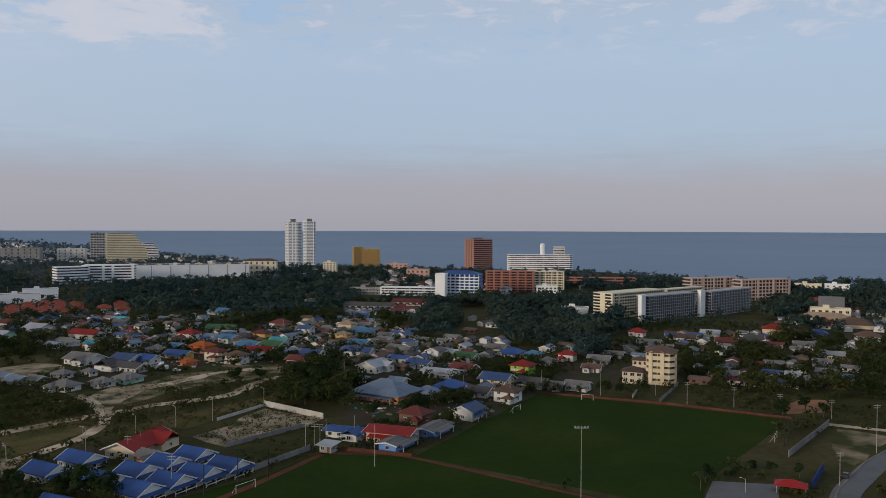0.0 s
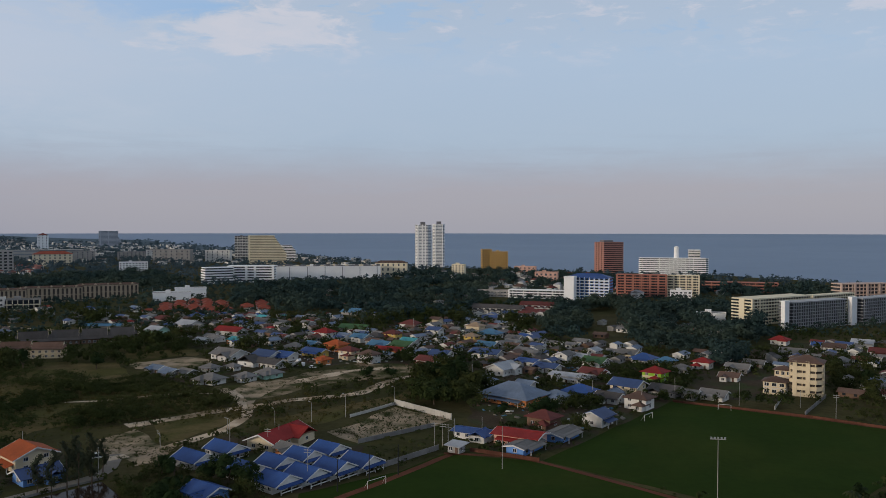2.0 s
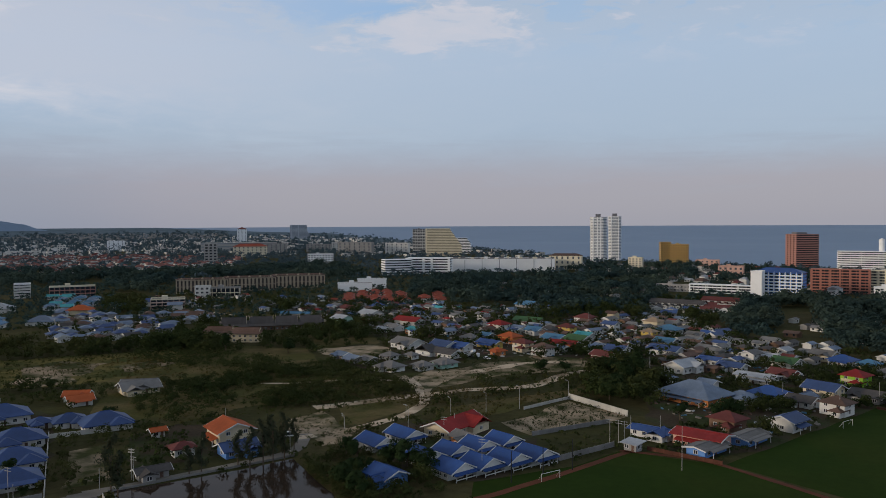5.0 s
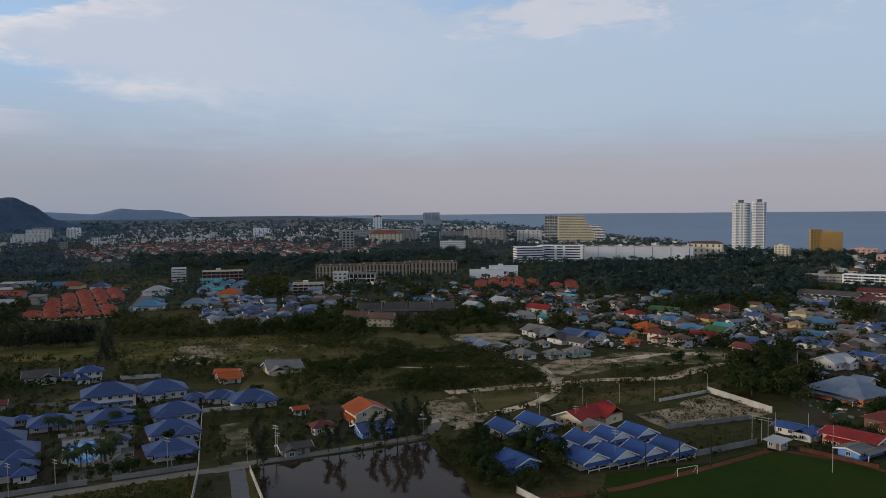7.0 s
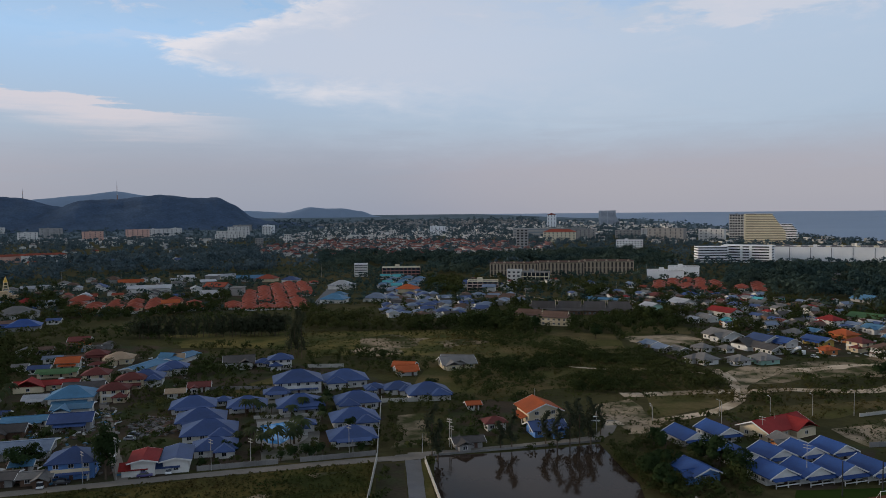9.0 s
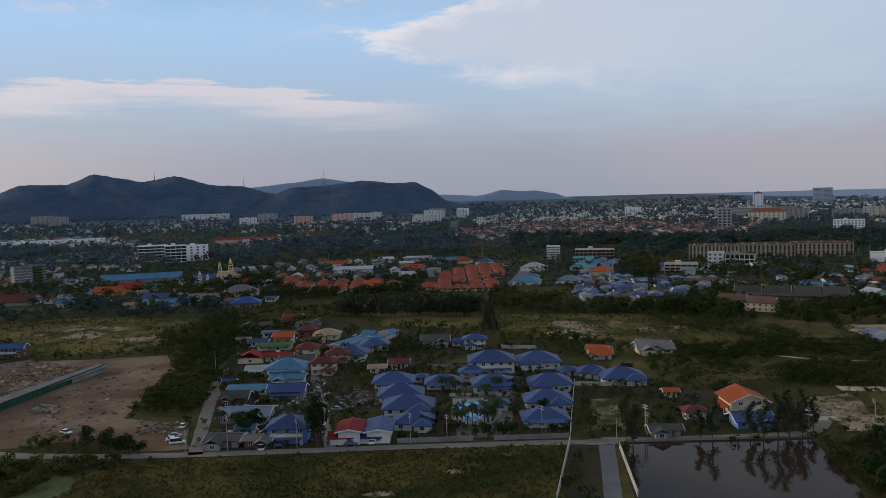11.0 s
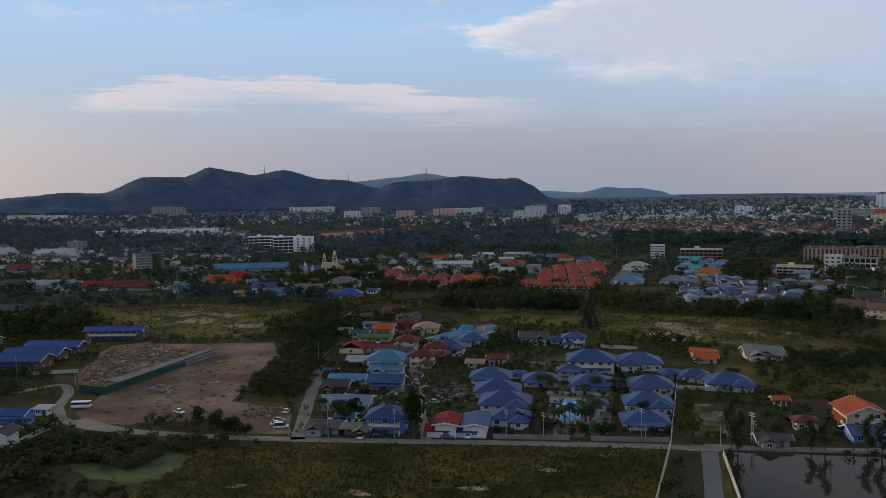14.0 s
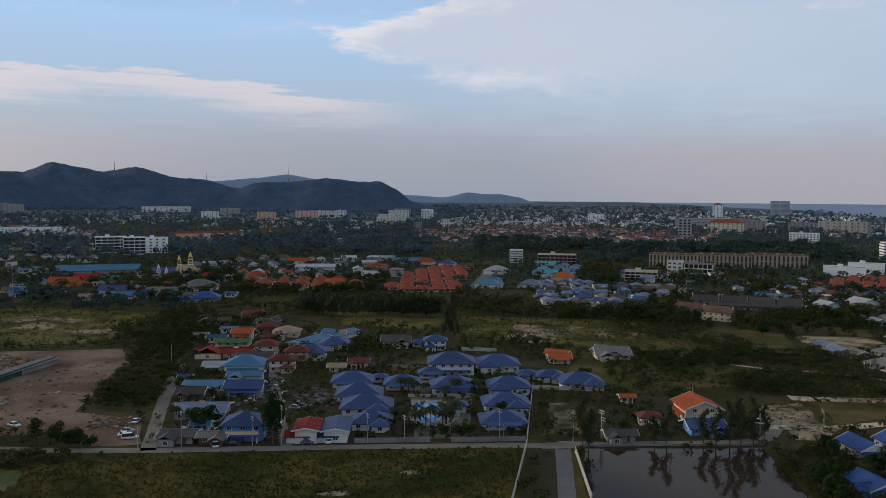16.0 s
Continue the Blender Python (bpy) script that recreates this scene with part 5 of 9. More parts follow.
GREY_BUNGALOWS_2 = [
    (-167.7, 518.3, -25, 12.0, 9.0, 1.8, "hrw"),
    (-170.0, 465.4, -25, 9.9, 7.4, 1, "hyx"),
    (-163.0, 477.8, -25, 7.0, 5.3, 1, "glx"),
    (-239.0, 524.1, -20, 21.8, 10.9, 1.3, "grw"),
    (-216.8, 483.7, -25, 7.7, 5.8, 1.2, "gto"),
    (-289.1, 512.7, -25, 13.6, 10.2, 1.6, "gst"),
    (-266.8, 505.1, -25, 11.6, 8.7, 1, "gdx"),
    (-308.0, 609.5, -25, 13.1, 9.8, 1.1, "hbw"),
    (-239.5, 480.6, -25, 7.3, 5.5, 1, "gsw"),
    (-322.1, 578.2, -25, 12.9, 9.7, 1.5, "hdw"),
    (-288.8, 558.5, -25, 17.4, 13.1, 1, "gsw"),
    (-248.9, 567.1, -25, 11.5, 8.6, 1, "gnw"),
    (-242.1, 588.7, -25, 14.0, 10.5, 0.9, "gyx"),
    (-223.3, 583.3, -25, 9.9, 7.4, 0.9, "gyx"),
    (-181.6, 497.6, -25, 9.7, 7.3, 1, "hxx"),
]
VILLAGE_WEST_1 = [
    (-160.0, 639.6, -25, 7.7, 5.8, 1.6, "gnw"),
    (-189.8, 667.1, -25, 17.7, 13.3, 1, "glx"),
    (-185.3, 741.3, -10, 27.1, 8.1, 1, "gyw"),
    (-153.2, 712.8, -25, 13.7, 10.3, 1.4, "gsw"),
    (-104.3, 601.8, -25, 8.5, 6.3, 2, "gwc"),
    (-120.6, 582.6, -25, 13.9, 10.5, 1.4, "hdw"),
    (-157.6, 558.4, -15, 21.6, 10.8, 1, "ggx"),
    (-146.6, 533.2, -25, 8.2, 6.2, 1, "gsw"),
    (-138.9, 506.5, -25, 10.7, 8.1, 1.3, "glw"),
    (-131.4, 516.8, -25, 12.0, 9.0, 1, "hxx"),
    (-120.0, 518.8, -25, 10.1, 7.6, 1.8, "hdy"),
    (-102.4, 491.7, -25, 10.5, 7.9, 1.4, "gtw"),
    (-103.2, 475.9, -25, 12.9, 9.7, 1.3, "ggw"),
    (-118.6, 479.8, -25, 13.3, 10.0, 1, "glx"),
    (-108.0, 459.0, -15, 16.6, 6.6, 1.1, "gro"),
]
VILLAGE_WEST_2 = [
    (-112.4, 427.0, -25, 10.3, 7.7, 2, "hww"),
    (-127.6, 438.9, -25, 9.8, 7.3, 2, "hdc"),
    (-94.9, 543.1, -25, 9.7, 7.2, 1.8, "gnw"),
    (-82.4, 556.5, -25, 6.1, 4.6, 1.4, "gyw"),
    (-69.5, 569.0, -25, 11.1, 8.3, 1.8, "hec"),
    (-65.2, 512.7, -25, 8.5, 6.4, 1.9, "hey"),
    (-55.4, 538.6, -25, 13.8, 10.3, 1.4, "hlw"),
    (-67.1, 484.2, -25, 5.7, 4.2, 1, "gyx"),
    (-74.7, 448.0, -25, 11.7, 8.8, 1.1, "gnw"),
    (-52.2, 489.0, -25, 11.9, 8.9, 1, "glx"),
    (-37.7, 525.2, -25, 9.3, 7.0, 1, "gyc"),
    (-31.9, 533.7, -25, 5.5, 4.1, 1.2, "gbb"),
    (-36.2, 489.3, -25, 8.6, 6.5, 1, "gwx"),
    (-49.1, 457.3, -25, 17.3, 8.6, 1.1, "gnw"),
    (-77.4, 422.1, -25, 11.1, 8.3, 1.4, "gdw"),
]
VILLAGE_WEST_3 = [
    (-117.5, 567.6, -25, 8.4, 6.3, 1, "gwx"),
    (-73.1, 466.9, -25, 3.9, 2.9, 1, "gwx"),
]
VILLAGE_MID_1 = [
    (-24.7, 342.1, -30, 24.6, 18.4, 1.4, "hko"),
    (-20.7, 362.7, -30, 7.1, 5.3, 1.6, "gkw"),
    (-6.4, 345.2, -30, 9.6, 7.2, 1.1, "hkw"),
    (-0.7, 390.1, -25, 17.0, 8.5, 1.3, "fsw"),
    (4.3, 356.0, -30, 12.6, 9.4, 1.2, "hbb"),
    (-12.2, 414.7, -30, 12.1, 7.2, 1.2, "gnw"),
    (-23.0, 431.7, -30, 11.2, 8.4, 1.2, "fbw"),
    (-35.5, 405.7, 60, 14.0, 11.2, 1.4, "gsw"),
    (-41.3, 376.4, -30, 8.7, 6.5, 1, "hkw"),
    (-51.2, 459.8, -25, 14.7, 7.4, 1.1, "fnw"),
    (-3.8, 445.5, 60, 8.2, 7.4, 1.9, "gyw"),
    (5.0, 450.7, -30, 8.1, 6.1, 1.2, "gsw"),
    (12.5, 464.8, 60, 7.1, 6.4, 1.8, "gsw"),
    (13.2, 439.7, -30, 12.2, 9.1, 1, "ggw"),
    (25.2, 475.1, -30, 7.5, 5.6, 1, "gyw"),
]
VILLAGE_MID_2 = [
    (32.5, 466.6, -30, 11.4, 8.5, 1.3, "gyc"),
    (40.4, 452.8, -30, 11.6, 8.7, 1.2, "hbw"),
    (51.5, 443.9, -30, 8.7, 6.5, 1.3, "hlc"),
    (57.5, 425.8, -30, 8.4, 6.3, 1, "hyw"),
    (70.3, 440.3, -30, 8.8, 6.6, 1.5, "hrw"),
    (40.9, 398.1, -30, 9.9, 8.9, 2, "hrg"),
    (25.4, 363.7, -30, 12.8, 10.2, 1.9, "gnc"),
    (28.2, 337.0, -30, 9.6, 8.2, 1.9, "hww"),
    (16.5, 346.7, -30, 10.2, 7.7, 1, "gxw"),
    (17.7, 351.5, 60, 7.3, 5.9, 1.2, "gkw"),
    (10.1, 306.0, 60, 9.3, 8.4, 1.5, "gnw"),
    (42.5, 365.8, -30, 12.4, 9.3, 1, "gxx"),
    (52.4, 360.7, -30, 6.9, 5.2, 1, "gyx"),
    (62.5, 359.8, -30, 10.1, 7.6, 1, "gyw"),
    (14.4, 401.5, -30, 6.1, 4.6, 1, "gdx"),
]
VILLAGE_MID_3 = [
    (10.9, 404.0, -30, 11.1, 8.3, 1.1, "gdx"),
    (-34.0, 278.4, -20, 14.2, 6.4, 1, "fbw"),
    (-17.6, 274.2, -20, 16.1, 9.6, 1.4, "frp"),
    (-10.3, 300.7, -30, 10.1, 8.1, 1.5, "hdd"),
    (-15.5, 265.2, 63, 13.1, 6.6, 1, "fyb"),
    (-3.2, 282.9, 63, 13.5, 6.7, 1, "fyb"),
    (-38.1, 259.6, -25, 4.6, 3.7, 1, "ssx"),
    (-101.0, 260.0, 74, 21.0, 11.0, 1.25, "grc"),
    (-92.3, 247.3, -30, 7.8, 5.9, 1, "gyo"),
]
VILLAGE_EAST_1 = [
    (232.4, 548.9, -25, 14.4, 10.8, 1.8, "hrc"),
    (243.8, 553.3, -25, 9.7, 7.3, 1.2, "hyc"),
    (243.4, 531.3, -25, 11.0, 8.2, 1.4, "gww"),
    (255.3, 532.0, -25, 12.6, 9.4, 1.4, "hbw"),
    (293.5, 603.0, -25, 14.4, 10.8, 1.1, "hoo"),
    (278.6, 512.6, -25, 14.6, 11.0, 1.8, "hww"),
    (223.2, 445.3, -25, 9.5, 7.1, 1.2, "gsc"),
    (170.0, 378.8, -25, 5.1, 3.9, 1.7, "gsw"),
    (184.6, 539.2, -25, 11.8, 8.9, 1, "gsw"),
    (154.9, 524.4, -25, 9.0, 6.7, 1, "gbx"),
    (160.4, 515.3, -25, 11.8, 8.8, 1.1, "gww"),
    (180.3, 495.9, -25, 11.7, 8.7, 1.3, "gdw"),
    (139.6, 386.7, -25, 12.1, 9.1, 1, "gyx"),
    (224.8, 486.7, -25, 10.7, 8.1, 1, "gyw"),
    (134.7, 541.0, -25, 10.5, 7.9, 1.3, "hrw"),
]
VILLAGE_EAST_2 = [
    (129.9, 491.5, -25, 12.9, 9.6, 1, "gyx"),
    (98.6, 448.0, -25, 9.3, 6.9, 1, "gyx"),
    (86.8, 432.0, -25, 10.8, 8.1, 1, "gyx"),
    (77.8, 406.0, -25, 8.4, 6.3, 1, "gww"),
    (309.9, 590.1, -25, 25.0, 18.7, 1.2, "hwc"),
    (362.8, 686.5, -25, 14.1, 10.6, 1, "hdc"),
    (308.0, 630.1, -25, 37.2, 14.9, 1.2, "hec"),
    (205.2, 515.3, -25, 10.9, 8.2, 1, "gxx"),
    (175.6, 464.5, -25, 9.6, 7.2, 1, "gxx"),
    (246.2, 441.4, -25, 7.8, 5.9, 1, "gxx"),
    (147.5, 440.6, -25, 8.8, 6.6, 1, "gxx"),
]
HUT_ROWS = [
    (-396.6, -32.3, 62, 28.8, 10.9, 1.6, "gbd"),
    (-409.1, -24.5, 62, 25.5, 9.7, 1.6, "gbd"),
    (-424.5, -16.7, 62, 25.5, 9.7, 1.6, "gbd"),
    (-451.7, 11.1, 66, 29.8, 7.4, 2, "gbd"),
    (-293.6, -24.4, 62, 7.6, 6.1, 1.7, "gbb"),
    (-271.8, -26.6, -25, 7.0, 5.6, 1.6, "gxw"),
    (-282.0, -33.2, 62, 8.8, 6.6, 1, "gsw"),
    (-304.4, -17.1, 62, 4.4, 3.3, 0.9, "ssw"),
    (-465.9, -48.9, 62, 8.8, 6.6, 1.2, "gnx"),
    (-203.4, -11.6, 62, 8.3, 6.3, 1, "gow"),
    (-599.9, -64.9, 62, 15.8, 11.9, 1.2, "grw"),
    (-590.2, -48.2, 62, 17.8, 13.3, 1.2, "gxx"),
]
FAR_WEST_1 = [
    (-617.7, 189.1, 66, 27.0, 20.2, 1.4, "hyw"),
    (-596.6, 154.5, 66, 20.7, 15.5, 1.2, "gyw"),
    (-631.3, 127.6, 66, 18.5, 13.9, 1.2, "gnw"),
    (-595.8, 127.2, 66, 12.4, 9.3, 1, "glw"),
    (-596.4, 138.3, 66, 13.5, 10.1, 1.2, "gbw"),
    (-555.5, 161.6, 66, 9.7, 7.3, 1, "gbw"),
    (-552.3, 172.8, 66, 19.8, 14.9, 1.2, "hbx"),
    (-599.3, 103.4, 66, 9.6, 7.2, 1.1, "gec"),
    (-701.2, 104.2, 66, 22.1, 16.5, 1.5, "goo"),
    (-722.0, 126.2, 66, 22.2, 16.7, 1.4, "gro"),
    (-707.9, 139.9, 66, 14.0, 10.5, 1.4, "gtt"),
    (-646.8, 69.8, 66, 18.7, 14.0, 1.3, "glw"),
    (-705.4, 7.6, 66, 24.1, 18.0, 1.4, "grw"),
    (-693.3, 35.2, 66, 29.8, 22.4, 1.2, "gdx"),
    (-690.0, 42.8, 66, 16.1, 12.0, 1.4, "gsw"),
]
FAR_WEST_2 = [
    (-763.1, -58.9, 66, 19.7, 14.8, 1.5, "gxw"),
    (-795.3, -88.2, 66, 24.3, 18.2, 1.3, "gxw"),
    (-754.9, -33.2, 66, 20.7, 15.5, 1, "gsw"),
    (-941.0, -97.2, 75, 53.0, 15.9, 1.5, "gsw"),
    (-929.9, -64.9, 66, 28.7, 21.5, 1.4, "gdx"),
    (-851.5, 28.7, 66, 13.6, 10.2, 1.6, "gww"),
    (-868.6, 43.7, 66, 16.4, 12.3, 1.3, "goo"),
    (-693.8, 220.4, 66, 16.1, 12.1, 1.2, "hrw"),
    (-679.6, 230.0, 66, 13.8, 10.4, 1, "gsw"),
    (-794.5, 352.1, 60, 23.7, 11.9, 1.8, "gow"),
    (-725.1, 338.9, 60, 38.8, 15.5, 1.5, "ssw"),
    (-818.5, 425.5, 66, 16.7, 12.5, 1.4, "ssx"),
    (-731.7, 404.6, 66, 14.5, 10.9, 2, "ssx"),
    (-677.9, 258.2, 66, 18.7, 14.0, 1.2, "haw"),
    (-795.0, 463.8, 66, 15.8, 11.8, 1.2, "gsw"),
]
FAR_WEST_3 = [
    (-592.7, 294.1, 66, 12.7, 9.5, 1.5, "gop"),
    (-803.8, 151.7, 75, 69.0, 20.7, 1.3, "glx"),
    (-1112.8, -12.3, 66, 36.7, 27.5, 1.3, "gsw"),
    (-1228.7, -117.3, 66, 48.4, 36.3, 1.2, "gsw"),
    (-1189.7, -45.0, 66, 47.4, 35.6, 1.2, "ssw"),
    (-833.7, 125.2, 66, 16.5, 12.4, 1.3, "glx"),
    (-757.5, 198.7, 66, 21.6, 16.2, 1.2, "gnx"),
]
ESTATE_FRONT_1 = [
    (-516.0, 399.4, 32, 20.2, 15.1, 1.3, "hlw"),
    (-600.6, 473.9, 32, 22.3, 16.7, 1.6, "hsw"),
    (-540.6, 423.5, 32, 12.3, 9.2, 1.2, "hlw"),
    (-524.4, 490.2, 32, 18.7, 14.0, 1.6, "hoc"),
    (-496.8, 428.6, 32, 19.4, 14.5, 1.2, "hkw"),
    (-694.8, 480.5, 32, 16.4, 12.3, 1.5, "hnw"),
    (-731.6, 475.9, 32, 19.2, 14.4, 1.4, "hac"),
    (-629.7, 377.1, 32, 11.3, 8.5, 2.6, "syx"),
    (-746.4, 465.5, 60, 33.0, 13.2, 1.4, "glx"),
    (-791.5, 443.2, 32, 13.1, 9.8, 2, "ssx"),
    (-636.7, 353.6, 32, 14.2, 10.6, 1.4, "gsw"),
    (-695.5, 394.6, 32, 21.2, 15.9, 1.2, "gax"),
]
ESTATE_FRONT_2 = [
    (-344.7, 534.5, 10, 25.6, 5.1, 1.2, "glx"),
    (-258.6, 273.7, 32, 13.8, 10.3, 1.1, "gyc"),
    (-269.1, 248.9, 32, 9.1, 6.8, 1, "gow"),
    (-508.3, 561.4, 32, 16.9, 12.6, 1.8, "gnw"),
    (-472.0, 543.8, 32, 11.2, 8.4, 1.8, "gkw"),
]
BUNGALOWS_FRONT = [
    (-83.8, 214.4, -28, 9.6, 9.3, 0.95, "gbw"),
    (-77.5, 221.7, -28, 9.6, 9.3, 0.95, "gbw"),
    (-71.2, 229.0, -28, 9.6, 9.3, 0.95, "gbw"),
    (-64.9, 236.3, -28, 9.6, 9.3, 0.95, "gbw"),
]
BUNGALOWS_BACK = [
    (-96.7, 222.8, -28, 9.2, 8.6, 0.95, "gbw"),
    (-90.7, 231.2, -28, 9.2, 8.6, 0.95, "gbw"),
    (-84.8, 239.5, -28, 9.2, 8.6, 0.95, "gbw"),
    (-78.9, 247.8, -28, 9.2, 8.6, 0.95, "gbw"),
]
BUNGALOWS_WEST = [
    (-118.1, 231.3, -28, 11.5, 8.4, 0.95, "gbw"),
    (-112.9, 243.1, -28, 11.5, 8.4, 0.95, "gbw"),
]
BUNGALOWS_EDGE = [
    (-100.1, 202.6, -28, 10.0, 8.0, 1, "gbb"),
]

for quarter, group, near in (
    (POOL_ESTATE_1, "villas of the blue-roofed estate", True),
    (POOL_ESTATE_2, "villas of the blue-roofed estate", True),
    (LANE_HOUSES_1, "houses along the lane", True),
    (LANE_HOUSES_2, "houses along the lane", True),
    (LANE_HOUSES_3, "houses along the lane", True),
    (POND_HOUSES, "houses by the pond", True),
    (GREY_BUNGALOWS_1, "grey bungalow quarter", True),
    (GREY_BUNGALOWS_2, "grey bungalow quarter", True),
    (VILLAGE_WEST_1, "village houses", True),
    (VILLAGE_WEST_2, "village houses", True),
    (VILLAGE_WEST_3, "village houses", True),
    (VILLAGE_MID_1, "village houses", True),
    (VILLAGE_MID_2, "village houses", True),
    (VILLAGE_MID_3, "village houses", True),
    (VILLAGE_EAST_1, "village houses", True),
    (VILLAGE_EAST_2, "village houses", True),
    (HUT_ROWS, "workers' huts", True),
    (FAR_WEST_1, "far houses", False),
    (FAR_WEST_2, "far houses", False),
    (FAR_WEST_3, "far houses", False),
    (ESTATE_FRONT_1, "estate houses", True),
    (ESTATE_FRONT_2, "estate houses", True),
    (BUNGALOWS_EDGE, "blue-roofed bungalow rows", True),
):
    for x, y, ang, W, D, st, code in quarter:
        house(x, y, ang, W, D, st, *code, group=group, detail=near and math.hypot(x, y) < 560)


for quarter in (BUNGALOWS_FRONT, BUNGALOWS_BACK, BUNGALOWS_WEST):
    for x, y, ang, W, D, st, code in quarter:
        bungalow(x, y, ang, W, D, 2.55 * st, code[1], code[2], "blue-roofed bungalow rows")


def steep_hall(x, y, ang, L, D, hw, rk, wk, label, pitch=0.5):
    """A hall with a steep two-tiered gable roof, pale pointed gables and thin finials."""
    e = root("hall", x, y, ang, label, "hall")
    PLACED.append((x, y, 0.5 * max(L, D)))
    h = D * pitch
    part("wall", boxes((-L / 2, L / 2, -D / 2, D / 2, 0, hw)), wallm(wk), e)
    part("lower_roof", roof_bm("g", L, D, h * .55, 1.2), roofm(rk), e, m=pose(0, 0, hw))
    part("upper_roof", roof_bm("g", L * .9, D * .62, h * .74, .5), roofm(rk), e, m=pose(0, 0, hw + h * .26))
    for s0 in (-1, 1):
        bm, x0 = bmesh.new(), s0 * L * .47
        vs = [bm.verts.new((x0 + k, py, hw + pz)) for k in (0, s0 * .25) for py, pz in ((-D * .34, h * .22), (D * .34, h * .22), (0, h * 1.05))]
        for f in ((0, 1, 2), (5, 4, 3), (0, 3, 4, 1), (1, 4, 5, 2), (2, 5, 3, 0)):
            bm.faces.new([vs[i] for i in f])
        bmesh.ops.recalc_face_normals(bm, faces=bm.faces)
        part("gable", bm, wallm("c"), e, "cream pointed gable board")
        bm = bmesh.new()
        tube(bm, (x0, 0, hw + h * .95), (x0 + s0 * .6, 0, hw + h * 1.3), .16, .04, 5)
        part("finial", bm, wallm("c"), e)
    n = max(2, int(L / 3.2))
    for f in range(max(1, int(hw / 2.6))):
        for i in range(n):
            window(e, (i + .5) * L / n - L / 2, -D / 2, 1.4 + 2.6 * f, 0)
    return e


for hx, hy in ((-321.0, 411.0), (-301.5, 413.0)):
    steep_hall(hx, hy, 18, 17.5, 9.0, 5.6, "w", "c", "cream two-storey hall with a brown roof", 0.34)
steep_hall(-341.0, 452.0, 32, 18, 11, 3.4, "x", "d", "dark timber hall with a steep tiered roof")
steep_hall(-326.0, 463.0, 32, 17, 11, 3.4, "x", "d", "dark timber hall with a steep tiered roof")
steep_hall(-311.5, 473.0, 32, 16, 11, 3.4, "x", "d", "dark timber hall with a steep tiered roof")
steep_hall(-297.5, 482.5, 32, 16, 11, 3.4, "x", "d", "dark timber hall with a steep tiered roof")

# ---- tall and large buildings ----


def slab(W, D, cut, z0, z1, shrink=0.0, right=None):
    """A storey's plan with cut corners, as a closed prism."""
    bm = bmesh.new()
    x0, x1, d = -W / 2 + shrink, (W / 2 if right is None else right) - shrink, D / 2 - shrink
    c = cut
    plan = [(x0 + c, -d), (x1 - c, -d), (x1, -d + c), (x1, d - c), (x1 - c, d), (x0 + c, d), (x0, d - c), (x0, -d + c)] if c else [(x0, -d), (x1, -d), (x1, d), (x0, d)]
    lo, hi = [bm.verts.new((x, y, z0)) for x, y in plan], [bm.verts.new((x, y, z1)) for x, y in plan]
    bm.faces.new(hi)
    bm.faces.new(lo[::-1])
    for i in range(len(plan)):
        j = (i + 1) % len(plan)
        bm.faces.new((lo[i], lo[j], hi[j], hi[i]))
    return bm


def banded(name, x, y, ang, W, D, floors, fh, material, label, category, band=0.5, cut=0.0, depth=1.1, fins=(), fin=0.8, ends=0.0, step=None, glass=None, piers=0):
    """A building of parapet bands round a recessed core, with upright fins on the front. step: the right end of each storey."""
    e = root(name, x, y, ang, label, category)
    footprint(x, y, ang, W, D)
    for f in range(floors):
        r = step(f) if step else W / 2
        # with DUSK, DUSKC and CREAMD the core's colour carries the recess's shade
        part("glazing", slab(W, D, cut, f * fh + band * fh, (f + 1) * fh, depth, r), glass or GLASS, e)
        part("parapet", slab(W, D, cut, f * fh, f * fh + band * fh, 0, r), material, e)
        for i in range(1, piers):
            px = -W / 2 + (r + W / 2) * i / piers
            part("pier", boxes((px - .16, px + .16, -D / 2 + .25, -D / 2 + depth + .1, f * fh + band * fh, (f + 1) * fh)), material, e)
    H = floors * fh
    r = step(floors - 1) if step else W / 2
    part("roof_slab", slab(W, D, cut, H, H + 0.9, 0.2, r), material, e)
    for px in fins:
        part("fin", boxes((px - fin, px + fin, -D / 2 - .25, -D / 2 + depth + .2, 0, H + 1.2)), material, e)
    if ends:
        for s0 in (-1, 1) if not step else (-1,):
            part("end_wall", boxes((s0 * W / 2 - .3, s0 * W / 2 + .3, -D / 2 + ends, D / 2 - ends, 0, H + .6)), material, e)
    return e


BRICK = mat("brown_red_facing", (0.36, 0.185, 0.155), 0.85, 0.15, 0.1)
OCHRE = mat("ochre_render", (0.48, 0.31, 0.115), 0.85, 0.15, 0.1)
PINKC = mat("raw_pink_concrete", (0.52, 0.39, 0.33), 0.9, 0.2, 0.1)
CREAMC = mat("cream_render", (0.70, 0.62, 0.46), 0.85, 0.12, 0.1)
WHITEC = mat("white_render", (0.80, 0.80, 0.80), 0.85, 0.1, 0.1)
GREYC = mat("grey_cladding", (0.16, 0.16, 0.175), 0.8, 0.2, 0.1)
SALMON = mat("salmon_red_render", (0.37, 0.165, 0.125), 0.85, 0.15, 0.1)
PALEC = mat("pale_painted_frame", (0.38, 0.38, 0.39), 0.85, 0.15, 0.2)
# Near-black core colour in place of the shade behind frames and decks.
DUSKC = mat("painted_recess_shade", (0.060, 0.060, 0.068), 0.7, 0.3, 0.3, island=0.2)


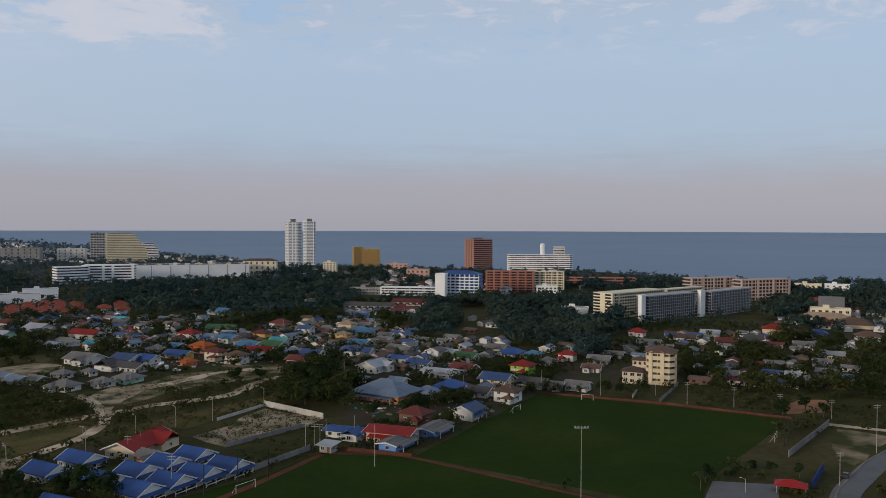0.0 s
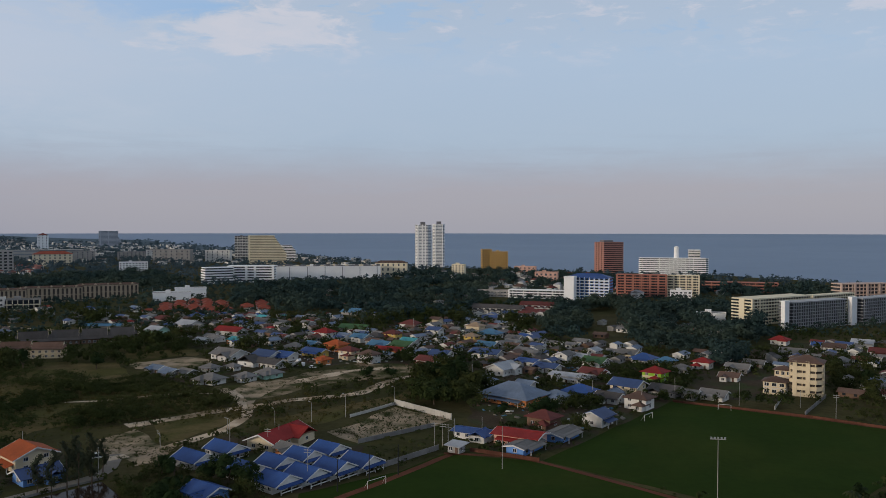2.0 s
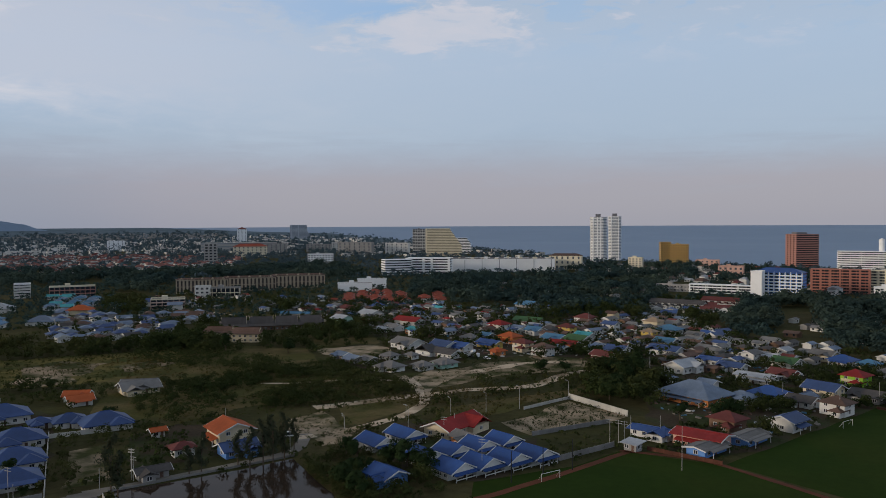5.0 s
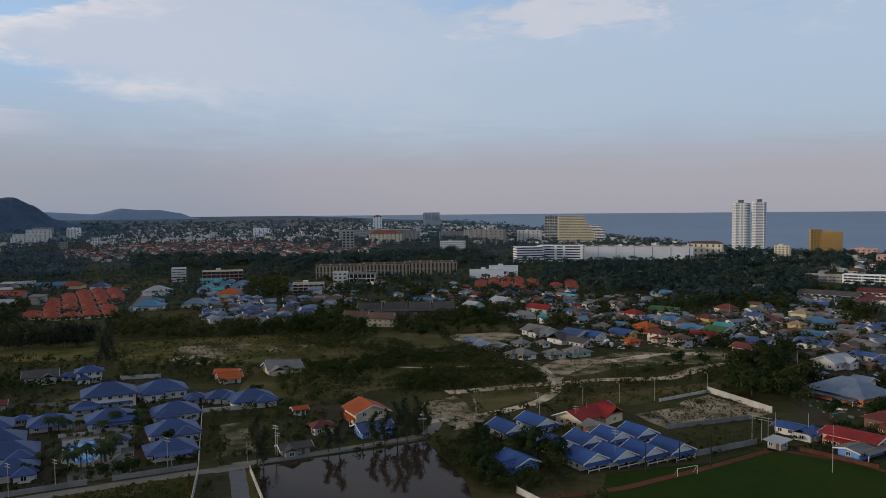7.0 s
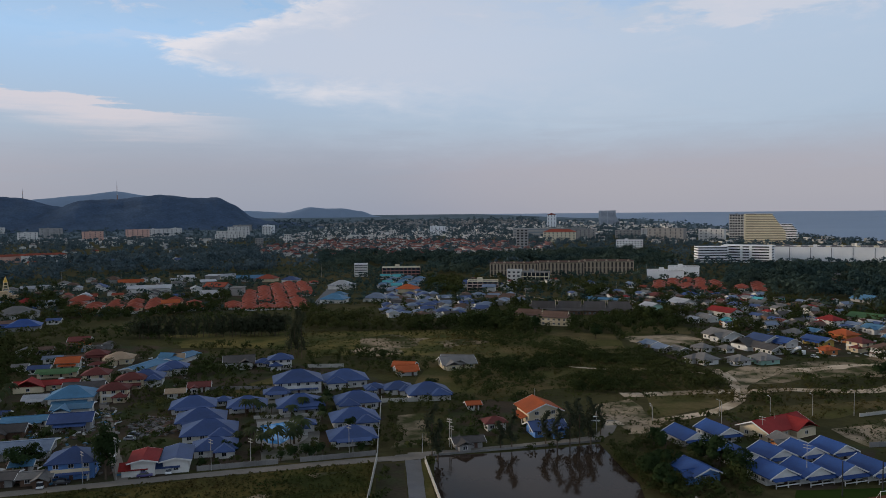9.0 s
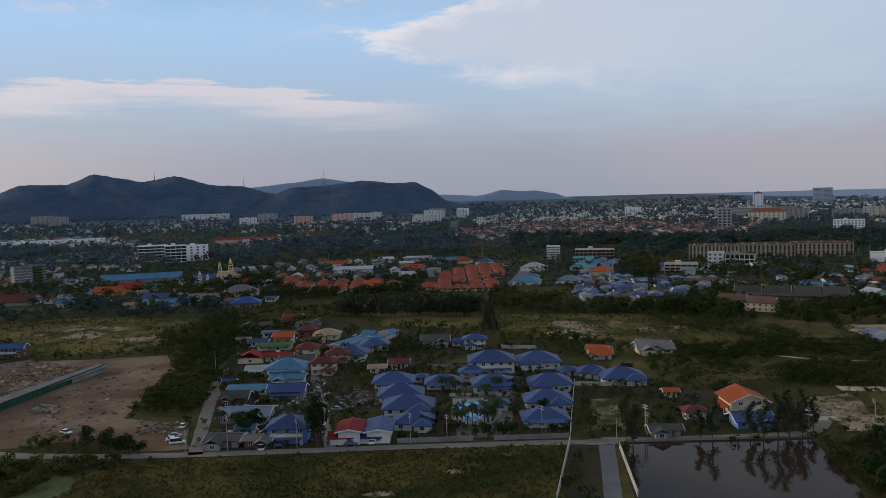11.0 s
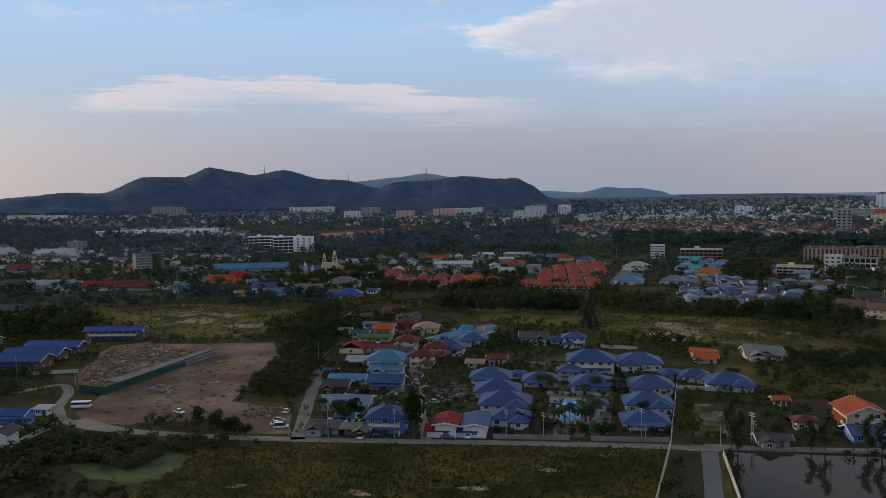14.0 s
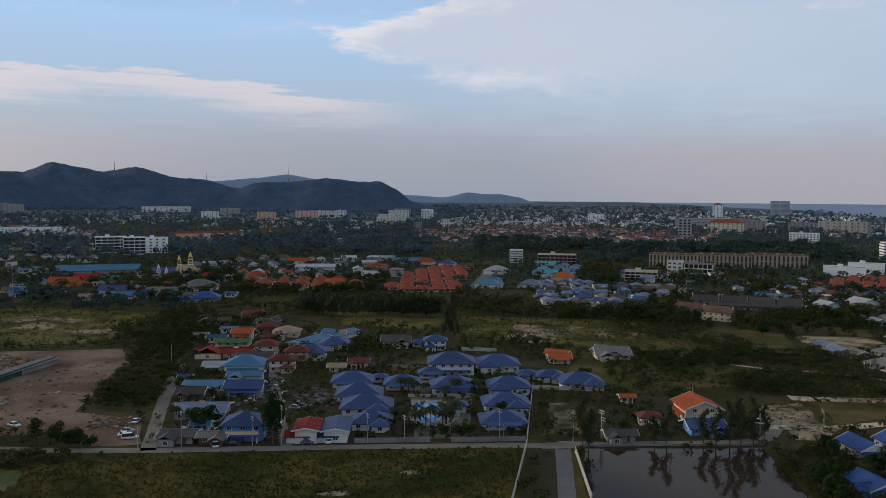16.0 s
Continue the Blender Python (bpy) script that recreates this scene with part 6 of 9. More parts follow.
# Darkened copy of CREAMC: the balconies' shade is in the colour.
CREAMD = mat("cream_with_painted_shade", (0.27, 0.235, 0.175), 0.85, 0.2, 0.2)
STONEC = mat("warm_arcade_render", (0.45, 0.365, 0.265), 0.85, 0.2, 0.15)
# HAZEC and HAZEG are paled so that their colour holds distance haze.
HAZEC = mat("hazed_grey_concrete", (0.42, 0.45, 0.50), 0.9, 0.15, 0.05)
HAZEG = mat("hazed_grey_glazing", (0.25, 0.275, 0.31), 0.6, 0.15, 0.05)
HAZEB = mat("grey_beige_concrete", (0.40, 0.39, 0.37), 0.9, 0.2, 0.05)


def town_row(name, x, y, ang, L, n, rk, label):
    """Joined town houses, each with its own gabled porch, door and windows under one long roof."""
    e = root(name, x, y, ang, label, "terrace")
    PLACED.append((x, y, L / 2))
    part("wall", wall_bm(L, 11, 5.2, "g", 2.6), wallm("w"), e)
    part("roof", roof_bm("g", L, 11, 2.6, 0.9), roofm(rk), e, m=pose(0, 0, 5.2))
    for i in range(n):
        px = (i + .5) * L / n - L / 2
        part("porch", boxes((px - L / n * .36, px + L / n * .36, -8.2, -5.4, 0, 3.0)), wallm("w"), e)
        part("porch_roof", roof_bm("g", 4.4, L / n * .72, 1.3, 0.4), roofm(rk), e, m=pose(px, -6.6, 3.0, 0, 0, 90))
        window(e, px - L / n * .2, -5.5, 4.1, 0)
        window(e, px + L / n * .2, -5.5, 4.1, 0)
        window(e, px, -8.2, 1.6, 0)
    return e


GOLD = mat("gilded_spire", (0.55, 0.36, 0.08), 0.4, 0.2, 0.5, metal=0.5)

banded("tower", -282.4, 1481.4, 8, 31.0, 27.8, 29, 2.85, WHITEC, "white slender apartment tower by the sea", "tower", 0.5, 6.0, 1.3, (-9.5, -1.5, 4.5), 1.1, 8.0, glass=HAZEG)
banded("tower", -263.3, 1545.1, 8, 24.6, 21.4, 29, 2.90, WHITEC, "white apartment tower twinned with another", "tower", 0.45, 5.0, 1.3, (-6.0, 8.0), 0.8, 7.0, glass=HAZEG)
block("hotel", -146.6, 1348.3, 20, 16.3, 12.4, 13, 3.05, 4, OCHRE, "tall", "ochre hotel wing with many balconies", "hotel", slabm=OCHRE)
block("hotel", -123.8, 1349.8, 0, 29.0, 14.1, 13, 2.76, 7, OCHRE, "tall", "ochre hotel block facing the sea", "hotel", slabm=OCHRE)
banded("tower", 60.7, 1335.9, 25, 36.0, 34.0, 16, 3.33, BRICK, "brown-red office tower with dark window bands", "tower", 0.52, 0.0, 0.7, (), 0.5, 0.0)
BRICK_TOWER = [o for o in scene.objects if o.name == "tower.002"][0]
for y0 in (-16.8, -7.0, 3.0, 11.5):
    part("end_wall", boxes((-18.3, -17.6, y0, y0 + 5.2, 0, 53.5)), BRICK, BRICK_TOWER)
part("plant_room", boxes((-13, 3, -8, 8, 54, 57)), GREYC, BRICK_TOWER)
banded("hotel", 160.4, 1300.2, -5, 108.0, 21.8, 9, 3.21, WHITEC, "long white curved hotel with balcony rows", "hotel", 0.56, 5.0, 1.5, (-22.0, 30.0), 0.5, 0.0, piers=18)
block("apartment_block", 17.7, 830.8, -14, 45.5, 20.1, 8, 3.11, 9, wallm("b"), "tall", "white apartment block with blue accents and hip roof", "apartment block", roof="b", slabm=WHITEC)
block("apartment_block", -1.7, 817.0, -14, 10.3, 12.3, 8, 3.23, 3, WHITEC, "plain", "white blind end bay of a blue apartment block", "apartment block")
banded("apartment_block", 77.0, 903.1, -5, 54.7, 13.5, 8, 3.00, SALMON, "salmon apartment block with recessed balconies", "apartment block", 0.42, 0.0, 1.0, (-26.5, -18, -9, 0, 9, 18, 26.5), 1.0, 0.4, piers=13)
banded("apartment_block", 122.2, 908.2, -5, 35.3, 12.1, 8, 2.9, CREAMC, "cream apartment block with recessed balconies", "apartment block", 0.42, 0.0, 1.0, (-17, -10, -3.5, 3.5, 10, 17), 0.8, 0.4, piers=12)
banded("apartment_block", 161.0, 672.0, 40, 75.0, 20.0, 8, 2.5, CREAMC, "long cream and grey apartment slab with a broad end", "apartment block", 0.42, 0.0, 1.0, (-37, -28), 0.7, 7.5, piers=22)
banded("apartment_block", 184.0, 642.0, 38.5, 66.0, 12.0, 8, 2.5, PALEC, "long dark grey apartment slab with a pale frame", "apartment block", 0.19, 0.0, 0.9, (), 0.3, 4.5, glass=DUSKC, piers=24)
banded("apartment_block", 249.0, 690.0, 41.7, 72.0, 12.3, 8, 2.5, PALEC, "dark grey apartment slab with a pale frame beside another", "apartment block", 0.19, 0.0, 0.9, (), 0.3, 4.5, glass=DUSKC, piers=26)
banded("apartment_block", 224.5, 738.5, 40, 62.0, 10.0, 7, 2.5, CREAMC, "cream apartment slab behind others", "apartment block", 0.45, 0.0, 0.9, (-30,), 0.7, 1.0, piers=18)
block("stair_tower", 156.5, 615.0, 38, 5.0, 3.4, 8, 2.65, 1, WHITEC, "plain", "white stair tower of an apartment slab", "stair tower")
block("stair_tower", 218.0, 660.0, 38, 6.0, 3.4, 8, 2.68, 1, WHITEC, "plain", "white stair tower between two apartment slabs", "stair tower")
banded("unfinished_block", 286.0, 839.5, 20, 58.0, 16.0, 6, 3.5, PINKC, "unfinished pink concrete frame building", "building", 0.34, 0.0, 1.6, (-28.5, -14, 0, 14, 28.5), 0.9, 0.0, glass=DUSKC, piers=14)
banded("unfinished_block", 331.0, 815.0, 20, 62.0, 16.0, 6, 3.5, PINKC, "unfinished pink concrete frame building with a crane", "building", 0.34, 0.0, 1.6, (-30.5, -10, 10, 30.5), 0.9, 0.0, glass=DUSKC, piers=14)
banded("hotel", -654.4, 1622.0, 18, 80.0, 16.0, 17, 3.55, CREAMC, "big cream hotel with a stepped slanting end", "hotel", 0.55, 0.0, 1.2, (-38.5,), 1.5, 0.5, step=lambda f: 40.0 - max(f - 6, 0) * 2.5, glass=CREAMD)
block("hotel", -794.2, 1811.4, 18, 36.9, 18.0, 15, 3.81, 6, GREYC, "tall", "grey glass hotel tower behind another", "hotel")
banded("hotel", -659.3, 1754.9, 10, 40.0, 12.0, 10, 3.7, WHITEC, "white stepped hotel wing beside a tower", "hotel", 0.5, 0.0, 0.9, (-12.0,), 0.8, 0.5, step=lambda f: 20.0 - max(f - 6, 0) * 3.0)
block("shopping_mall", -372.8, 1149.9, 20, 166.5, 49.7, 1, 18.72, 4, WHITEC, "plain", "long windowless white mall hall", "mall")
MALL = [o for o in scene.objects if o.name == "shopping_mall"][0]
for i in range(7):
    part("joint", boxes((-78 + 26 * i - .35, -78 + 26 * i + .35, -25.15, -24.9, 0, 18.7)), GREYC, MALL)
for i in range(26):
    px, py, q = -80 + 6.4 * i + rng.uniform(-2, 2), rng.uniform(-20, 18), rng.uniform(1.2, 4)
    part("roof_unit", boxes((px - q, px + q, py - 2, py + 2, 18.8, 19.4 + rng.uniform(.6, 2.4))), GREYC if i % 3 else CREAMC, MALL)
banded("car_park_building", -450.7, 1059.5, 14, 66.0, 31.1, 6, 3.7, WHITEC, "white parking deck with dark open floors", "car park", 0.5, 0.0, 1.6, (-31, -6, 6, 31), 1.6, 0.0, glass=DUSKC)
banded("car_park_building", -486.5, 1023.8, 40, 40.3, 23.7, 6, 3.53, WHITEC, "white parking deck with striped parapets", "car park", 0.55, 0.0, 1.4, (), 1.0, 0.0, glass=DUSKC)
block("shop_house", -284.3, 1218.9, 5, 51.0, 15.1, 3, 7.28, 6, CREAMC, "win", "long brown-roofed shop building", "building", roof="w")
block("apartment_block", -173.9, 1206.7, -5, 20.1, 11.6, 6, 3.32, 4, CREAMC, "win", "small cream apartment block near the beach", "apartment block", slabm=SALMON)
block("terrace_block", -84.8, 869.8, -8, 36.5, 8.9, 2, 3.43, 10, "x", "win", "long grey terrace of shops", "terrace")
banded("terrace_block", -35.4, 860.3, -8, 66.0, 12.7, 3, 2.8, WHITEC, "white terrace of shop houses", "terrace", 0.45, 0.0, 0.8, (-32, -16, 0, 16, 32), 0.5, 0.4, piers=14)
town_row("terrace_block", -65.0, 697.4, -14, 46.0, 8, "x", "row of white town houses with dark roofs")
town_row("terrace_block", -25.8, 730.1, -14, 42.0, 7, "d", "row of white town houses with maroon roofs")
banded("terrace_block", 192.8, 994.6, -8, 101.5, 15.1, 3, 3.6, SALMON, "long low salmon seaside building", "terrace", 0.5, 0.0, 1.0, (-50, -25, 0, 25, 50), 0.8, 0.4, piers=22)
block("building", -77.3, 1320.1, -3, 35.8, 17.5, 3, 4.10, 5, "p", "win", "pink low building near the beach", "building")
block("building", 113.9, 859.1, -5, 22.1, 10.6, 3, 3.30, 5, WHITEC, "win", "small white flat-roofed building among trees", "building")
block("building", -34.6, 1089.2, -3, 31.1, 18.2, 3, 5.20, 5, "p", "win", "pale pink villa block among seaside trees", "building")
block("building", 441.5, 876.8, -25, 24.9, 14.4, 4, 2.83, 4, WHITEC, "win", "white seaside guest house", "building")
block("building", 418.3, 897.9, -25, 28.7, 14.0, 3, 3.44, 5, CREAMC, "win", "cream low seaside house", "building")
block("building", 113.5, 673.5, -10, 23.1, 13.4, 2, 2.90, 5, WHITEC, "plain", "white flat-roofed shed beside dark trees", "building")
block("building", 321.1, 648.3, -25, 30.2, 11.8, 2, 3.96, 6, CREAMC, "win", "cream school-like building with many windows", "building")
block("building", -886.9, 1642.8, 15, 80.9, 32.1, 4, 7.03, 7, "x", "win", "grey flat-roofed block in the town", "building")
block("building", -803.5, 1697.0, 15, 55.5, 27.4, 4, 6.37, 5, "w", "win", "white flat-roofed block in the seaside town", "building")
block("terrace_block", -556.5, 684.0, 36, 53.7, 6.3, 3, 5.04, 14, STONEC, "arch", "cream terrace with arched bays and tall gables", "terrace", slabm=STONEC, roof="w")
block("terrace_block", -528.5, 729.1, 36, 58.0, 6.9, 3, 4.97, 14, STONEC, "arch", "cream terrace with arched bays and brown roof", "terrace", slabm=STONEC, roof="w")
block("terrace_block", -498.1, 780.5, 36, 61.8, 7.3, 3, 4.89, 14, STONEC, "arch", "cream terrace with arched bays and hip roof", "terrace", slabm=STONEC, roof="w")
block("building", -518.1, 637.5, 30, 14.3, 10.8, 3, 3.91, 3, "w", "win", "white three-storey house under construction", "building")
block("unfinished_block", -504.1, 652.9, 30, 31.0, 12.1, 2, 4.72, 7, "x", "grid", "unfinished concrete house frame", "building", slabm=CREAMC)
block("warehouse", -414.5, 764.9, 28, 37.7, 18.4, 1, 8.11, 4, WHITEC, "plain", "white hall with pale roof", "warehouse")
block("warehouse", -414.4, 805.2, 28, 32.9, 16.1, 1, 9.73, 4, WHITEC, "plain", "white flat-roofed hall beside another", "warehouse")
block("building", -734.8, 1227.0, 30, 45.6, 17.9, 5, 3.70, 9, WHITEC, "win", "white office block with rows of windows", "building")
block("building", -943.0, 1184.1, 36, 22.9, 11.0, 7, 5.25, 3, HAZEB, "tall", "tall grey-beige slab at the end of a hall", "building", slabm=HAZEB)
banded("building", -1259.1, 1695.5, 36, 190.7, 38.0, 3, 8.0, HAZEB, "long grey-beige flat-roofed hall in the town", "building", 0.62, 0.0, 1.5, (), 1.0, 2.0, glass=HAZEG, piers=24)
block("building", -1060.6, 1468.2, 34, 74.2, 29.3, 4, 5.82, 8, CREAMC, "win", "reddish-roofed cream school block with windows", "building", roof="a")
block("building", -1077.4, 1594.3, 33, 50.6, 24.9, 5, 4.96, 5, "x", "win", "grey flat-roofed office block in the town", "building")
block("building", -1055.3, 1754.1, 31, 63.6, 25.1, 4, 4.77, 7, "x", "win", "grey-blue office block in the town", "building")
block("building", -994.7, 1818.5, 30, 104.5, 31.1, 4, 5.56, 10, "w", "win", "long white office block in the town", "building")
block("tower", -1882.9, 2553.4, 36, 36.6, 32.2, 9, 5.54, 3, WHITEC, "win", "white tower with a dark red hip cap in the town", "tower", roof="d")
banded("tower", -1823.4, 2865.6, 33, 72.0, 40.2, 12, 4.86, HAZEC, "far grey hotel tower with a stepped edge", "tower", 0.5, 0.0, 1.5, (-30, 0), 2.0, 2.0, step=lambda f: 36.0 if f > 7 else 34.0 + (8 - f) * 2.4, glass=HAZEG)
block("building", -696.5, 578.0, 48, 14.8, 9.8, 5, 2.84, 3, WHITEC, "band", "white slim five-storey house", "building")
block("unfinished_block", -652.9, 600.7, 46, 42.3, 12.5, 3, 3.69, 9, CREAMC, "grid", "unfinished brown concrete frame", "building", slabm=BRICK)
block("unfinished_block", -486.0, 550.9, 40, 28.3, 16.5, 3, 2.77, 6, CREAMC, "grid", "unfinished concrete villa on columns", "building", slabm=PINKC)
block("building", -1714.4, 1733.5, 44, 47.1, 27.8, 6, 4.26, 4, WHITEC, "win", "white apartment tower in the town", "building")
block("building", -1441.3, 917.9, 56, 16.2, 10.8, 5, 3.76, 3, "x", "win", "grey slim apartment tower in the town", "building")
block("building", -1948.4, 1151.4, 58, 79.5, 31.5, 5, 4.59, 7, "w", "win", "white apartment block below the hill", "building")
block("building", -2590.0, 1577.6, 58, 66.9, 26.4, 5, 5.43, 5, "x", "win", "grey apartment block below the hill", "building")
block("building", -2476.8, 1619.4, 54, 42.3, 24.9, 5, 5.38, 3, WHITEC, "win", "white slim flat-roofed block in the town", "building")
block("apartment_block", -1079.7, 215.8, 80, 36.7, 17.9, 5, 4.02, 5, WHITEC, "grid", "white apartment block with dark balconies", "apartment block")
block("apartment_block", -1034.6, 234.5, 80, 25.9, 12.5, 5, 4.20, 4, WHITEC, "grid", "white apartment block with roof terraces", "apartment block")
block("apartment_block", -1050.7, 263.6, 70, 31.5, 18.4, 5, 3.83, 4, WHITEC, "win", "white apartment block end wall", "apartment block")
block("apartment_block", -844.2, 48.3, 100, 15.9, 13.6, 7, 2.69, 3, GREYC, "win", "grey apartment tower with lime-edged decks", "apartment block", sides=1)
block("apartment_block", -854.1, 61.6, 70, 14.6, 12.4, 7, 2.66, 3, GREYC, "band", "grey apartment wing with green balcony edges", "apartment block", slabm=mat("olive_painted_edge", (0.10, 0.16, 0.05), 0.85, 0.2, 0.2))
block("building", -1222.5, -15.3, 88, 23.9, 18.5, 4, 3.61, 4, "x", "win", "pale domed house far off", "building")
block("terrace_block", -1713.3, 131.2, 84, 236.5, 18.9, 2, 4.66, 20, WHITEC, "win", "long white terrace far off", "terrace")
block("terrace_block", -1350.7, 402.0, 75, 63.9, 12.6, 2, 5.03, 10, "p", "plain", "row of pale pink town houses", "terrace", roof="a")
block("terrace_block", -1324.8, 447.5, 74, 64.8, 12.8, 2, 5.51, 10, "w", "plain", "row of white town houses with red roofs", "terrace", roof="a")
block("building", -3267.2, 266.6, 85, 77.7, 38.5, 6, 5.93, 5, "x", "win", "far grey flat-roofed town building below the hills", "building")
block("building", -3211.6, 319.0, 84, 60.3, 29.7, 6, 5.51, 4, "x", "win", "far grey flat-roofed town building below the hills", "building")
block("building", -3228.8, 858.7, 75, 185.1, 92.1, 2, 10.56, 9, "w", "win", "far white flat-roofed town building below the hills", "building")
block("building", -2359.1, 755.8, 72, 51.6, 25.4, 5, 4.95, 4, "w", "win", "far white flat-roofed town building below the hills", "building")
block("building", -2658.7, 922.0, 71, 67.9, 33.5, 6, 5.02, 4, "x", "win", "far grey flat-roofed town building below the hills", "building")
block("building", -2217.4, 878.4, 68, 54.7, 27.0, 5, 5.12, 4, "p", "win", "far pink flat-roofed town building below the hills", "building")
block("building", -2403.9, 1090.6, 66, 69.9, 34.5, 4, 6.13, 5, "p", "win", "far pink flat-roofed town building below the hills", "building")
block("building", -2462.8, 1182.2, 64, 105.9, 52.6, 4, 5.84, 8, "w", "win", "far white flat-roofed town building below the hills", "building")
block("building", -2569.6, 1304.7, 63, 35.8, 17.5, 4, 5.67, 3, "w", "win", "far white flat-roofed town building below the hills", "building")
block("building", -1843.1, 1075.5, 60, 60.0, 29.6, 4, 4.55, 7, "w", "win", "far white flat-roofed town building below the hills", "building")
block("building", -2155.6, 1299.4, 59, 65.4, 32.3, 6, 5.05, 6, "w", "win", "far white flat-roofed town building below the hills", "building")
block("building", -2205.1, 1433.0, 57, 29.0, 14.1, 5, 5.58, 3, "w", "win", "far white flat-roofed town building below the hills", "building")
block("building", -1729.8, 1749.3, 45, 43.2, 21.2, 6, 4.08, 5, "w", "win", "far white flat-roofed town building below the hills", "building")
block("building", -1616.6, 1109.7, 56, 17.3, 8.3, 5, 3.87, 3, "w", "win", "far white flat-roofed town building below the hills", "building")
block("building", -3574.8, -360.2, 96, 59.9, 29.6, 3, 11.26, 4, "w", "win", "far white flat-roofed town building below the hills", "building")
block("building", -3195.1, -202.3, 94, 121.6, 60.4, 2, 8.15, 6, "c", "win", "far cream flat-roofed town building below the hills", "building")
block("building", -3111.9, -114.5, 92, 97.7, 48.4, 2, 8.04, 5, "w", "win", "far white flat-roofed town building below the hills", "building")
block("building", -1648.5, 1377.9, 50, 66.2, 32.7, 2, 4.42, 6, "w", "win", "far white flat-roofed town building below the hills", "building")
block("building", -1691.4, 1522.3, 48, 20.5, 9.9, 4, 4.64, 3, "w", "win", "far white flat-roofed town building below the hills", "building")
FLATS = banded("apartment_house", 105.4, 376.3, -22, 13.6, 10.9, 5, 2.95, wallm("c"), "cream five-storey apartment house with rounded balconies", "apartment house", 0.62, 2.2, 0.8, (-4.4, 1.0), 0.9, 3.2, glass=DUSK, piers=5)
part("roof", roof_bm("h", 13.6, 10.9, 2.3, 0.8), roofm("w"), FLATS, m=pose(0, 0, 15.6))
block("apartment_house", 92.4, 377.8, -22, 9.6, 8.6, 2, 3.0, 3, "c", "win", "cream two-storey annexe with brown hip roof", "apartment house", roof="w", sides=1)
block("apartment_house", 98.5, 387.9, -22, 7.3, 6.6, 3, 3.2, 3, "c", "win", "cream three-storey stair wing", "apartment house", roof="w")


def roof_tower(x, y, r, z0, z1, material, label):
    e = root("water_tower", x, y, 0, label, "water tower", z=z0)
    bm = bmesh.new()
    tube(bm, (0, 0, -6), (0, 0, z1 - z0), r, r, 14)
    part("shaft", bm, material, e)
    bm = bmesh.new()
    tube(bm, (0, 0, z1 - z0 - 0.1), (0, 0, z1 - z0 + 1.2), r * 0.8, r * 0.3, 14)
    part("cap", bm, material, e)


roof_tower(165.3, 1301.8, 4.0, 26.4, 47.2, WHITEC, "white round tank tower on a hotel roof")
block("roof_pavilion", 192.7, 1303.0, -5, 18, 10, 3, 4.2, 4, WHITEC, "band", "white stepped penthouse on a hotel roof", "penthouse", z=29.3)
block("roof_pavilion", -282.1, 1474.3, 8, 9, 9, 1, 4.5, 2, GREYC, "plain", "dark plant room on a tower roof", "plant room", z=83.55)
block("roof_pavilion", -262.6, 1541.4, 8, 9, 9, 1, 4.5, 2, GREYC, "plain", "dark plant room on a tower roof", "plant room", z=85.0)

# ---- estates of like houses, the far town ----
index_placed()


def estate(poly, ang, step_x, step_y, W, D, st, codes, group, detail=False, skip=0.06):
    """Houses in straight rows inside an outline."""
    xs, ys = [p[0] for p in poly], [p[1] for p in poly]
    c, s = math.cos(radians(ang)), math.sin(radians(ang))
    cx, cy = sum(xs) / len(xs), sum(ys) / len(ys)
    for i in range(-40, 41):
        for j in range(-40, 41):
            u, v = i * step_x, j * step_y
            x, y = cx + c * u - s * v + rng.uniform(-.6, .6), cy + s * u + c * v + rng.uniform(-.6, .6)
            if inside(poly, x, y) and clear(x, y, min(W, D) * 0.3) and rng.uniform() > skip:
                code = codes[int(rng.integers(len(codes)))]
                far_house(x, y, ang + (90 if rng.uniform() < 0.25 else 0), W * rng.uniform(.9, 1.1), D * rng.uniform(.9, 1.1), st, *code, group=group)


def infill(poly, n, codes, group, size=(7, 12), turn=(-30, 60), st=(1.0, 1.3)):
    """Village houses between the others."""
    done = []
    for x, y in scatter(poly, n, 3.5):
        if any((x - a) ** 2 + (y - b) ** 2 < 75 for a, b in done):
            continue
        done.append((x, y))
        W = rng.uniform(*size)
        far_house(x, y, turn[int(rng.integers(len(turn)))] + rng.uniform(-6, 6), W, W * rng.uniform(.6, .85), rng.uniform(*st), *codes[int(rng.integers(len(codes)))], group=group)


def hamlet(poly, n, codes, size=(8, 13), turn=58.0, st=(1.0, 1.7)):
    """Single houses scattered over far fields."""
    for x, y in scatter(poly, n, 5.0):
        W = rng.uniform(*size)
        house(x, y, turn + (90 if rng.uniform() < .5 else 0) + rng.uniform(-8, 8), W, W * rng.uniform(.6, .85), rng.uniform(*st), *codes[int(rng.integers(len(codes)))], group="far houses", detail=False)


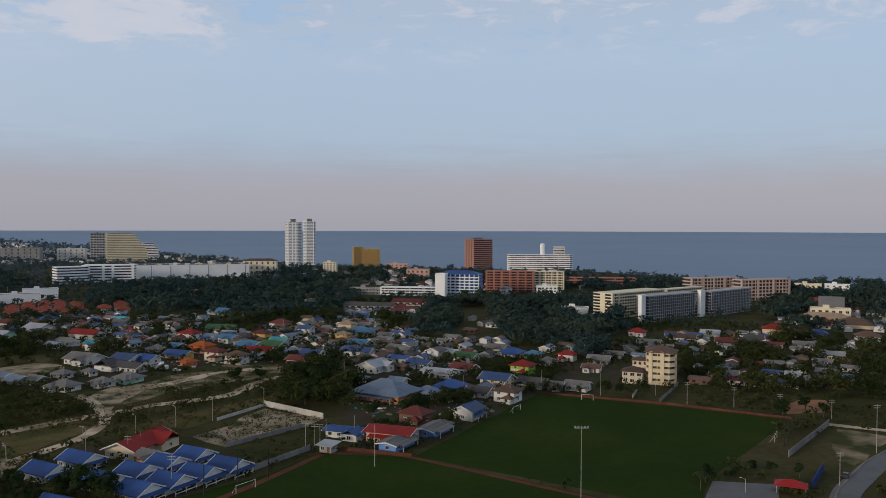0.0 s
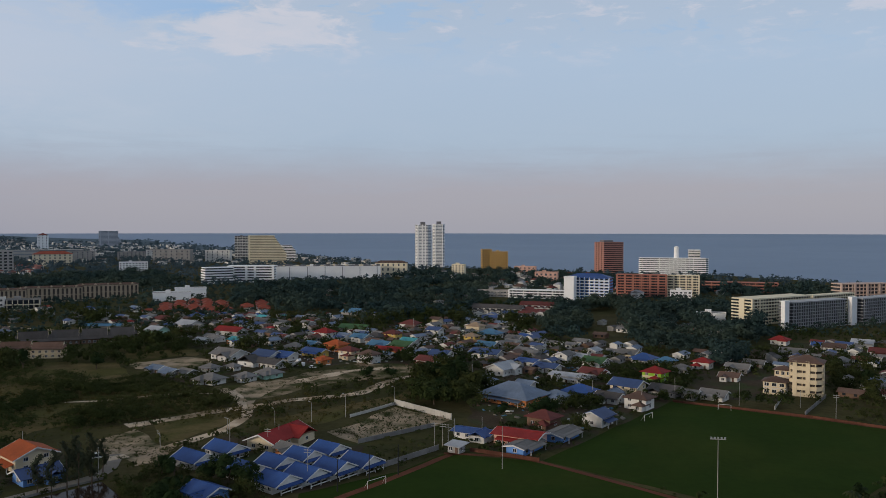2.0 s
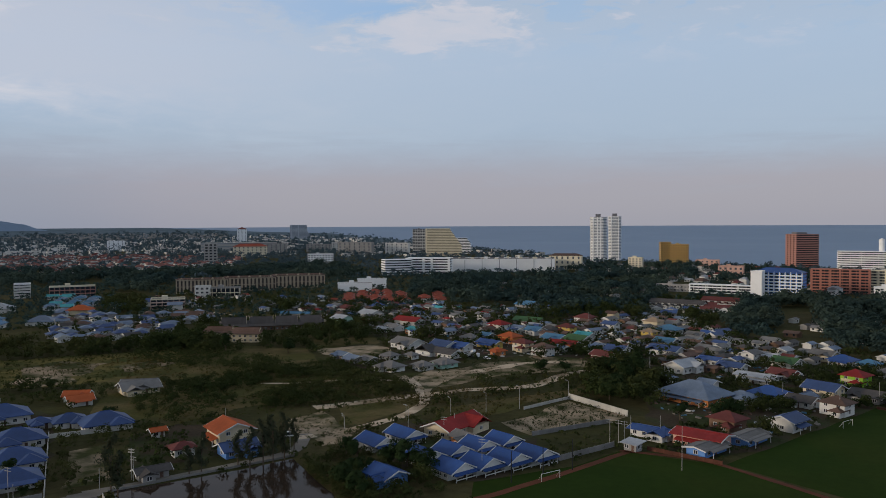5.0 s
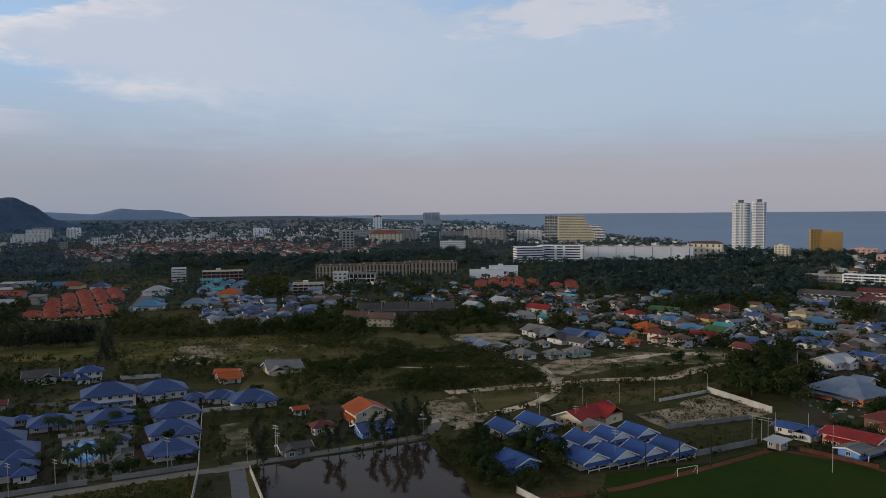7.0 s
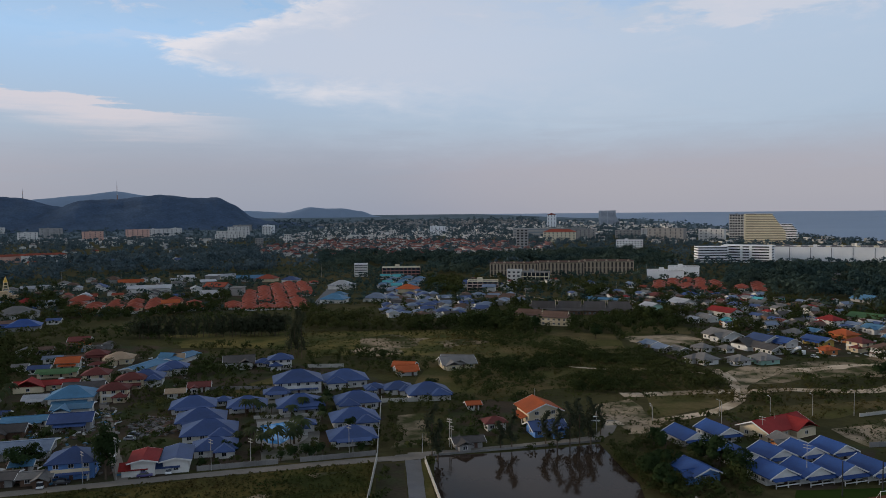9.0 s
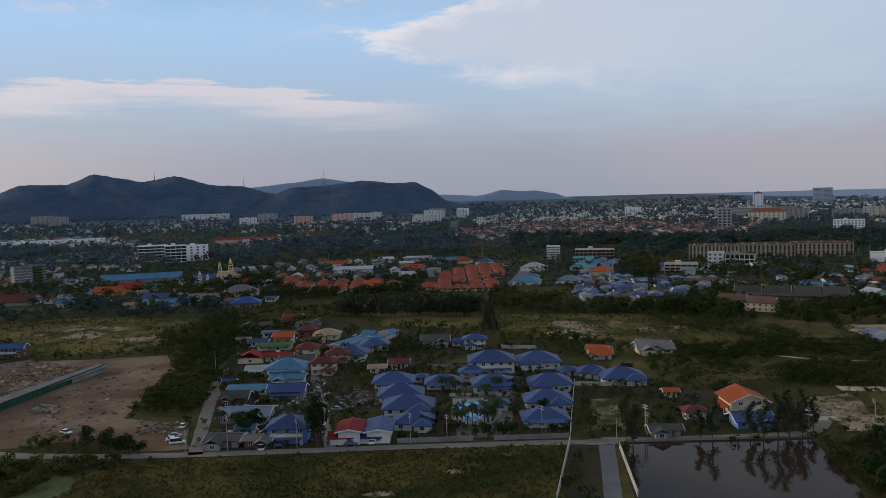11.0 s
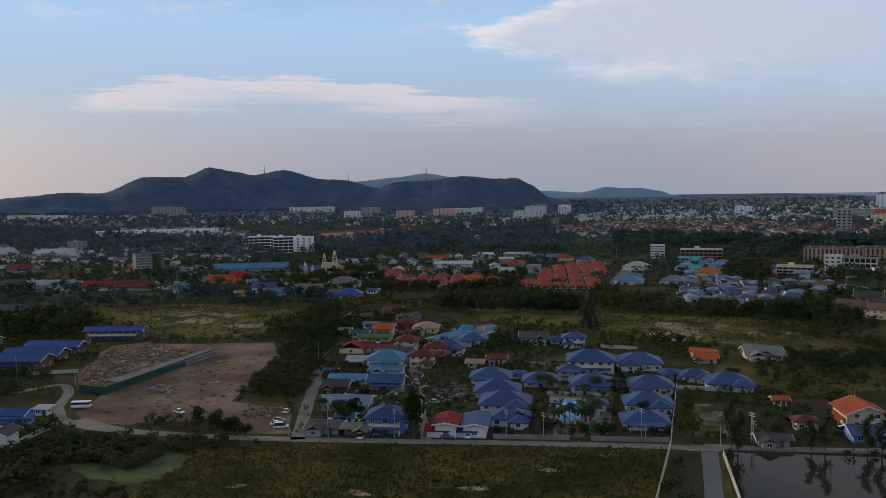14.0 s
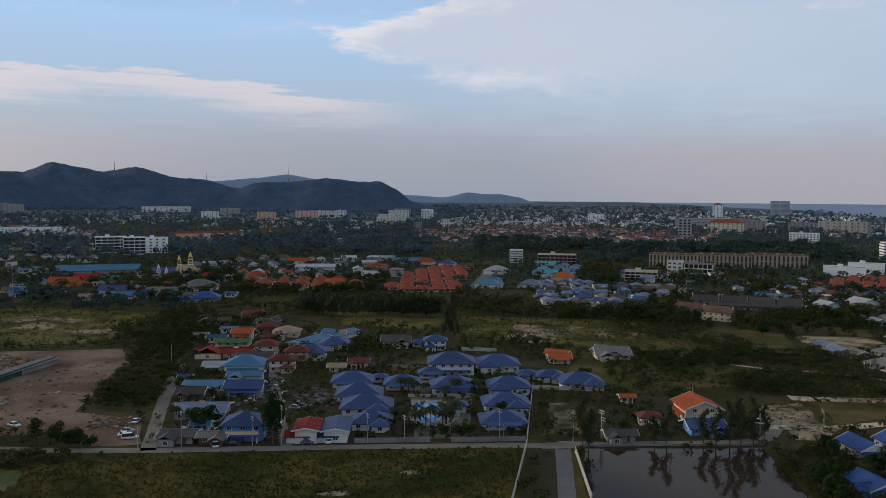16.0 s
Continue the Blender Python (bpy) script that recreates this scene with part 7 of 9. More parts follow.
def town(name, poly, n, roofs, walls, label, size=(7, 13), high=(3, 7), hip=True, turn=58.0):
    """Far houses that nobody could count, joined."""
    xs, ys = [p[0] for p in poly], [p[1] for p in poly]
    vs, fs, mi = [], [], []
    for x, y in scatter(poly, n, 5.0):
        r = math.hypot(x, y)
        k = 1.0 if r < 3000 else max(1 - (r - 3000) / 1900, 0.3)
        W, h = rng.uniform(*size), rng.uniform(*high)
        D = W * rng.uniform(.55, .9)
        W, D, h = W * k, D * k, h * k
        a = radians(turn + (90 if rng.uniform() < .5 else 0) + rng.uniform(-8, 8))
        c, s, z = math.cos(a), math.sin(a), gz(x, y)
        o = len(vs)
        top = h + (min(W, D) * .3 if hip else .3)
        e = 1.08
        pts = [(-W / 2, -D / 2, -1), (W / 2, -D / 2, -1), (W / 2, D / 2, -1), (-W / 2, D / 2, -1), (-W / 2, -D / 2, h), (W / 2, -D / 2, h), (W / 2, D / 2, h), (-W / 2, D / 2, h),
               (-W / 2 * e, -D / 2 * e, h), (W / 2 * e, -D / 2 * e, h), (W / 2 * e, D / 2 * e, h), (-W / 2 * e, D / 2 * e, h), (-W * .22, 0, top), (W * .22, 0, top)]
        vs += [(x + c * u - s * v, y + s * u + c * v, z + t) for u, v, t in pts]
        ml = int(rng.integers(len(roofs)))
        for f in ((0, 1, 5, 4), (1, 2, 6, 5), (2, 3, 7, 6), (3, 0, 4, 7)):
            fs.append(tuple(o + q for q in f))
            mi.append(0)
        for f in ((8, 9, 13, 12), (10, 11, 12, 13), (9, 10, 13), (11, 8, 12)):
            fs.append(tuple(o + q for q in f))
            mi.append(1 + ml)
    me = bpy.data.meshes.new(name)
    me.from_pydata(vs, [], fs)
    me.update()
    for q in (wallm(walls), *[roofm(q) for q in roofs]):
        me.materials.append(q)
    me.polygons.foreach_set("material_index", mi)
    tagged(place(name, me, None), label, "houses", kind="stuff")


estate([(-537, 309), (-634, 387), (-717, 498), (-669, 491), (-501, 360)], 58, 13, 13, 10.6, 9.6, 0.7, ['haw'], "terracotta-roofed estate", False)
estate([(-594, 217), (-666, 248), (-626, 331), (-549, 293)], 62, 15, 16, 12, 10, 1.1, ['haw', 'haw', 'hac'], "orange-roofed houses", False)
estate([(-444, 513), (-423, 533), (-385, 478), (-397, 459)], 32, 12, 13, 9, 8, 1.2, ['hkw', 'gwx', 'gkx'], "grey-blue roofed estate", False)
estate([(-577, 497), (-671, 593), (-593, 581), (-531, 520)], 40, 14, 16, 10, 8, 1.3, ['hlw', 'hkw', 'gtw'], "grey-blue roofed estate", False)
estate([(-374, 644), (-398, 733), (-375, 782), (-323, 713), (-304, 634), (-338, 645)], 28, 13, 12, 11, 9, 0.7, ['haw', 'hac'], "orange-roofed houses", False)
estate([(-311, 700), (-300, 759), (-269, 696), (-276, 659)], 25, 15, 17, 11, 10, 1.4, ['haw'], "orange-roofed houses", False)
estate([(-86, 673), (-26, 735), (-24, 665), (-75, 619)], 0, 13, 18, 11, 9, 1.3, ['gxw', 'gdw', 'gnx'], "town houses in rows", False)
index_placed()
infill([(-152, 548), (-88, 597), (-26, 566), (-7, 435), (-13, 401), (-70, 434), (-113, 443)], 75, ['gxx', 'gyw', 'gwx', 'gkw', 'hxd', 'gdw', 'gnw', 'gyx', 'gwd', 'gyw'], "village houses", (6, 9.5), st=(0.9, 1.25))
index_placed()
infill([(-115, 654), (-36, 599), (-9, 523), (36, 511), (56, 436), (30, 436), (-26, 435), (-69, 522)], 75, ['gxx', 'gyw', 'gwx', 'gkw', 'hxd', 'gdw', 'gnw', 'gyx', 'gwd', 'gyw'], "village houses", (6, 9.5), st=(0.9, 1.25))
index_placed()
infill([(-249, 519), (-161, 579), (-141, 508), (-165, 472), (-221, 461)], 36, ['gxx', 'gyw', 'gwx', 'gkw', 'hxd', 'gdw', 'gnw', 'gyx', 'gwd', 'gyw'], "village houses", (6, 9.5), st=(0.9, 1.25))
index_placed()
infill([(-336, 592), (-214, 651), (-157, 596), (-249, 519), (-280, 493)], 44, ['gxx', 'gyw', 'gwx', 'gkw', 'hxd', 'gdw', 'gnw', 'gyx', 'gwd', 'gyw', 'hrw', 'hbw', 'gtw'], "village houses", (6, 9.5), st=(0.9, 1.25))
index_placed()
infill([(120, 526), (187, 555), (300, 529), (272, 480), (167, 447), (147, 478), (106, 437)], 50, ['gxx', 'gyw', 'gwx', 'gkw', 'hxd', 'gdw', 'gnw', 'gyx', 'gwd', 'gyw'], "village houses", (6, 9.5), st=(0.9, 1.25))
index_placed()
infill([(250, 623), (365, 644), (316, 558), (248, 556)], 18, ['gxx', 'gyw', 'gwx', 'gkw', 'hxd', 'gdw', 'gnw', 'gyx', 'gwd', 'gyw', 'haw'], "village houses", (6, 9.5), st=(0.9, 1.25))
index_placed()
infill([(-835, -95), (-743, 68), (-612, 89), (-656, 43), (-731, -84)], 22, ['gxx', 'gyw', 'gwx', 'gkw', 'hxd', 'gdw', 'gnw', 'gyx', 'gwd', 'gyw'], "far houses", (6, 9.5), st=(0.9, 1.25))
index_placed()
infill([(-901, 78), (-780, 278), (-557, 198), (-580, 109), (-683, 81)], 60, ['gxx', 'gyw', 'gwx', 'gkw', 'hxd', 'gdw', 'gnw', 'gyx', 'gwd', 'gyw', 'hbw', 'haw', 'glw'], "far houses", (6, 9.5), st=(0.9, 1.25))
index_placed()
infill([(-607, 595), (-482, 685), (-398, 697), (-331, 580), (-388, 551), (-456, 558), (-519, 515)], 30, ['gxx', 'gyw', 'gwx', 'gkw', 'hxd', 'gdw', 'gnw', 'gyx', 'gwd', 'gyw', 'hbw', 'haw'], "far houses", (6, 9.5), st=(0.9, 1.25))
index_placed()
infill([(-1031, -116), (-955, 64), (-746, 64), (-865, -98)], 20, ['gxx', 'gyw', 'gwx', 'gkw', 'hxd', 'gdw', 'gnw', 'gyx', 'gwd', 'gyw'], "far houses", (6, 9.5), st=(0.9, 1.25))
index_placed()
infill([(-19, 599), (40, 726), (114, 728), (127, 554), (81, 436), (29, 524)], 30, ['gxx', 'gyw', 'gwx', 'gkw', 'hxd', 'gdw', 'gnw', 'gyx', 'gwd', 'gyw', 'haw'], "village houses", (6, 9.5), st=(0.9, 1.25))
index_placed()
infill([(147, 478), (272, 480), (206, 362), (121, 367)], 60, ['gxx', 'gyw', 'gwx', 'gkw', 'hxd', 'gdw', 'gnw', 'gyx', 'gwd', 'gyw'], "village houses", (6, 9.5), st=(0.9, 1.25))
index_placed()
infill([(-330, 908), (-133, 1003), (-90, 676), (-166, 633)], 26, ['gxx', 'gyw', 'gwx', 'gkw', 'hxd', 'gdw', 'gnw', 'gyx', 'gwd', 'gyw'], "village houses", (6, 9.5), st=(0.9, 1.25))
index_placed()
infill([(-336, 1315), (15, 1298), (158, 1013), (286, 953), (138, 884), (-106, 1024)], 30, ['gxx', 'gyw', 'gwx', 'gkw', 'hxd', 'gdw', 'gnw', 'gyx', 'gwd', 'gyw', 'gsw', 'gsw'], "far houses", (6, 9.5), st=(0.9, 1.25))
index_placed()
infill([(-468, 136), (-436, 187), (-366, 160), (-376, 115)], 14, ['gxx', 'gyw', 'gwx', 'gkw', 'hxd', 'gdw', 'gnw', 'gyx', 'gwd', 'gyw', 'hdw'], "houses along the lane", (6, 9.5), st=(0.9, 1.25))
index_placed()
infill([(-395, 562), (-301, 663), (-214, 630), (-170, 535), (-205, 470), (-274, 480)], 55, ['gxx', 'gyw', 'gwx', 'gkw', 'hxd', 'gdw', 'gnw', 'gyx', 'gwd', 'gyw', 'hrw', 'hbw'], "village houses", (6, 9.5), st=(0.9, 1.25))
index_placed()
infill([(-416, 367), (-557, 496), (-464, 479), (-444, 513), (-398, 470), (-371, 416), (-385, 371)], 170, ['hkw', 'hkx', 'hnx', 'gkw', 'gxw', 'hkx', 'hwx', 'gnw', 'hnx', 'gkx'], "grey-blue roofed houses", (8, 11), st=(1, 1.5))
index_placed()
town("far_town", [(-1360, 851), (-1577, 1164), (-1375, 1377), (-1082, 1312), (-877, 1064), (-897, 854), (-1091, 726)], 430, "fffd", "w", "far quarter of terracotta-roofed houses", (9, 15), (4, 7), True)
index_placed()
town("far_town", [(-918, 1021), (-1224, 1401), (-981, 1339), (-830, 1099)], 70, "ff", "w", "terracotta-roofed houses by a wood", (10, 15), (4, 6), True)
index_placed()
town("far_town", [(-1753, 1150), (-2694, 2017), (-2223, 2695), (-2084, 2732), (-1236, 1620), (-1424, 1426), (-1522, 1123)], 760, "syfx", "w", "distant town of white and grey houses", (8, 16), (3, 9), False)
index_placed()
town("far_town", [(-2834, 1945), (-2985, 2665), (-2402, 3147), (-2084, 2732), (-2594, 2169)], 520, "ssy", "x", "hazy distant town of pale houses", (12, 26), (5, 13), False)
index_placed()
town("far_town", [(-2117, 2287), (-2228, 3133), (-1528, 2973), (-937, 1883), (-1001, 1638), (-1080, 1410), (-1345, 1452)], 300, "ysf", "w", "town quarter of flat white houses", (10, 24), (4, 11), False)
index_placed()
town("far_town", [(-839, 1482), (-1465, 2591), (-1215, 2615), (-751, 2106), (-423, 1705), (-385, 1506), (-675, 1689), (-693, 1490)], 130, "ysfx", "w", "town quarter near the beach", (9, 18), (4, 9), False)
index_placed()
town("far_town", [(-335, 1350), (-167, 1259), (15, 1298), (166, 1065), (303, 1009), (138, 884), (73, 867), (-104, 1004)], 110, "ysawd", "w", "seaside houses among trees", (8, 14), (3, 8), True)
index_placed()
town("far_town", [(-3490, -383), (-3336, 232), (-2623, 816), (-1902, 1117), (-1545, 907), (-1763, 632), (-2440, 169), (-3017, -332)], 300, "yyfs", "w", "scattered houses below the hills", (10, 20), (4, 9), False)
index_placed()
town("far_town", [(-1109, -125), (-1447, -162), (-1291, 6), (-1407, 258), (-915, 167), (-901, 48)], 110, "yyxw", "w", "scattered houses among far trees", (8, 14), (3, 5), True)
index_placed()
town("far_town", [(-2014, 62), (-2030, 275), (-1614, 308), (-1407, 258), (-1690, 116)], 80, "fysy", "w", "far rows of low houses", (10, 18), (3, 6), True)
index_placed()
hamlet([(-821, 228), (-911, 325), (-815, 432), (-685, 395), (-635, 336), (-691, 246)], 34, ["hyw", "gxw", "gsw", "hwx", "gnw", "gac"])
index_placed()
hamlet([(-1263, 392), (-1618, 580), (-1564, 831), (-1180, 738), (-1013, 537)], 36, ["hyw", "gxw", "gsw", "hwx", "gnw", "gac"])
index_placed()
town("far_town", [(353, 821), (507, 895), (377, 665), (305, 663)], 24, "yadx", "w", "seaside houses among trees", (8, 14), (3, 6), True)

join_far_houses()

# ---- woods, thickets, single trees ----
index_placed()
AVOID += [FAR_PITCH, NEAR_PITCH, LOT, POND, MEADOW_FRONT, ALGAE_POND]

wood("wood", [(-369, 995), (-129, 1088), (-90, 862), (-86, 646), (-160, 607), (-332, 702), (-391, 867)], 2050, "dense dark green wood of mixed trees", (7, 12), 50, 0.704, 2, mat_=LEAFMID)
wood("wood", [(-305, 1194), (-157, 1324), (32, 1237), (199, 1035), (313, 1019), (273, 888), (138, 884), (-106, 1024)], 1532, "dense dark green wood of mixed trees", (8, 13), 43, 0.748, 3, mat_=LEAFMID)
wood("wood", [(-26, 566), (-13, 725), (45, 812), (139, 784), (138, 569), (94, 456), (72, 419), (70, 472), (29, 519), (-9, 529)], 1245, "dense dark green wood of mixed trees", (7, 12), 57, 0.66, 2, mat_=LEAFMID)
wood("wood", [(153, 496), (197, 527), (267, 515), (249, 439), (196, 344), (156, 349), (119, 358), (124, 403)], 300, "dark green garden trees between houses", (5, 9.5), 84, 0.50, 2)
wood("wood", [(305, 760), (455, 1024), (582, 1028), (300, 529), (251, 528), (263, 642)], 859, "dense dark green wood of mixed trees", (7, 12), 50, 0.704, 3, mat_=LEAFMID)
wood("wood", [(-74, 346), (-74, 385), (-67, 417), (-41, 372), (-32, 310), (-50, 310), (-66, 333)], 105, "clump of dark garden trees", (7, 11), 93, 0.484, 2)
wood("wood", [(-267, 471), (-243, 506), (-189, 490), (-189, 432), (-232, 432)], 86, "dark garden trees between houses", (6, 9), 64, 0.616, 2)
wood("wood", [(-200, 652), (-46, 751), (-24, 523), (-97, 597), (-152, 579)], 237, "dark trees between houses", (6, 10), 57, 0.616, 3)
wood("wood", [(-120, 433), (-88, 463), (-67, 417), (-103, 392)], 40, "trees behind village houses", (5, 8), 72, 0.572, 2)
wood("wood", [(-51, 434), (40, 476), (63, 402), (46, 360), (23, 331), (4, 310), (-10, 325), (-48, 359)], 322, "garden trees between village houses", (2.2, 5), 64, 0.616, 1)
wood("wood", [(-20, 338), (9, 359), (4, 306), (-10, 304)], 27, "garden trees beside a big roof", (4, 6.5), 86, 0.484, 1.5)
wood("wood", [(-9, 252), (17, 297), (44, 350), (43, 355), (16, 303), (-11, 256)], 58, "low dark hedge along a pitch", (1.0, 2.4), 43, 0.528, 0.3, flat=1.3)
wood("wood", [(46, 360), (91, 360), (89, 342), (47, 350)], 16, "hedge of trees along a pitch", (4, 7), 86, 0.484, 1)
wood("wood", [(110, 348), (141, 343), (137, 322), (107, 332)], 16, "rough shrubs behind a fence", (2, 5), 79, 0.484, 1)
wood("wood", [(-249, 519), (-152, 579), (-73, 550), (-7, 435), (-49, 417), (-111, 433), (-160, 415)], 140, "small garden trees between village houses", (3, 6), 64, 0.528, 1)
wood("wood", [(-94, 581), (-9, 523), (58, 455), (46, 360), (-6, 347), (-49, 417)], 104, "small garden trees between village houses", (3, 6), 64, 0.528, 1)
wood("wood", [(96, 500), (334, 589), (249, 439), (132, 437), (72, 360)], 146, "garden trees between houses", (4, 8), 64, 0.528, 1)
wood("wood", [(-367, 648), (-172, 652), (-144, 549), (-280, 493)], 160, "garden trees between houses", (4, 8), 57, 0.616, 1)
wood("wood", [(-865, -98), (-861, 80), (-886, 316), (-557, 198), (-618, 81), (-731, -84)], 426, "garden trees between far houses", (4, 8), 50, 0.66, 1.5)
wood("wood", [(-395, 562), (-301, 663), (-202, 636), (-165, 521), (-200, 459), (-267, 468)], 173, "garden trees between houses", (4, 8), 57, 0.616, 1.5)
wood("wood", [(-445, 390), (-580, 524), (-474, 548), (-388, 476), (-387, 373)], 67, "garden trees in an estate", (3, 5), 57, 0.616, 1)
wood("wood", [(-440, 13), (-504, 147), (-403, 98), (-410, 64)], 55, "bushes beside a dry field", (2, 5), 57, 0.616, 1.5, flat=1.3)
wood("wood", [(-307, 153), (-286, 190), (-248, 213), (-184, 157), (-209, 111)], 253, "garden shrubs between villas", (1.2, 3.0), 54, 0.836, 0)
wood("wood", [(-617, 604), (-411, 719), (-327, 572), (-440, 539), (-509, 505)], 263, "trees between far houses", (4, 8), 50, 0.66, 1.5)
wood("wood", [(-329, 339), (-349, 403), (-309, 401), (-227, 343), (-195, 386), (-152, 334), (-185, 323), (-212, 325), (-259, 316)], 448, "thicket of green shrubs", (2.5, 5.5), 57, 0.528, 1.2, flat=1.5)
wood("wood", [(-207, 303), (-151, 327), (-138, 318), (-153, 292), (-175, 272), (-197, 262)], 141, "thicket of low green shrubs", (2.5, 4.5), 64, 0.572, 1.5, flat=1.6)
wood("wood", [(-269, 285), (-244, 307), (-204, 298), (-201, 260), (-202, 226), (-232, 242)], 122, "rough shrubs and young trees", (3, 5), 64, 0.572, 1.5, flat=1.3)
wood("wood", [(-491, 349), (-408, 348), (-338, 391), (-307, 375), (-365, 315), (-411, 295)], 225, "belt of dark trees behind a meadow", (5, 9), 64, 0.616, 2)
wood("wood", [(-1130, 833), (-847, 954), (-712, 1187), (-515, 1037), (-515, 887), (-725, 839), (-584, 621), (-758, 732), (-828, 700), (-783, 588)], 2500, "dense dark green wood of mixed trees", (8, 12), 43, 0.748, 3, mat_=LEAFMID)
wood("wood", [(-623, 602), (-550, 602), (-470, 499), (-531, 520)], 107, "dense dark green wood of mixed trees", (6, 9), 57, 0.66, 3)
wood("wood", [(-371, 429), (-385, 478), (-342, 444), (-287, 362), (-319, 369)], 89, "dense dark green wood of mixed trees", (6, 10), 64, 0.616, 2)
wood("wood", [(-324, 454), (-257, 507), (-197, 411), (-239, 412), (-264, 375)], 121, "trees behind a hall", (5, 9), 64, 0.616, 2)
wood("wood", [(-140, 211), (-118, 216), (-94, 223), (-86, 209), (-91, 186), (-101, 185), (-124, 206)], 51, "dense shrubs on a pond bank", (2.5, 6), 86, 0.44, 1)
wood("wood", [(-137, 240), (-134, 251), (-96, 229), (-100, 220), (-116, 217)], 17, "garden shrubs beside bungalows", (2, 4), 86, 0.44, 1)
wood("wood", [(-341, 95), (-283, 70), (-289, 46), (-372, 79), (-417, 108), (-415, 127)], 413, "dense dark green thicket beside a cleared lot", (2.2, 3.95), 57, 0.748, 1, flat=1.2)
wood("wood", [(-426, 67), (-480, 118), (-499, 177), (-447, 169), (-410, 119), (-388, 94)], 163, "belt of dark trees", (5, 8), 64, 0.616, 2)
wood("wood", [(-382, -46), (-376, -21), (-343, -12), (-311, -13), (-306, -31), (-316, -39)], 75, "thicket of dark shrubs by a lane", (3, 6), 79, 0.528, 1.5, flat=1.3)
wood("wood", [(-601, -70), (-556, 0), (-464, -2), (-478, -56)], 132, "dark trees behind huts", (5, 9), 64, 0.616, 2.5)
wood("wood", [(-755, -86), (-631, 92), (-550, 152), (-500, 153), (-549, 79), (-583, -7), (-613, -71)], 362, "dense dark green wood of mixed trees", (5, 9), 57, 0.66, 2.5, mat_=LEAFMID)
wood("wood", [(-260, -33), (-269, -10), (-240, 41), (-221, 21), (-232, 20), (-230, 8), (-245, -10), (-239, -14), (-222, -21), (-222, -29)], 248, "rank brush and reeds round a pond", (1.5, 3.95), 61, 0.88, 0.8, flat=1.5)
wood("wood", [(-251, -32), (-230, -11), (-204, 15), (-189, 25), (-216, -28)], 111, "dry brown reeds and brush", (0.9, 2.3), 50, 0.968, 0.8, mat_=DRYBRUSH, flat=1.5)
wood("wood", [(-225, 17), (-239, 41), (-234, 49), (-215, 20), (-208, 15)], 37, "dark brush along a meadow edge", (1.5, 3.2), 57, 0.88, 0.8, flat=1.4)
wood("wood", [(-136, 209), (-135, 231), (-118, 226), (-107, 217), (-92, 207), (-94, 187), (-101, 181), (-117, 194)], 73, "dense bushes on a pond bank", (2, 5), 86, 0.44, 1, flat=1.2)
wood("wood", [(-280, 9), (-272, 34), (-246, 48), (-261, 15)], 26, "brush along a lane", (1.5, 3.5), 64, 0.528, 1, flat=1.3)
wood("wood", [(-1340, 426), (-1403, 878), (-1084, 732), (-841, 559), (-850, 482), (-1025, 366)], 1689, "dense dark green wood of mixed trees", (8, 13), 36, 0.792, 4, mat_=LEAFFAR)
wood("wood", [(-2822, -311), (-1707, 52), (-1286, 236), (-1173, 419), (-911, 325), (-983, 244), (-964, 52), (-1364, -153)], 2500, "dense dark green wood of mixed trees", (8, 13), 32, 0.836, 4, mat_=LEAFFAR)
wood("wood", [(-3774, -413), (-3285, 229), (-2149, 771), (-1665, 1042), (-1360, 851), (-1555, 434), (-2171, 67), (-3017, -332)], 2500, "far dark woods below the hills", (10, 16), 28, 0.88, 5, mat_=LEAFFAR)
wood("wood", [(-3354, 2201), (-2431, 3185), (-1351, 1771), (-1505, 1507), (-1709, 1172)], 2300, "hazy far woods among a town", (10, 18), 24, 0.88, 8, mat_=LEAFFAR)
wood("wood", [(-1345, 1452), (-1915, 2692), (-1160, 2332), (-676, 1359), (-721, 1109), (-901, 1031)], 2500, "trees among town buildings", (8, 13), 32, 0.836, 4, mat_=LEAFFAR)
wood("wood", [(-682, 243), (-611, 358), (-528, 309), (-547, 240), (-583, 207)], 165, "trees round orange-roofed houses", (5, 9), 57, 0.66, 2)
wood("wood", [(-740, 150), (-715, 266), (-522, 194), (-517, 151), (-609, 123)], 199, "trees between far houses", (5, 9), 57, 0.66, 2)
wood("wood", [(-335, 183), (-356, 208), (-336, 209), (-304, 177), (-304, 160)], 37, "lush garden shrubs", (2.5, 5), 93, 0.44, 1)
wood("wood", [(-321, 129), (-309, 151), (-262, 133), (-271, 116), (-282, 114)], 69, "lush garden trees between houses", (2, 5), 79, 0.44, 1)
wood("wood", [(-331, 90), (-342, 118), (-345, 139), (-274, 94), (-283, 77)], 92, "garden trees between houses", (1.5, 3.9), 57, 0.748, 0.5)
wood("wood", [(-464, 142), (-434, 190), (-365, 192), (-345, 195), (-306, 156), (-329, 116), (-376, 115)], 90, "garden trees between houses", (3, 6.5), 86, 0.484, 1)
wood("wood", [(-227, 196), (-223, 202), (-181, 167), (-184, 159)], 16, "shrubs along a wall", (2, 4.5), 86, 0.44, 1)
wood("wood", [(-219, 209), (-202, 224), (-179, 201), (-173, 181), (-182, 177)], 25, "rough shrubs beside a plot", (2, 4.5), 79, 0.484, 1)
wood("wood", [(-337, 237), (-302, 266), (-252, 272), (-252, 228), (-271, 239), (-304, 220)], 63, "belt of shrubs behind villas", (3, 6), 72, 0.528, 1.5)
wood("wood", [(-244, 263), (-248, 327), (-199, 262), (-206, 233)], 42, "rough shrubs in grass", (2, 4.5), 64, 0.528, 1.5, flat=1.3)
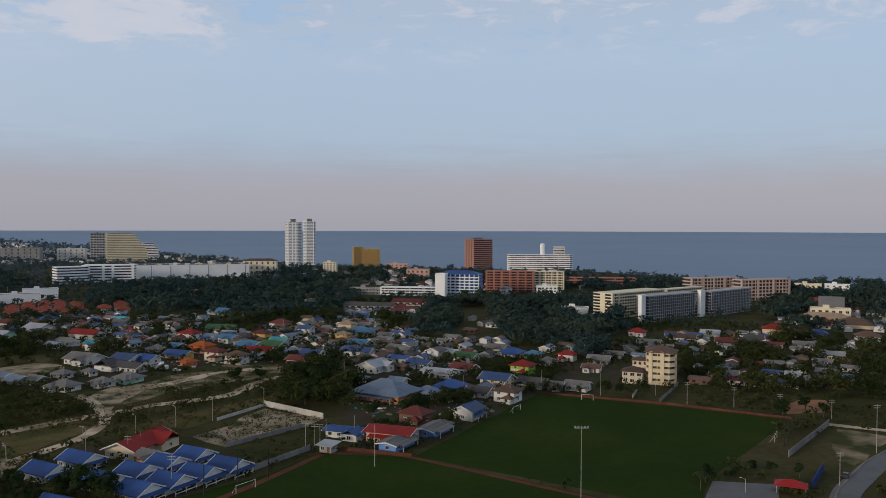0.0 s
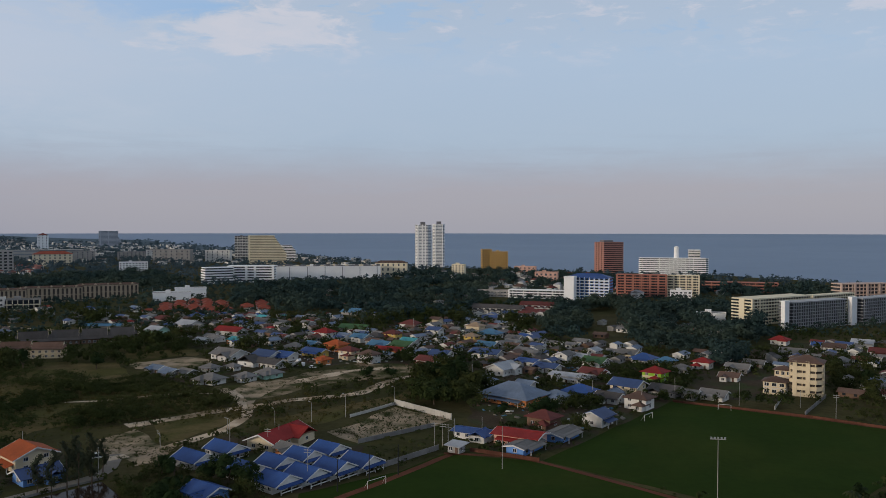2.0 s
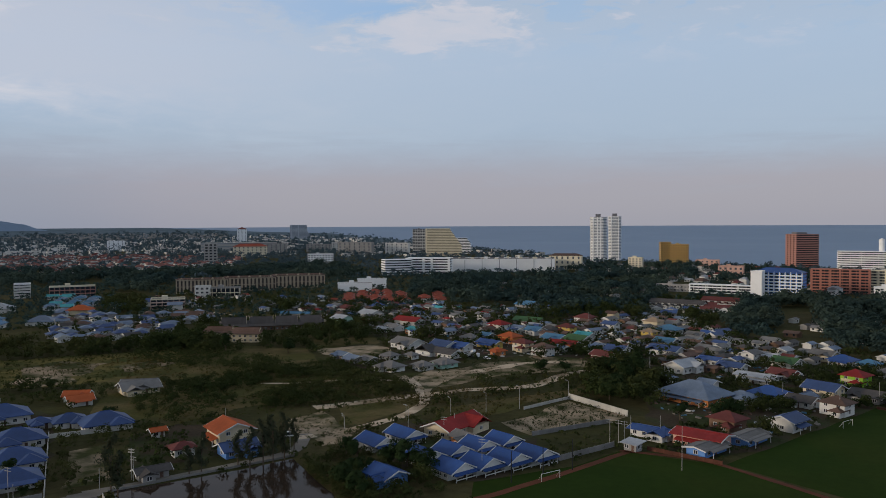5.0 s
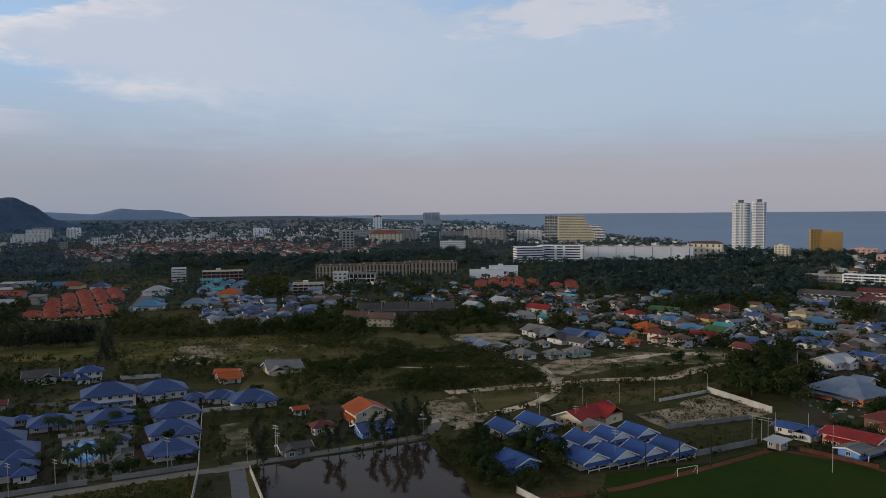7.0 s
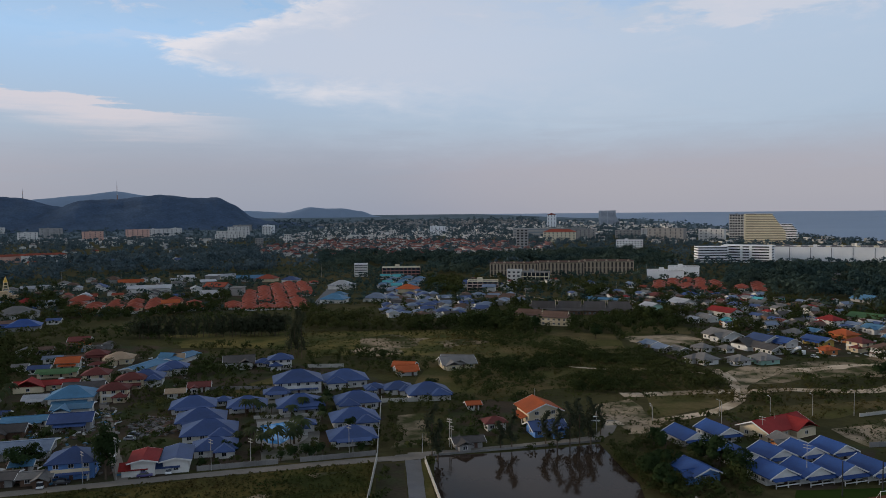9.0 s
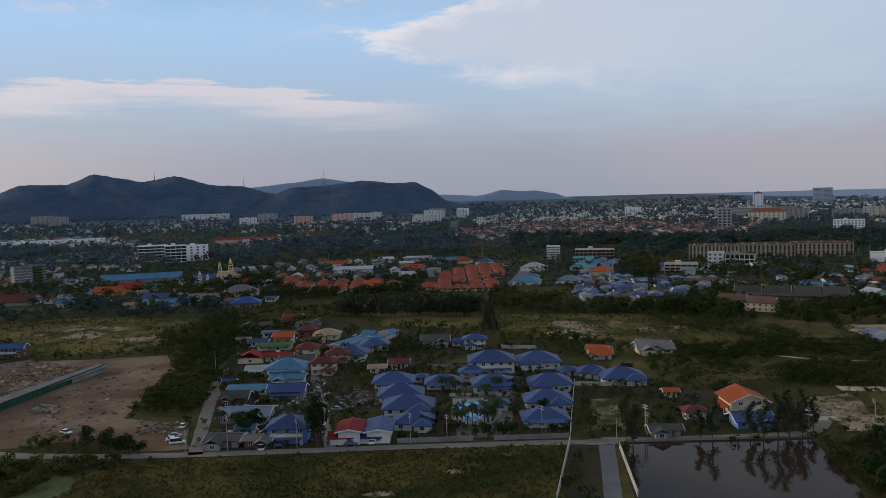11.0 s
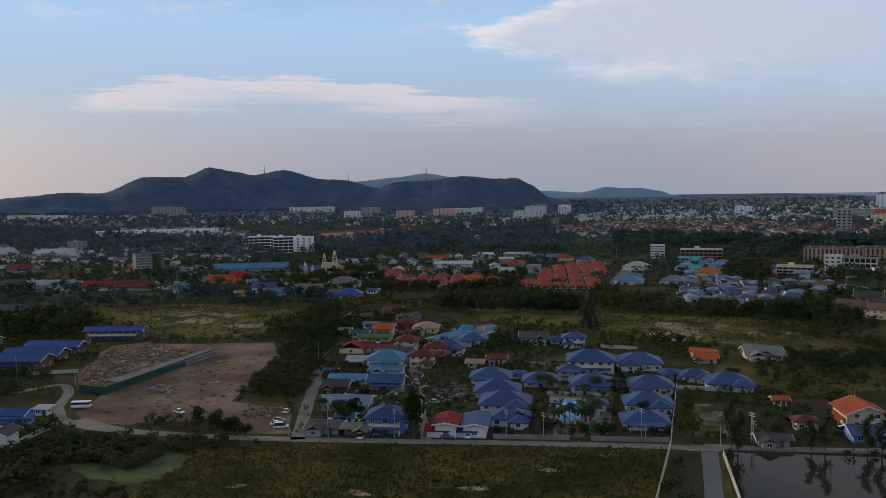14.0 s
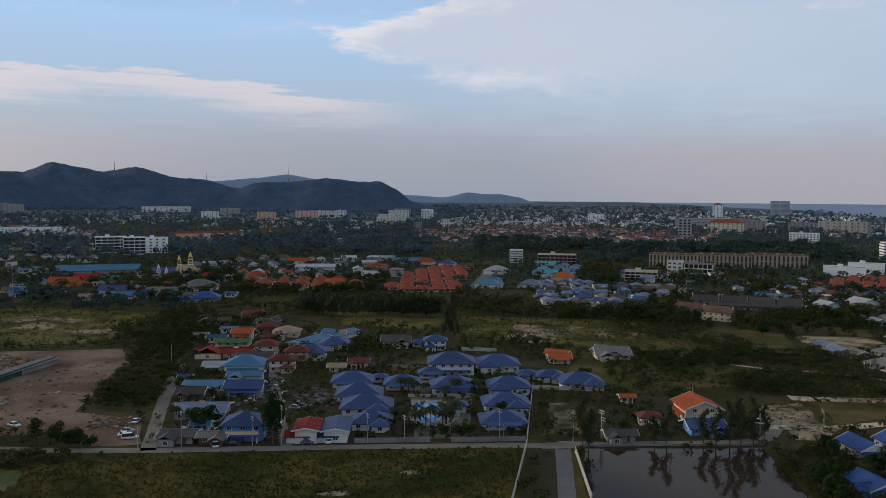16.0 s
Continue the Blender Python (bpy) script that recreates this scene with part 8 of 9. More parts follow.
wood("wood", [(-241, 54), (-342, 93), (-340, 98), (-237, 59)], 17, "garden hedge along a lane", (2, 4), 79, 0.484, 1)



def off_road(x, y, pad):
    i, j = int(x // 20), int(y // 20)
    return not any((px - x) ** 2 + (py - y) ** 2 < (w + pad) ** 2 for a in (i - 1, i, i + 1) for b in (j - 1, j, j + 1) for px, py, w in LINES.get((a, b), ()))


def scrub(r0, r1, cell, h, leaves, leaf, material, label, pad, keep, gaps=-0.33, shore=40, flat=1.25):
    """Shrubs and trees over all the land between two distances that is not built on, paved or bare."""
    boxed = [(q, min(p[0] for p in q), max(p[0] for p in q), min(p[1] for p in q), max(p[1] for p in q)) for q in BARE + DENSE + AVOID]
    trees = []
    n = int(2 * r1 / cell)
    for i in range(n):
        for j in range(n):
            x, y = -r1 + (i + rng.uniform()) * cell, -r1 + (j + rng.uniform()) * cell
            r = math.hypot(x, y)
            if not r0 < r < r1:
                continue
            az = math.degrees(math.atan2(-x, y))
            if not -37 < az < 103 or r > coast(az) - shore or rng.uniform() > keep or noise.noise((x * .018, y * .018, 2)) < gaps:
                continue
            hh = rng.uniform(*h) * (1 + 0.5 * noise.noise((x * .03, y * .03, 6)))
            if not clear(x, y, pad - 0.2 * hh) or not off_road(x, y, 0.4 * hh + 0.5):
                continue
            if any(a < x < b and c < y < d and inside(q, x, y) for q, a, b, c, d in boxed):
                continue
            trees.append((x, y, hh))
    return crowns("scrub", trees, leaves, leaf, material, label, flat)


scrub(130, 480, 4.6, (1.0, 3.4), 30, 1.15, LEAF2, "low green scrub and bushes over rough ground", 0.2, 0.75, -0.08, flat=1.6)
scrub(440, 640, 7.4, (2.2, 5.5), 30, 0.95, LEAF2, "green bushes and trees between houses and fields", 0.5, 0.85)
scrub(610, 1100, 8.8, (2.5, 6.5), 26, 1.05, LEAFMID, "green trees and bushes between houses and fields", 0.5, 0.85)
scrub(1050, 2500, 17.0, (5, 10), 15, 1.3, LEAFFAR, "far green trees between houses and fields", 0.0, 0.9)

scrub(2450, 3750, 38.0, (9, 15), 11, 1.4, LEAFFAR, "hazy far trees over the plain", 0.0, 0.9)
wood("wood", [(-181, 263), (-206, 286), (-191, 321), (-165, 340), (-141, 316), (-153, 294)], 330, "dense dark thicket between sandy tracks", (2.0, 3.95), 60, 0.66, 0.5, flat=1.5)
wood("wood", [(-227, 271), (-252, 285), (-243, 319), (-222, 340), (-192, 350), (-172, 343), (-208, 317)], 330, "dense dark thicket beside a sandy track", (2.0, 3.95), 60, 0.66, 0.5, flat=1.5)
wood("wood", [(-133, 204), (-125, 225), (-105, 217), (-86, 206), (-80, 200), (-93, 179), (-107, 185)], 170, "lush garden shrubs on a pond bank", (1.5, 3.95), 70, 0.6, 0.3, flat=1.3)
wood("wood", [(-43, 344), (-15, 351), (37, 377), (44, 345), (4, 280), (-20, 283), (-30, 305)], 120, "dark garden trees between village houses", (2.5, 5.5), 60, 0.6, 0.6)

wood("grass", MEADOW_FRONT, 9000, "unmown grass tufts over a meadow", (0.5, 1.1), 8, 1.8, 0.0, mat_=GRASS, flat=1.3) if not AVOID.remove(MEADOW_FRONT) else None

wood("grass", [(-408, 279), (-356, 339), (-317, 372), (-279, 332), (-293, 279), (-332, 240)], 900, "rough grass and low weeds", (0.7, 1.8), 12, 1.3, 0.0, mat_=GRASS, flat=1.5)
wood("grass", [(-593, -3), (-568, 74), (-515, 130), (-448, 110), (-420, 78), (-445, 31), (-510, 11)], 900, "rough grass and low weeds", (0.7, 1.8), 12, 1.3, 0.0, mat_=GRASS, flat=1.5)
wood("grass", [(-122, 287), (-76, 346), (-79, 385), (-67, 417), (-58, 359), (-87, 314), (-101, 265)], 450, "rough grass and low weeds", (0.7, 1.8), 12, 1.3, 0.0, mat_=GRASS, flat=1.5)
wood("grass", [(-155, 286), (-134, 320), (-81, 397), (-75, 369), (-106, 313), (-127, 290)], 500, "rough grass and low weeds", (0.7, 1.8), 12, 1.3, 0.0, mat_=GRASS, flat=1.5)
wood("grass", [(-329, 339), (-232, 350), (-149, 328), (-123, 292), (-171, 265), (-199, 228), (-242, 249)], 1500, "rough grass and low weeds", (0.7, 1.8), 12, 1.3, 0.0, mat_=GRASS, flat=1.5)
wood("weeds", [(-168, 349), (-151, 357), (-114, 433), (-66, 408), (-95, 382), (-118, 358), (-133, 332), (-140, 314)], 330, "patchy weeds on sandy ground", (0.5, 1.3), 10, 1.3, 0.0, mat_=LEAF2, flat=1.8)
wood("weeds", [(-88, 276), (-73, 322), (-47, 304), (-52, 295), (-74, 265)], 420, "patchy weeds on sandy ground", (0.5, 1.3), 10, 1.3, 0.0, mat_=LEAF2, flat=1.8)
wood("weeds", [(-167, 254), (-163, 270), (-141, 247), (-132, 246), (-138, 229), (-158, 237)], 160, "patchy weeds on sandy ground", (0.5, 1.3), 10, 1.3, 0.0, mat_=LEAF2, flat=1.8)
wood("weeds", [(-268, 37), (-278, 9), (-284, -3), (-325, 2), (-292, 45)], 150, "patchy weeds on sandy ground", (0.5, 1.3), 10, 1.3, 0.0, mat_=LEAF2, flat=1.8)


def row_of(line, n, make):
    for i in range(n):
        u = i / max(n - 1, 1) * (len(line) - 1)
        k = min(int(u), len(line) - 2)
        a, b = line[k], line[k + 1]
        make(a[0] + (b[0] - a[0]) * (u - k) + rng.uniform(-1, 1), a[1] + (b[1] - a[1]) * (u - k) + rng.uniform(-1, 1))


wood("wood", [(-455, 203), (-427, 237), (-395, 271), (-404, 277), (-437, 243), (-467, 208)], 104, "dense dark windbreak of feathery trees", (8, 12.5), 79, 0.44, 0, mat_=CASU, flat=0.55)
row_of([(-456, 206), (-429, 239), (-400, 271)], 40, lambda x, y: casuarina(x, y, rng.uniform(11, 15), rng.uniform(2.4, 3.2), "dark feathery tree in a windbreak row", 420))
casuarina(-165.1, 163.4, 17.85, 3.23, n=700)
casuarina(-163.5, 164.3, 12.6, 2.28, n=700)
casuarina(-140.5, 204.8, 15.75, 2.85, n=700)
casuarina(-142.1, 201.8, 14.7, 2.66, n=700)
casuarina(-144.7, 198.6, 12.6, 2.28, n=700)
casuarina(-148.4, 197.6, 11.55, 2.09, n=700)
casuarina(-154.5, 188.1, 12.6, 2.28, n=700)
casuarina(-156.4, 184.9, 9.45, 1.71, n=700)
casuarina(-139.2, 209.2, 12.6, 2.28, n=700)
casuarina(-143.6, 214.6, 13.65, 2.47, n=700)
casuarina(-145.8, 211.1, 11.55, 2.09, n=700)
casuarina(-142.5, 219.8, 10.5, 1.9, n=700)
casuarina(-334.5, 232.7, 25, 3.6, "tall dark column of feathery trees", 1300)
casuarina(-330.1, 233.8, 24, 3.6, "tall dark column of feathery trees", 1300)
casuarina(-337.6, 237.0, 26, 3.6, "tall dark column of feathery trees", 1300)
casuarina(-339.4, 234.0, 21, 3.6, "tall dark column of feathery trees", 1300)
palm(-219.2, 136.0, 1.20)
palm(-209.5, 136.7, 1.05)
palm(-209.2, 138.5, 1.15)
palm(-207.9, 142.1, 0.95)
palm(-208.8, 144.4, 1.10)
palm(-209.2, 146.4, 0.80)
palm(-210.1, 132.9, 1.15)
palm(-219.3, 149.9, 0.90)
palm(-209.5, 144.5, 0.85)
palm(-222.7, 155.3, 1.05)
palm(-213.6, 150.5, 1.25)
palm(-251.0, 152.3, 1.05)
palm(-250.9, 155.9, 1.20)
palm(-247.0, 156.0, 0.90)
palm(-236.1, 162.2, 1.05)
palm(-240.8, 170.5, 1.05)
palm(-223.1, 133.0, 0.80)
palm(-275.0, 92.0, 0.80)
palm(-339.4, 98.5, 1.00)
palm(-331.3, 94.0, 1.10)
palm(-224.5, 167.3, 0.80)
palm(-236.5, 178.3, 1.10)
palm(-246.4, 160.5, 0.80)
palm(-279.0, 202.2, 0.80)
palm(-348.2, 102.7, 1.20)
palm(-257.5, 69.6, 1.05)
palm(77.2, 228.3, 0.50)
palm(73.7, 221.8, 0.85)
palm(80.6, 233.5, 0.50)
tree("tall", -258.0, 29.5, 0.62)
tree("tall", -253.4, 34.3, 0.62)
tree("broad", -249.9, 37.2, 0.62)
tree("broad", -247.9, 39.6, 0.66)
tree("broad", -246.0, 42.1, 0.55)
tree("tall", -224.4, 91.1, 1.1)
tree("tall", -221.0, 89.0, 0.9)
tree("broad", -247.3, 74.5, 0.9)
tree("broad", -248.6, 78.9, 0.8)
tree("small", -194.6, 138.6, 0.9)
tree("small", -192.0, 139.9, 0.8)
tree("small", -193.1, 143.8, 0.9)
tree("small", -196.2, 135.6, 0.9)
tree("small", -216.6, 124.8, 0.8)
tree("small", -214.2, 126.6, 0.8)
tree("small", -205.9, 164.7, 1)
tree("small", -238.3, 175.1, 1)
tree("small", -243.2, 183.9, 1.1)
tree("small", -227.7, 169.2, 1)
tree("broad", 136.1, 311.9, 0.8)
tree("small", 148.8, 319.8, 1.2)
tree("small", 150.5, 307.5, 1.2)
tree("broad", 135.2, 385.2, 1.1)
tree("small", 107.4, 233.7, 0.8)
tree("shrub", 102.3, 242.0, 1)
tree("shrub", 96.6, 243.1, 1)
tree("shrub", 88.8, 236.3, 1)
tree("small", 78.0, 230.9, 0.9)
tree("broad", -99.2, 373.9, 0.9)
tree("broad", -88.7, 379.7, 0.8)
tree("broad", -67.3, 373.7, 1.2)
tree("tall", -55.6, 353.6, 1.1)
tree("tall", -52.2, 368.4, 1.1)
tree("broad", -56.9, 340.8, 1.1)
tree("broad", -58.0, 328.8, 1)
tree("tall", -281.5, 365.0, 1)
tree("broad", -250.7, 381.7, 1)
tree("small", -228.0, 226.4, 1.2)
tree("small", -117.4, 217.0, 1.3)
tree("broad", -105.2, 214.8, 1)
tree("broad", -98.2, 213.1, 1)
tree("broad", -91.8, 212.7, 0.9)
tree("small", -123.9, 221.7, 1.2)
tree("small", -108.4, 201.4, 1.2)
tree("small", -112.0, 201.5, 1.1)
tree("small", -107.2, 205.8, 1)
tree("broad", -108.4, 191.9, 0.8)
tree("broad", -101.2, 186.7, 0.8)
tree("small", -198.2, 131.9, 0.7)
tree("small", -210.0, 112.0, 0.7)
tree("small", -185.4, 152.4, 0.7)
tree("broad", -27.4, 305.5, 0.8)
tree("broad", -14.3, 310.3, 0.9)
tree("broad", -8.8, 315.1, 0.9)

# ---- walls, fences, poles, goals ----
RUST = mat("rusty_red_fence", (0.11, 0.045, 0.03), 0.85, 0.35, 0.6, obj=0.2)
PALE = mat("whitewashed_wall", (0.46, 0.44, 0.40), 0.9, 0.25, 0.3, obj=0.1)
GREYW = mat("grey_block_wall", (0.22, 0.21, 0.20), 0.9, 0.3, 0.3, obj=0.15)
GREENF = mat("dark_green_sheet_fence", (0.025, 0.075, 0.055), 0.6, 0.25, 0.4, obj=0.2)
BLUEB = mat("blue_board", (0.03, 0.06, 0.20), 0.6, 0.15, 0.5)
REDB = mat("red_awning", (0.30, 0.02, 0.02), 0.6, 0.15, 0.5)

garden_wall((-74.4, 325.4), (-46.6, 303.5), 2.4, PALE, "long whitewashed panel wall round a sandy plot", "boundary_wall", 3)
garden_wall((-86.9, 300.4), (-74.4, 325.4), 1.2, PALE, "low pale wall beside a verge", "boundary_wall", 3)
garden_wall((-73.5, 264.1), (-51.5, 291.4), 1.6, GREYW, "grey block wall of a plot", "boundary_wall", 3)
garden_wall((-60.4, 235.0), (-44.6, 261.0), 1.8, GREYW, "grey concrete panel wall beside a pitch", "boundary_wall", 3)
garden_wall((-91.0, 184.0), (-76.0, 176.0), 1.8, PALE, "pale wall at the corner of a pitch", "boundary_wall", 3)
garden_wall((-33.6, 261.1), (-10.2, 252.9), 1.3, RUST, "rust-red sheet fence beside a house", "fence", 2.5)
garden_wall((43.7, 351.2), (95.0, 330.5), 0.9, RUST, "rust-red fence at the far end of a pitch", "fence", 4)
garden_wall((95.0, 330.5), (136.7, 305.5), 0.9, RUST, "rust-red fence at the far end of a pitch", "fence", 4)
garden_wall((113.4, 254.7), (146.8, 296.0), 2.2, GREYW, "grey concrete wall beside a pitch", "boundary_wall", 3)
garden_wall((-144.7, 119.7), (-177.6, 152.4), 2, PALE, "thin pale wall between meadow and drive", "boundary_wall", 3)
garden_wall((-165.0, 160.4), (-135.6, 137.7), 1.8, PALE, "thin pale wall beside a pond", "boundary_wall", 3)
garden_wall((-181.6, 156.0), (-231.4, 201.3), 2.2, PALE, "pale compound wall", "boundary_wall", 3)
garden_wall((-230.1, 200.1), (-212.9, 220.4), 1.6, PALE, "pale garden wall of a villa", "boundary_wall", 3)
garden_wall((-208.5, 110.2), (-196.7, 129.9), 1.5, GREYW, "ornamental panel fence with round openings", "fence", 3.2)
garden_wall((-193.1, 135.5), (-181.5, 155.1), 1.5, GREYW, "ornamental panel fence with round openings", "fence", 3.2)
garden_wall((-246.0, 152.8), (-232.2, 172.5), 1.2, PALE, "white balustrade above a pool", "fence", 3)
garden_wall((-309.3, 157.1), (-282.2, 185.5), 1.4, GREYW, "old garden wall beside a lawn", "boundary_wall", 3)
garden_wall((-308.2, 221.8), (-296.2, 233.9), 1.8, PALE, "pale wall behind villas", "boundary_wall", 3)
garden_wall((-333.3, -5.8), (-323.5, 3.0), 3, GREENF, "dark green sheet fence round a scrap yard", "fence", 3)
garden_wall((-323.5, 3.0), (-380.9, 52.0), 3, GREENF, "dark green sheet fence round a scrap yard", "fence", 3)
garden_wall((-381.6, -45.8), (-375.6, -24.8), 2, GREENF, "dark green fence of a yard", "fence", 3)
garden_wall((-375.6, -24.8), (-371.4, -6.7), 1.6, PALE, "pale wall of a yard", "boundary_wall", 3)
garden_wall((-266.9, -24.6), (-286.7, -12.2), 1.5, PALE, "pale garden wall beside a house", "boundary_wall", 3)
garden_wall((-168.3, 165.6), (-138.3, 213.4), 0.7, GREYW, "low kerb wall along a pond", "boundary_wall", 4)
garden_wall((105.5, 222.1), (117.5, 239.8), 2.6, BLUEB, "blue advertising board fence", "board_fence", 4)
garden_wall((83.5, 342.4), (95.1, 373.5), 1.6, PALE, "pale drive wall by an apartment house", "boundary_wall", 3)
garden_wall((93.3, 334.7), (112.0, 371.0), 1.6, GREYW, "grey drive wall by an apartment house", "boundary_wall", 3)


def goal(a, b):
    """A football goal between two feet."""
    a, b = Vector((*a, 0)), Vector((*b, 0))
    L, ang = (b - a).length, math.degrees(math.atan2(b.y - a.y, b.x - a.x))
    L = min(max(L, 5.0), 7.3)
    e = root("football_goal", a.x, a.y, ang, "white metal football goal on grass", "goal", "football goals")
    for nm, p, q in (("post", (0, 0, -.1), (0, 0, 2.4)), ("post", (L, 0, -.1), (L, 0, 2.4)), ("crossbar", (-.06, 0, 2.4), (L + .06, 0, 2.4)), ("stay", (0, 0, 2.3), (0, 1.6, 0)), ("stay", (L, 0, 2.3), (L, 1.6, 0))):
        bm = bmesh.new()
        tube(bm, p, q, *((0.08, 0.08) if nm != "stay" else (0.03, 0.03)), 6)
        part(nm, bm, FRAME, e)


def floodlight(x, y, h, ang=0.0):
    e = root("floodlight_mast", x, y, ang, "tall pale floodlight mast with a lamp crossbar", "floodlight")
    bm = bmesh.new()
    tube(bm, (0, 0, -.3), (0, 0, h), .11, .07, 8)
    part("shaft", bm, POLE, e)
    part("crossbar", boxes((-2, 2, -.08, .08, h - .2, h)), POLE, e)
    for i in range(5):
        part("lamp", boxes((-1.9 + i * .85, -1.5 + i * .85, -.3, .1, h, h + .45)), METAL, e)


goal((-57.8, 217.5), (-53.8, 223.3))
goal((28.3, 313.6), (31.9, 319.5))
goal((60.3, 338.7), (64.3, 337.7))
goal((116.2, 272.2), (121.5, 281.9))
floodlight(37.8, 211.9, 20.5)
lamp_post(-111.2, 281.9, 6.6, 150)
lamp_post(-99.7, 290.9, 7.6, 150)
lamp_post(-88.8, 300.4, 9.0, 150)
lamp_post(-74.4, 324.3, 7.8, 150)
lamp_post(-124.1, 268.5, 5.5, 150)
lamp_post(-142.9, 254.2, 3.5, 150)
pole(-65.8, 214.2, 9.3, "dark slim net pole beside a pitch", 0, BLACK, "net_pole", 0.24)
pole(-59.2, 224.7, 8.4, "dark slim net pole beside a pitch", 0, BLACK, "net_pole", 0.24)
pole(-52.0, 231.9, 9.5, "dark slim net pole beside a pitch", 0, BLACK, "net_pole", 0.24)
pole(117.4, 267.3, 10.7, "dark slim net pole beside a pitch", 0, BLACK, "net_pole", 0.24)
pole(120.3, 270.8, 10.1, "dark slim net pole beside a pitch", 0, BLACK, "net_pole", 0.24)
pole(124.2, 275.9, 8.7, "dark slim net pole beside a pitch", 0, BLACK, "net_pole", 0.24)
pole(-76.3, 218.8, 10.6, "pale concrete utility pole with cross arms", 2)
pole(-101.2, 250.2, 7.7, "pale concrete utility pole with cross arms", 2)
pole(-46.5, 264.3, 8.5, "pale concrete utility pole with cross arms", 2)
pole(-43.6, 264.4, 8.3, "pale concrete utility pole with cross arms", 2)
pole(-41.9, 265.8, 7.8, "pale concrete utility pole with cross arms", 2)
pole(-40.3, 269.3, 8.9, "thin pale concrete pole among houses and trees", 0)
pole(-31.2, 275.1, 8.4, "thin pale concrete pole among houses and trees", 0)
pole(-21.2, 243.2, 13.5, "thin pale concrete pole among houses and trees", 0)
pole(-50.7, 400.5, 7.3, "thin pale concrete pole among houses and trees", 0)
pole(-13.5, 323.0, 6.4, "thin pale concrete pole among houses and trees", 0)
pole(45.5, 359.8, 9.2, "thin pale concrete pole among houses and trees", 0)
pole(28.9, 334.0, 10.2, "thin pale concrete pole among houses and trees", 0)
pole(9.3, 353.2, 8.0, "thin pale concrete pole among houses and trees", 0)
pole(103.7, 330.6, 9.6, "pale concrete utility pole with cross arms", 2)
pole(121.7, 325.6, 8.5, "pale concrete utility pole with cross arms", 2)
pole(137.1, 316.7, 7.6, "pale concrete utility pole with cross arms", 2)
pole(152.7, 305.7, 7.8, "pale concrete utility pole with cross arms", 2)
pole(144.7, 259.4, 16.3, "pale concrete utility pole with cross arms", 2)
pole(115.6, 226.1, 9.9, "pale concrete utility pole with cross arms", 2)
lamp_post(85.8, 220.0, 3.9, 150)
pole(70.5, 348.0, 10.1, "thin pale concrete pole among houses and trees", 0)
pole(95.1, 348.3, 7.1, "thin pale concrete pole among houses and trees", 0)
pole(-232.5, 65.0, 11.1, "pale concrete utility pole with cross arms", 2)
pole(-222.8, 83.3, 9.1, "pale concrete utility pole with cross arms", 2)
pole(-218.7, 90.9, 12.2, "pale concrete utility pole with cross arms", 2)
pole(-206.1, 113.4, 9.3, "pale concrete utility pole with cross arms", 2)
pole(-200.8, 123.3, 8.4, "pale concrete utility pole with cross arms", 2)
pole(-186.6, 149.0, 10.0, "pale concrete utility pole with cross arms", 2)
pole(-186.0, 150.0, 5.0, "thin pale concrete pole among houses and trees", 0)
pole(-371.6, -30.2, 9.9, "pale concrete utility pole with cross arms", 2)
pole(-346.5, -7.4, 7.2, "pale concrete utility pole with cross arms", 2)
pole(-168.8, 175.7, 7.4, "pale concrete utility pole with cross arms", 2)
pole(-172.1, 166.2, 6.2, "thin pale concrete pole among houses and trees", 0)
pole(-803.9, 398.2, 14.3, "thin pale concrete pole among houses and trees", 0)
pole(-794.5, 432.0, 13.1, "thin pale concrete pole among houses and trees", 0)
pole(-744.1, 512.1, 14.1, "thin pale concrete pole among houses and trees", 0)
pole(-720.0, 539.1, 15.2, "thin pale concrete pole among houses and trees", 0)
pole(-836.9, 360.3, 13.2, "thin pale concrete pole among houses and trees", 0)
pole(-693.5, 65.8, 19.3, "thin pale concrete pole among houses and trees", 0)
pole(-885.8, 316.3, 13.6, "thin pale concrete pole among houses and trees", 0)
pole(-935.6, 87.0, 19.4, "thin pale concrete pole among houses and trees", 0)
pole(-681.7, 604.6, 11.3, "thin pale concrete pole among houses and trees", 0)
pole(-270.5, 31.4, 4.9, "thin pale concrete pole among houses and trees", 0)
pole(-239.6, 54.2, 6.7, "thin pale concrete pole among houses and trees", 0)
pole(-342.9, 92.3, 10.4, "thin pale concrete pole among houses and trees", 0)
pole(-170.2, 176.3, 9.2, "pale concrete utility pole with cross arms", 2)
lamp_post(-140.6, 214.6, 9.3, 150)
lamp_post(-138.6, 246.9, 4.8, 150)
lamp_post(-119.1, 259.5, 7.7, 150)
pole(-100.3, 258.1, 7.0, "thin pale concrete pole among houses and trees", 0)
pole(-48.5, 384.2, 8.3, "thin pale concrete pole among houses and trees", 0)
pole(-114.9, 564.0, 9.8, "thin pale concrete pole among houses and trees", 0)
pole(-372.1, 599.8, 10.3, "thin pale concrete pole among houses and trees", 0)
pole(-376.1, 587.2, 11.1, "thin pale concrete pole among houses and trees", 0)
pole(-447.5, 764.3, 12.8, "thin pale concrete pole among houses and trees", 0)
pole(-446.5, 781.8, 13.0, "thin pale concrete pole among houses and trees", 0)
pole(-437.6, 786.0, 14.3, "thin pale concrete pole among houses and trees", 0)
pole(-183.3, 237.1, 6.6, "thin pale concrete pole among houses and trees", 0)
pole(-172.0, 178.4, 8.6, "pale concrete utility pole with cross arms", 2)


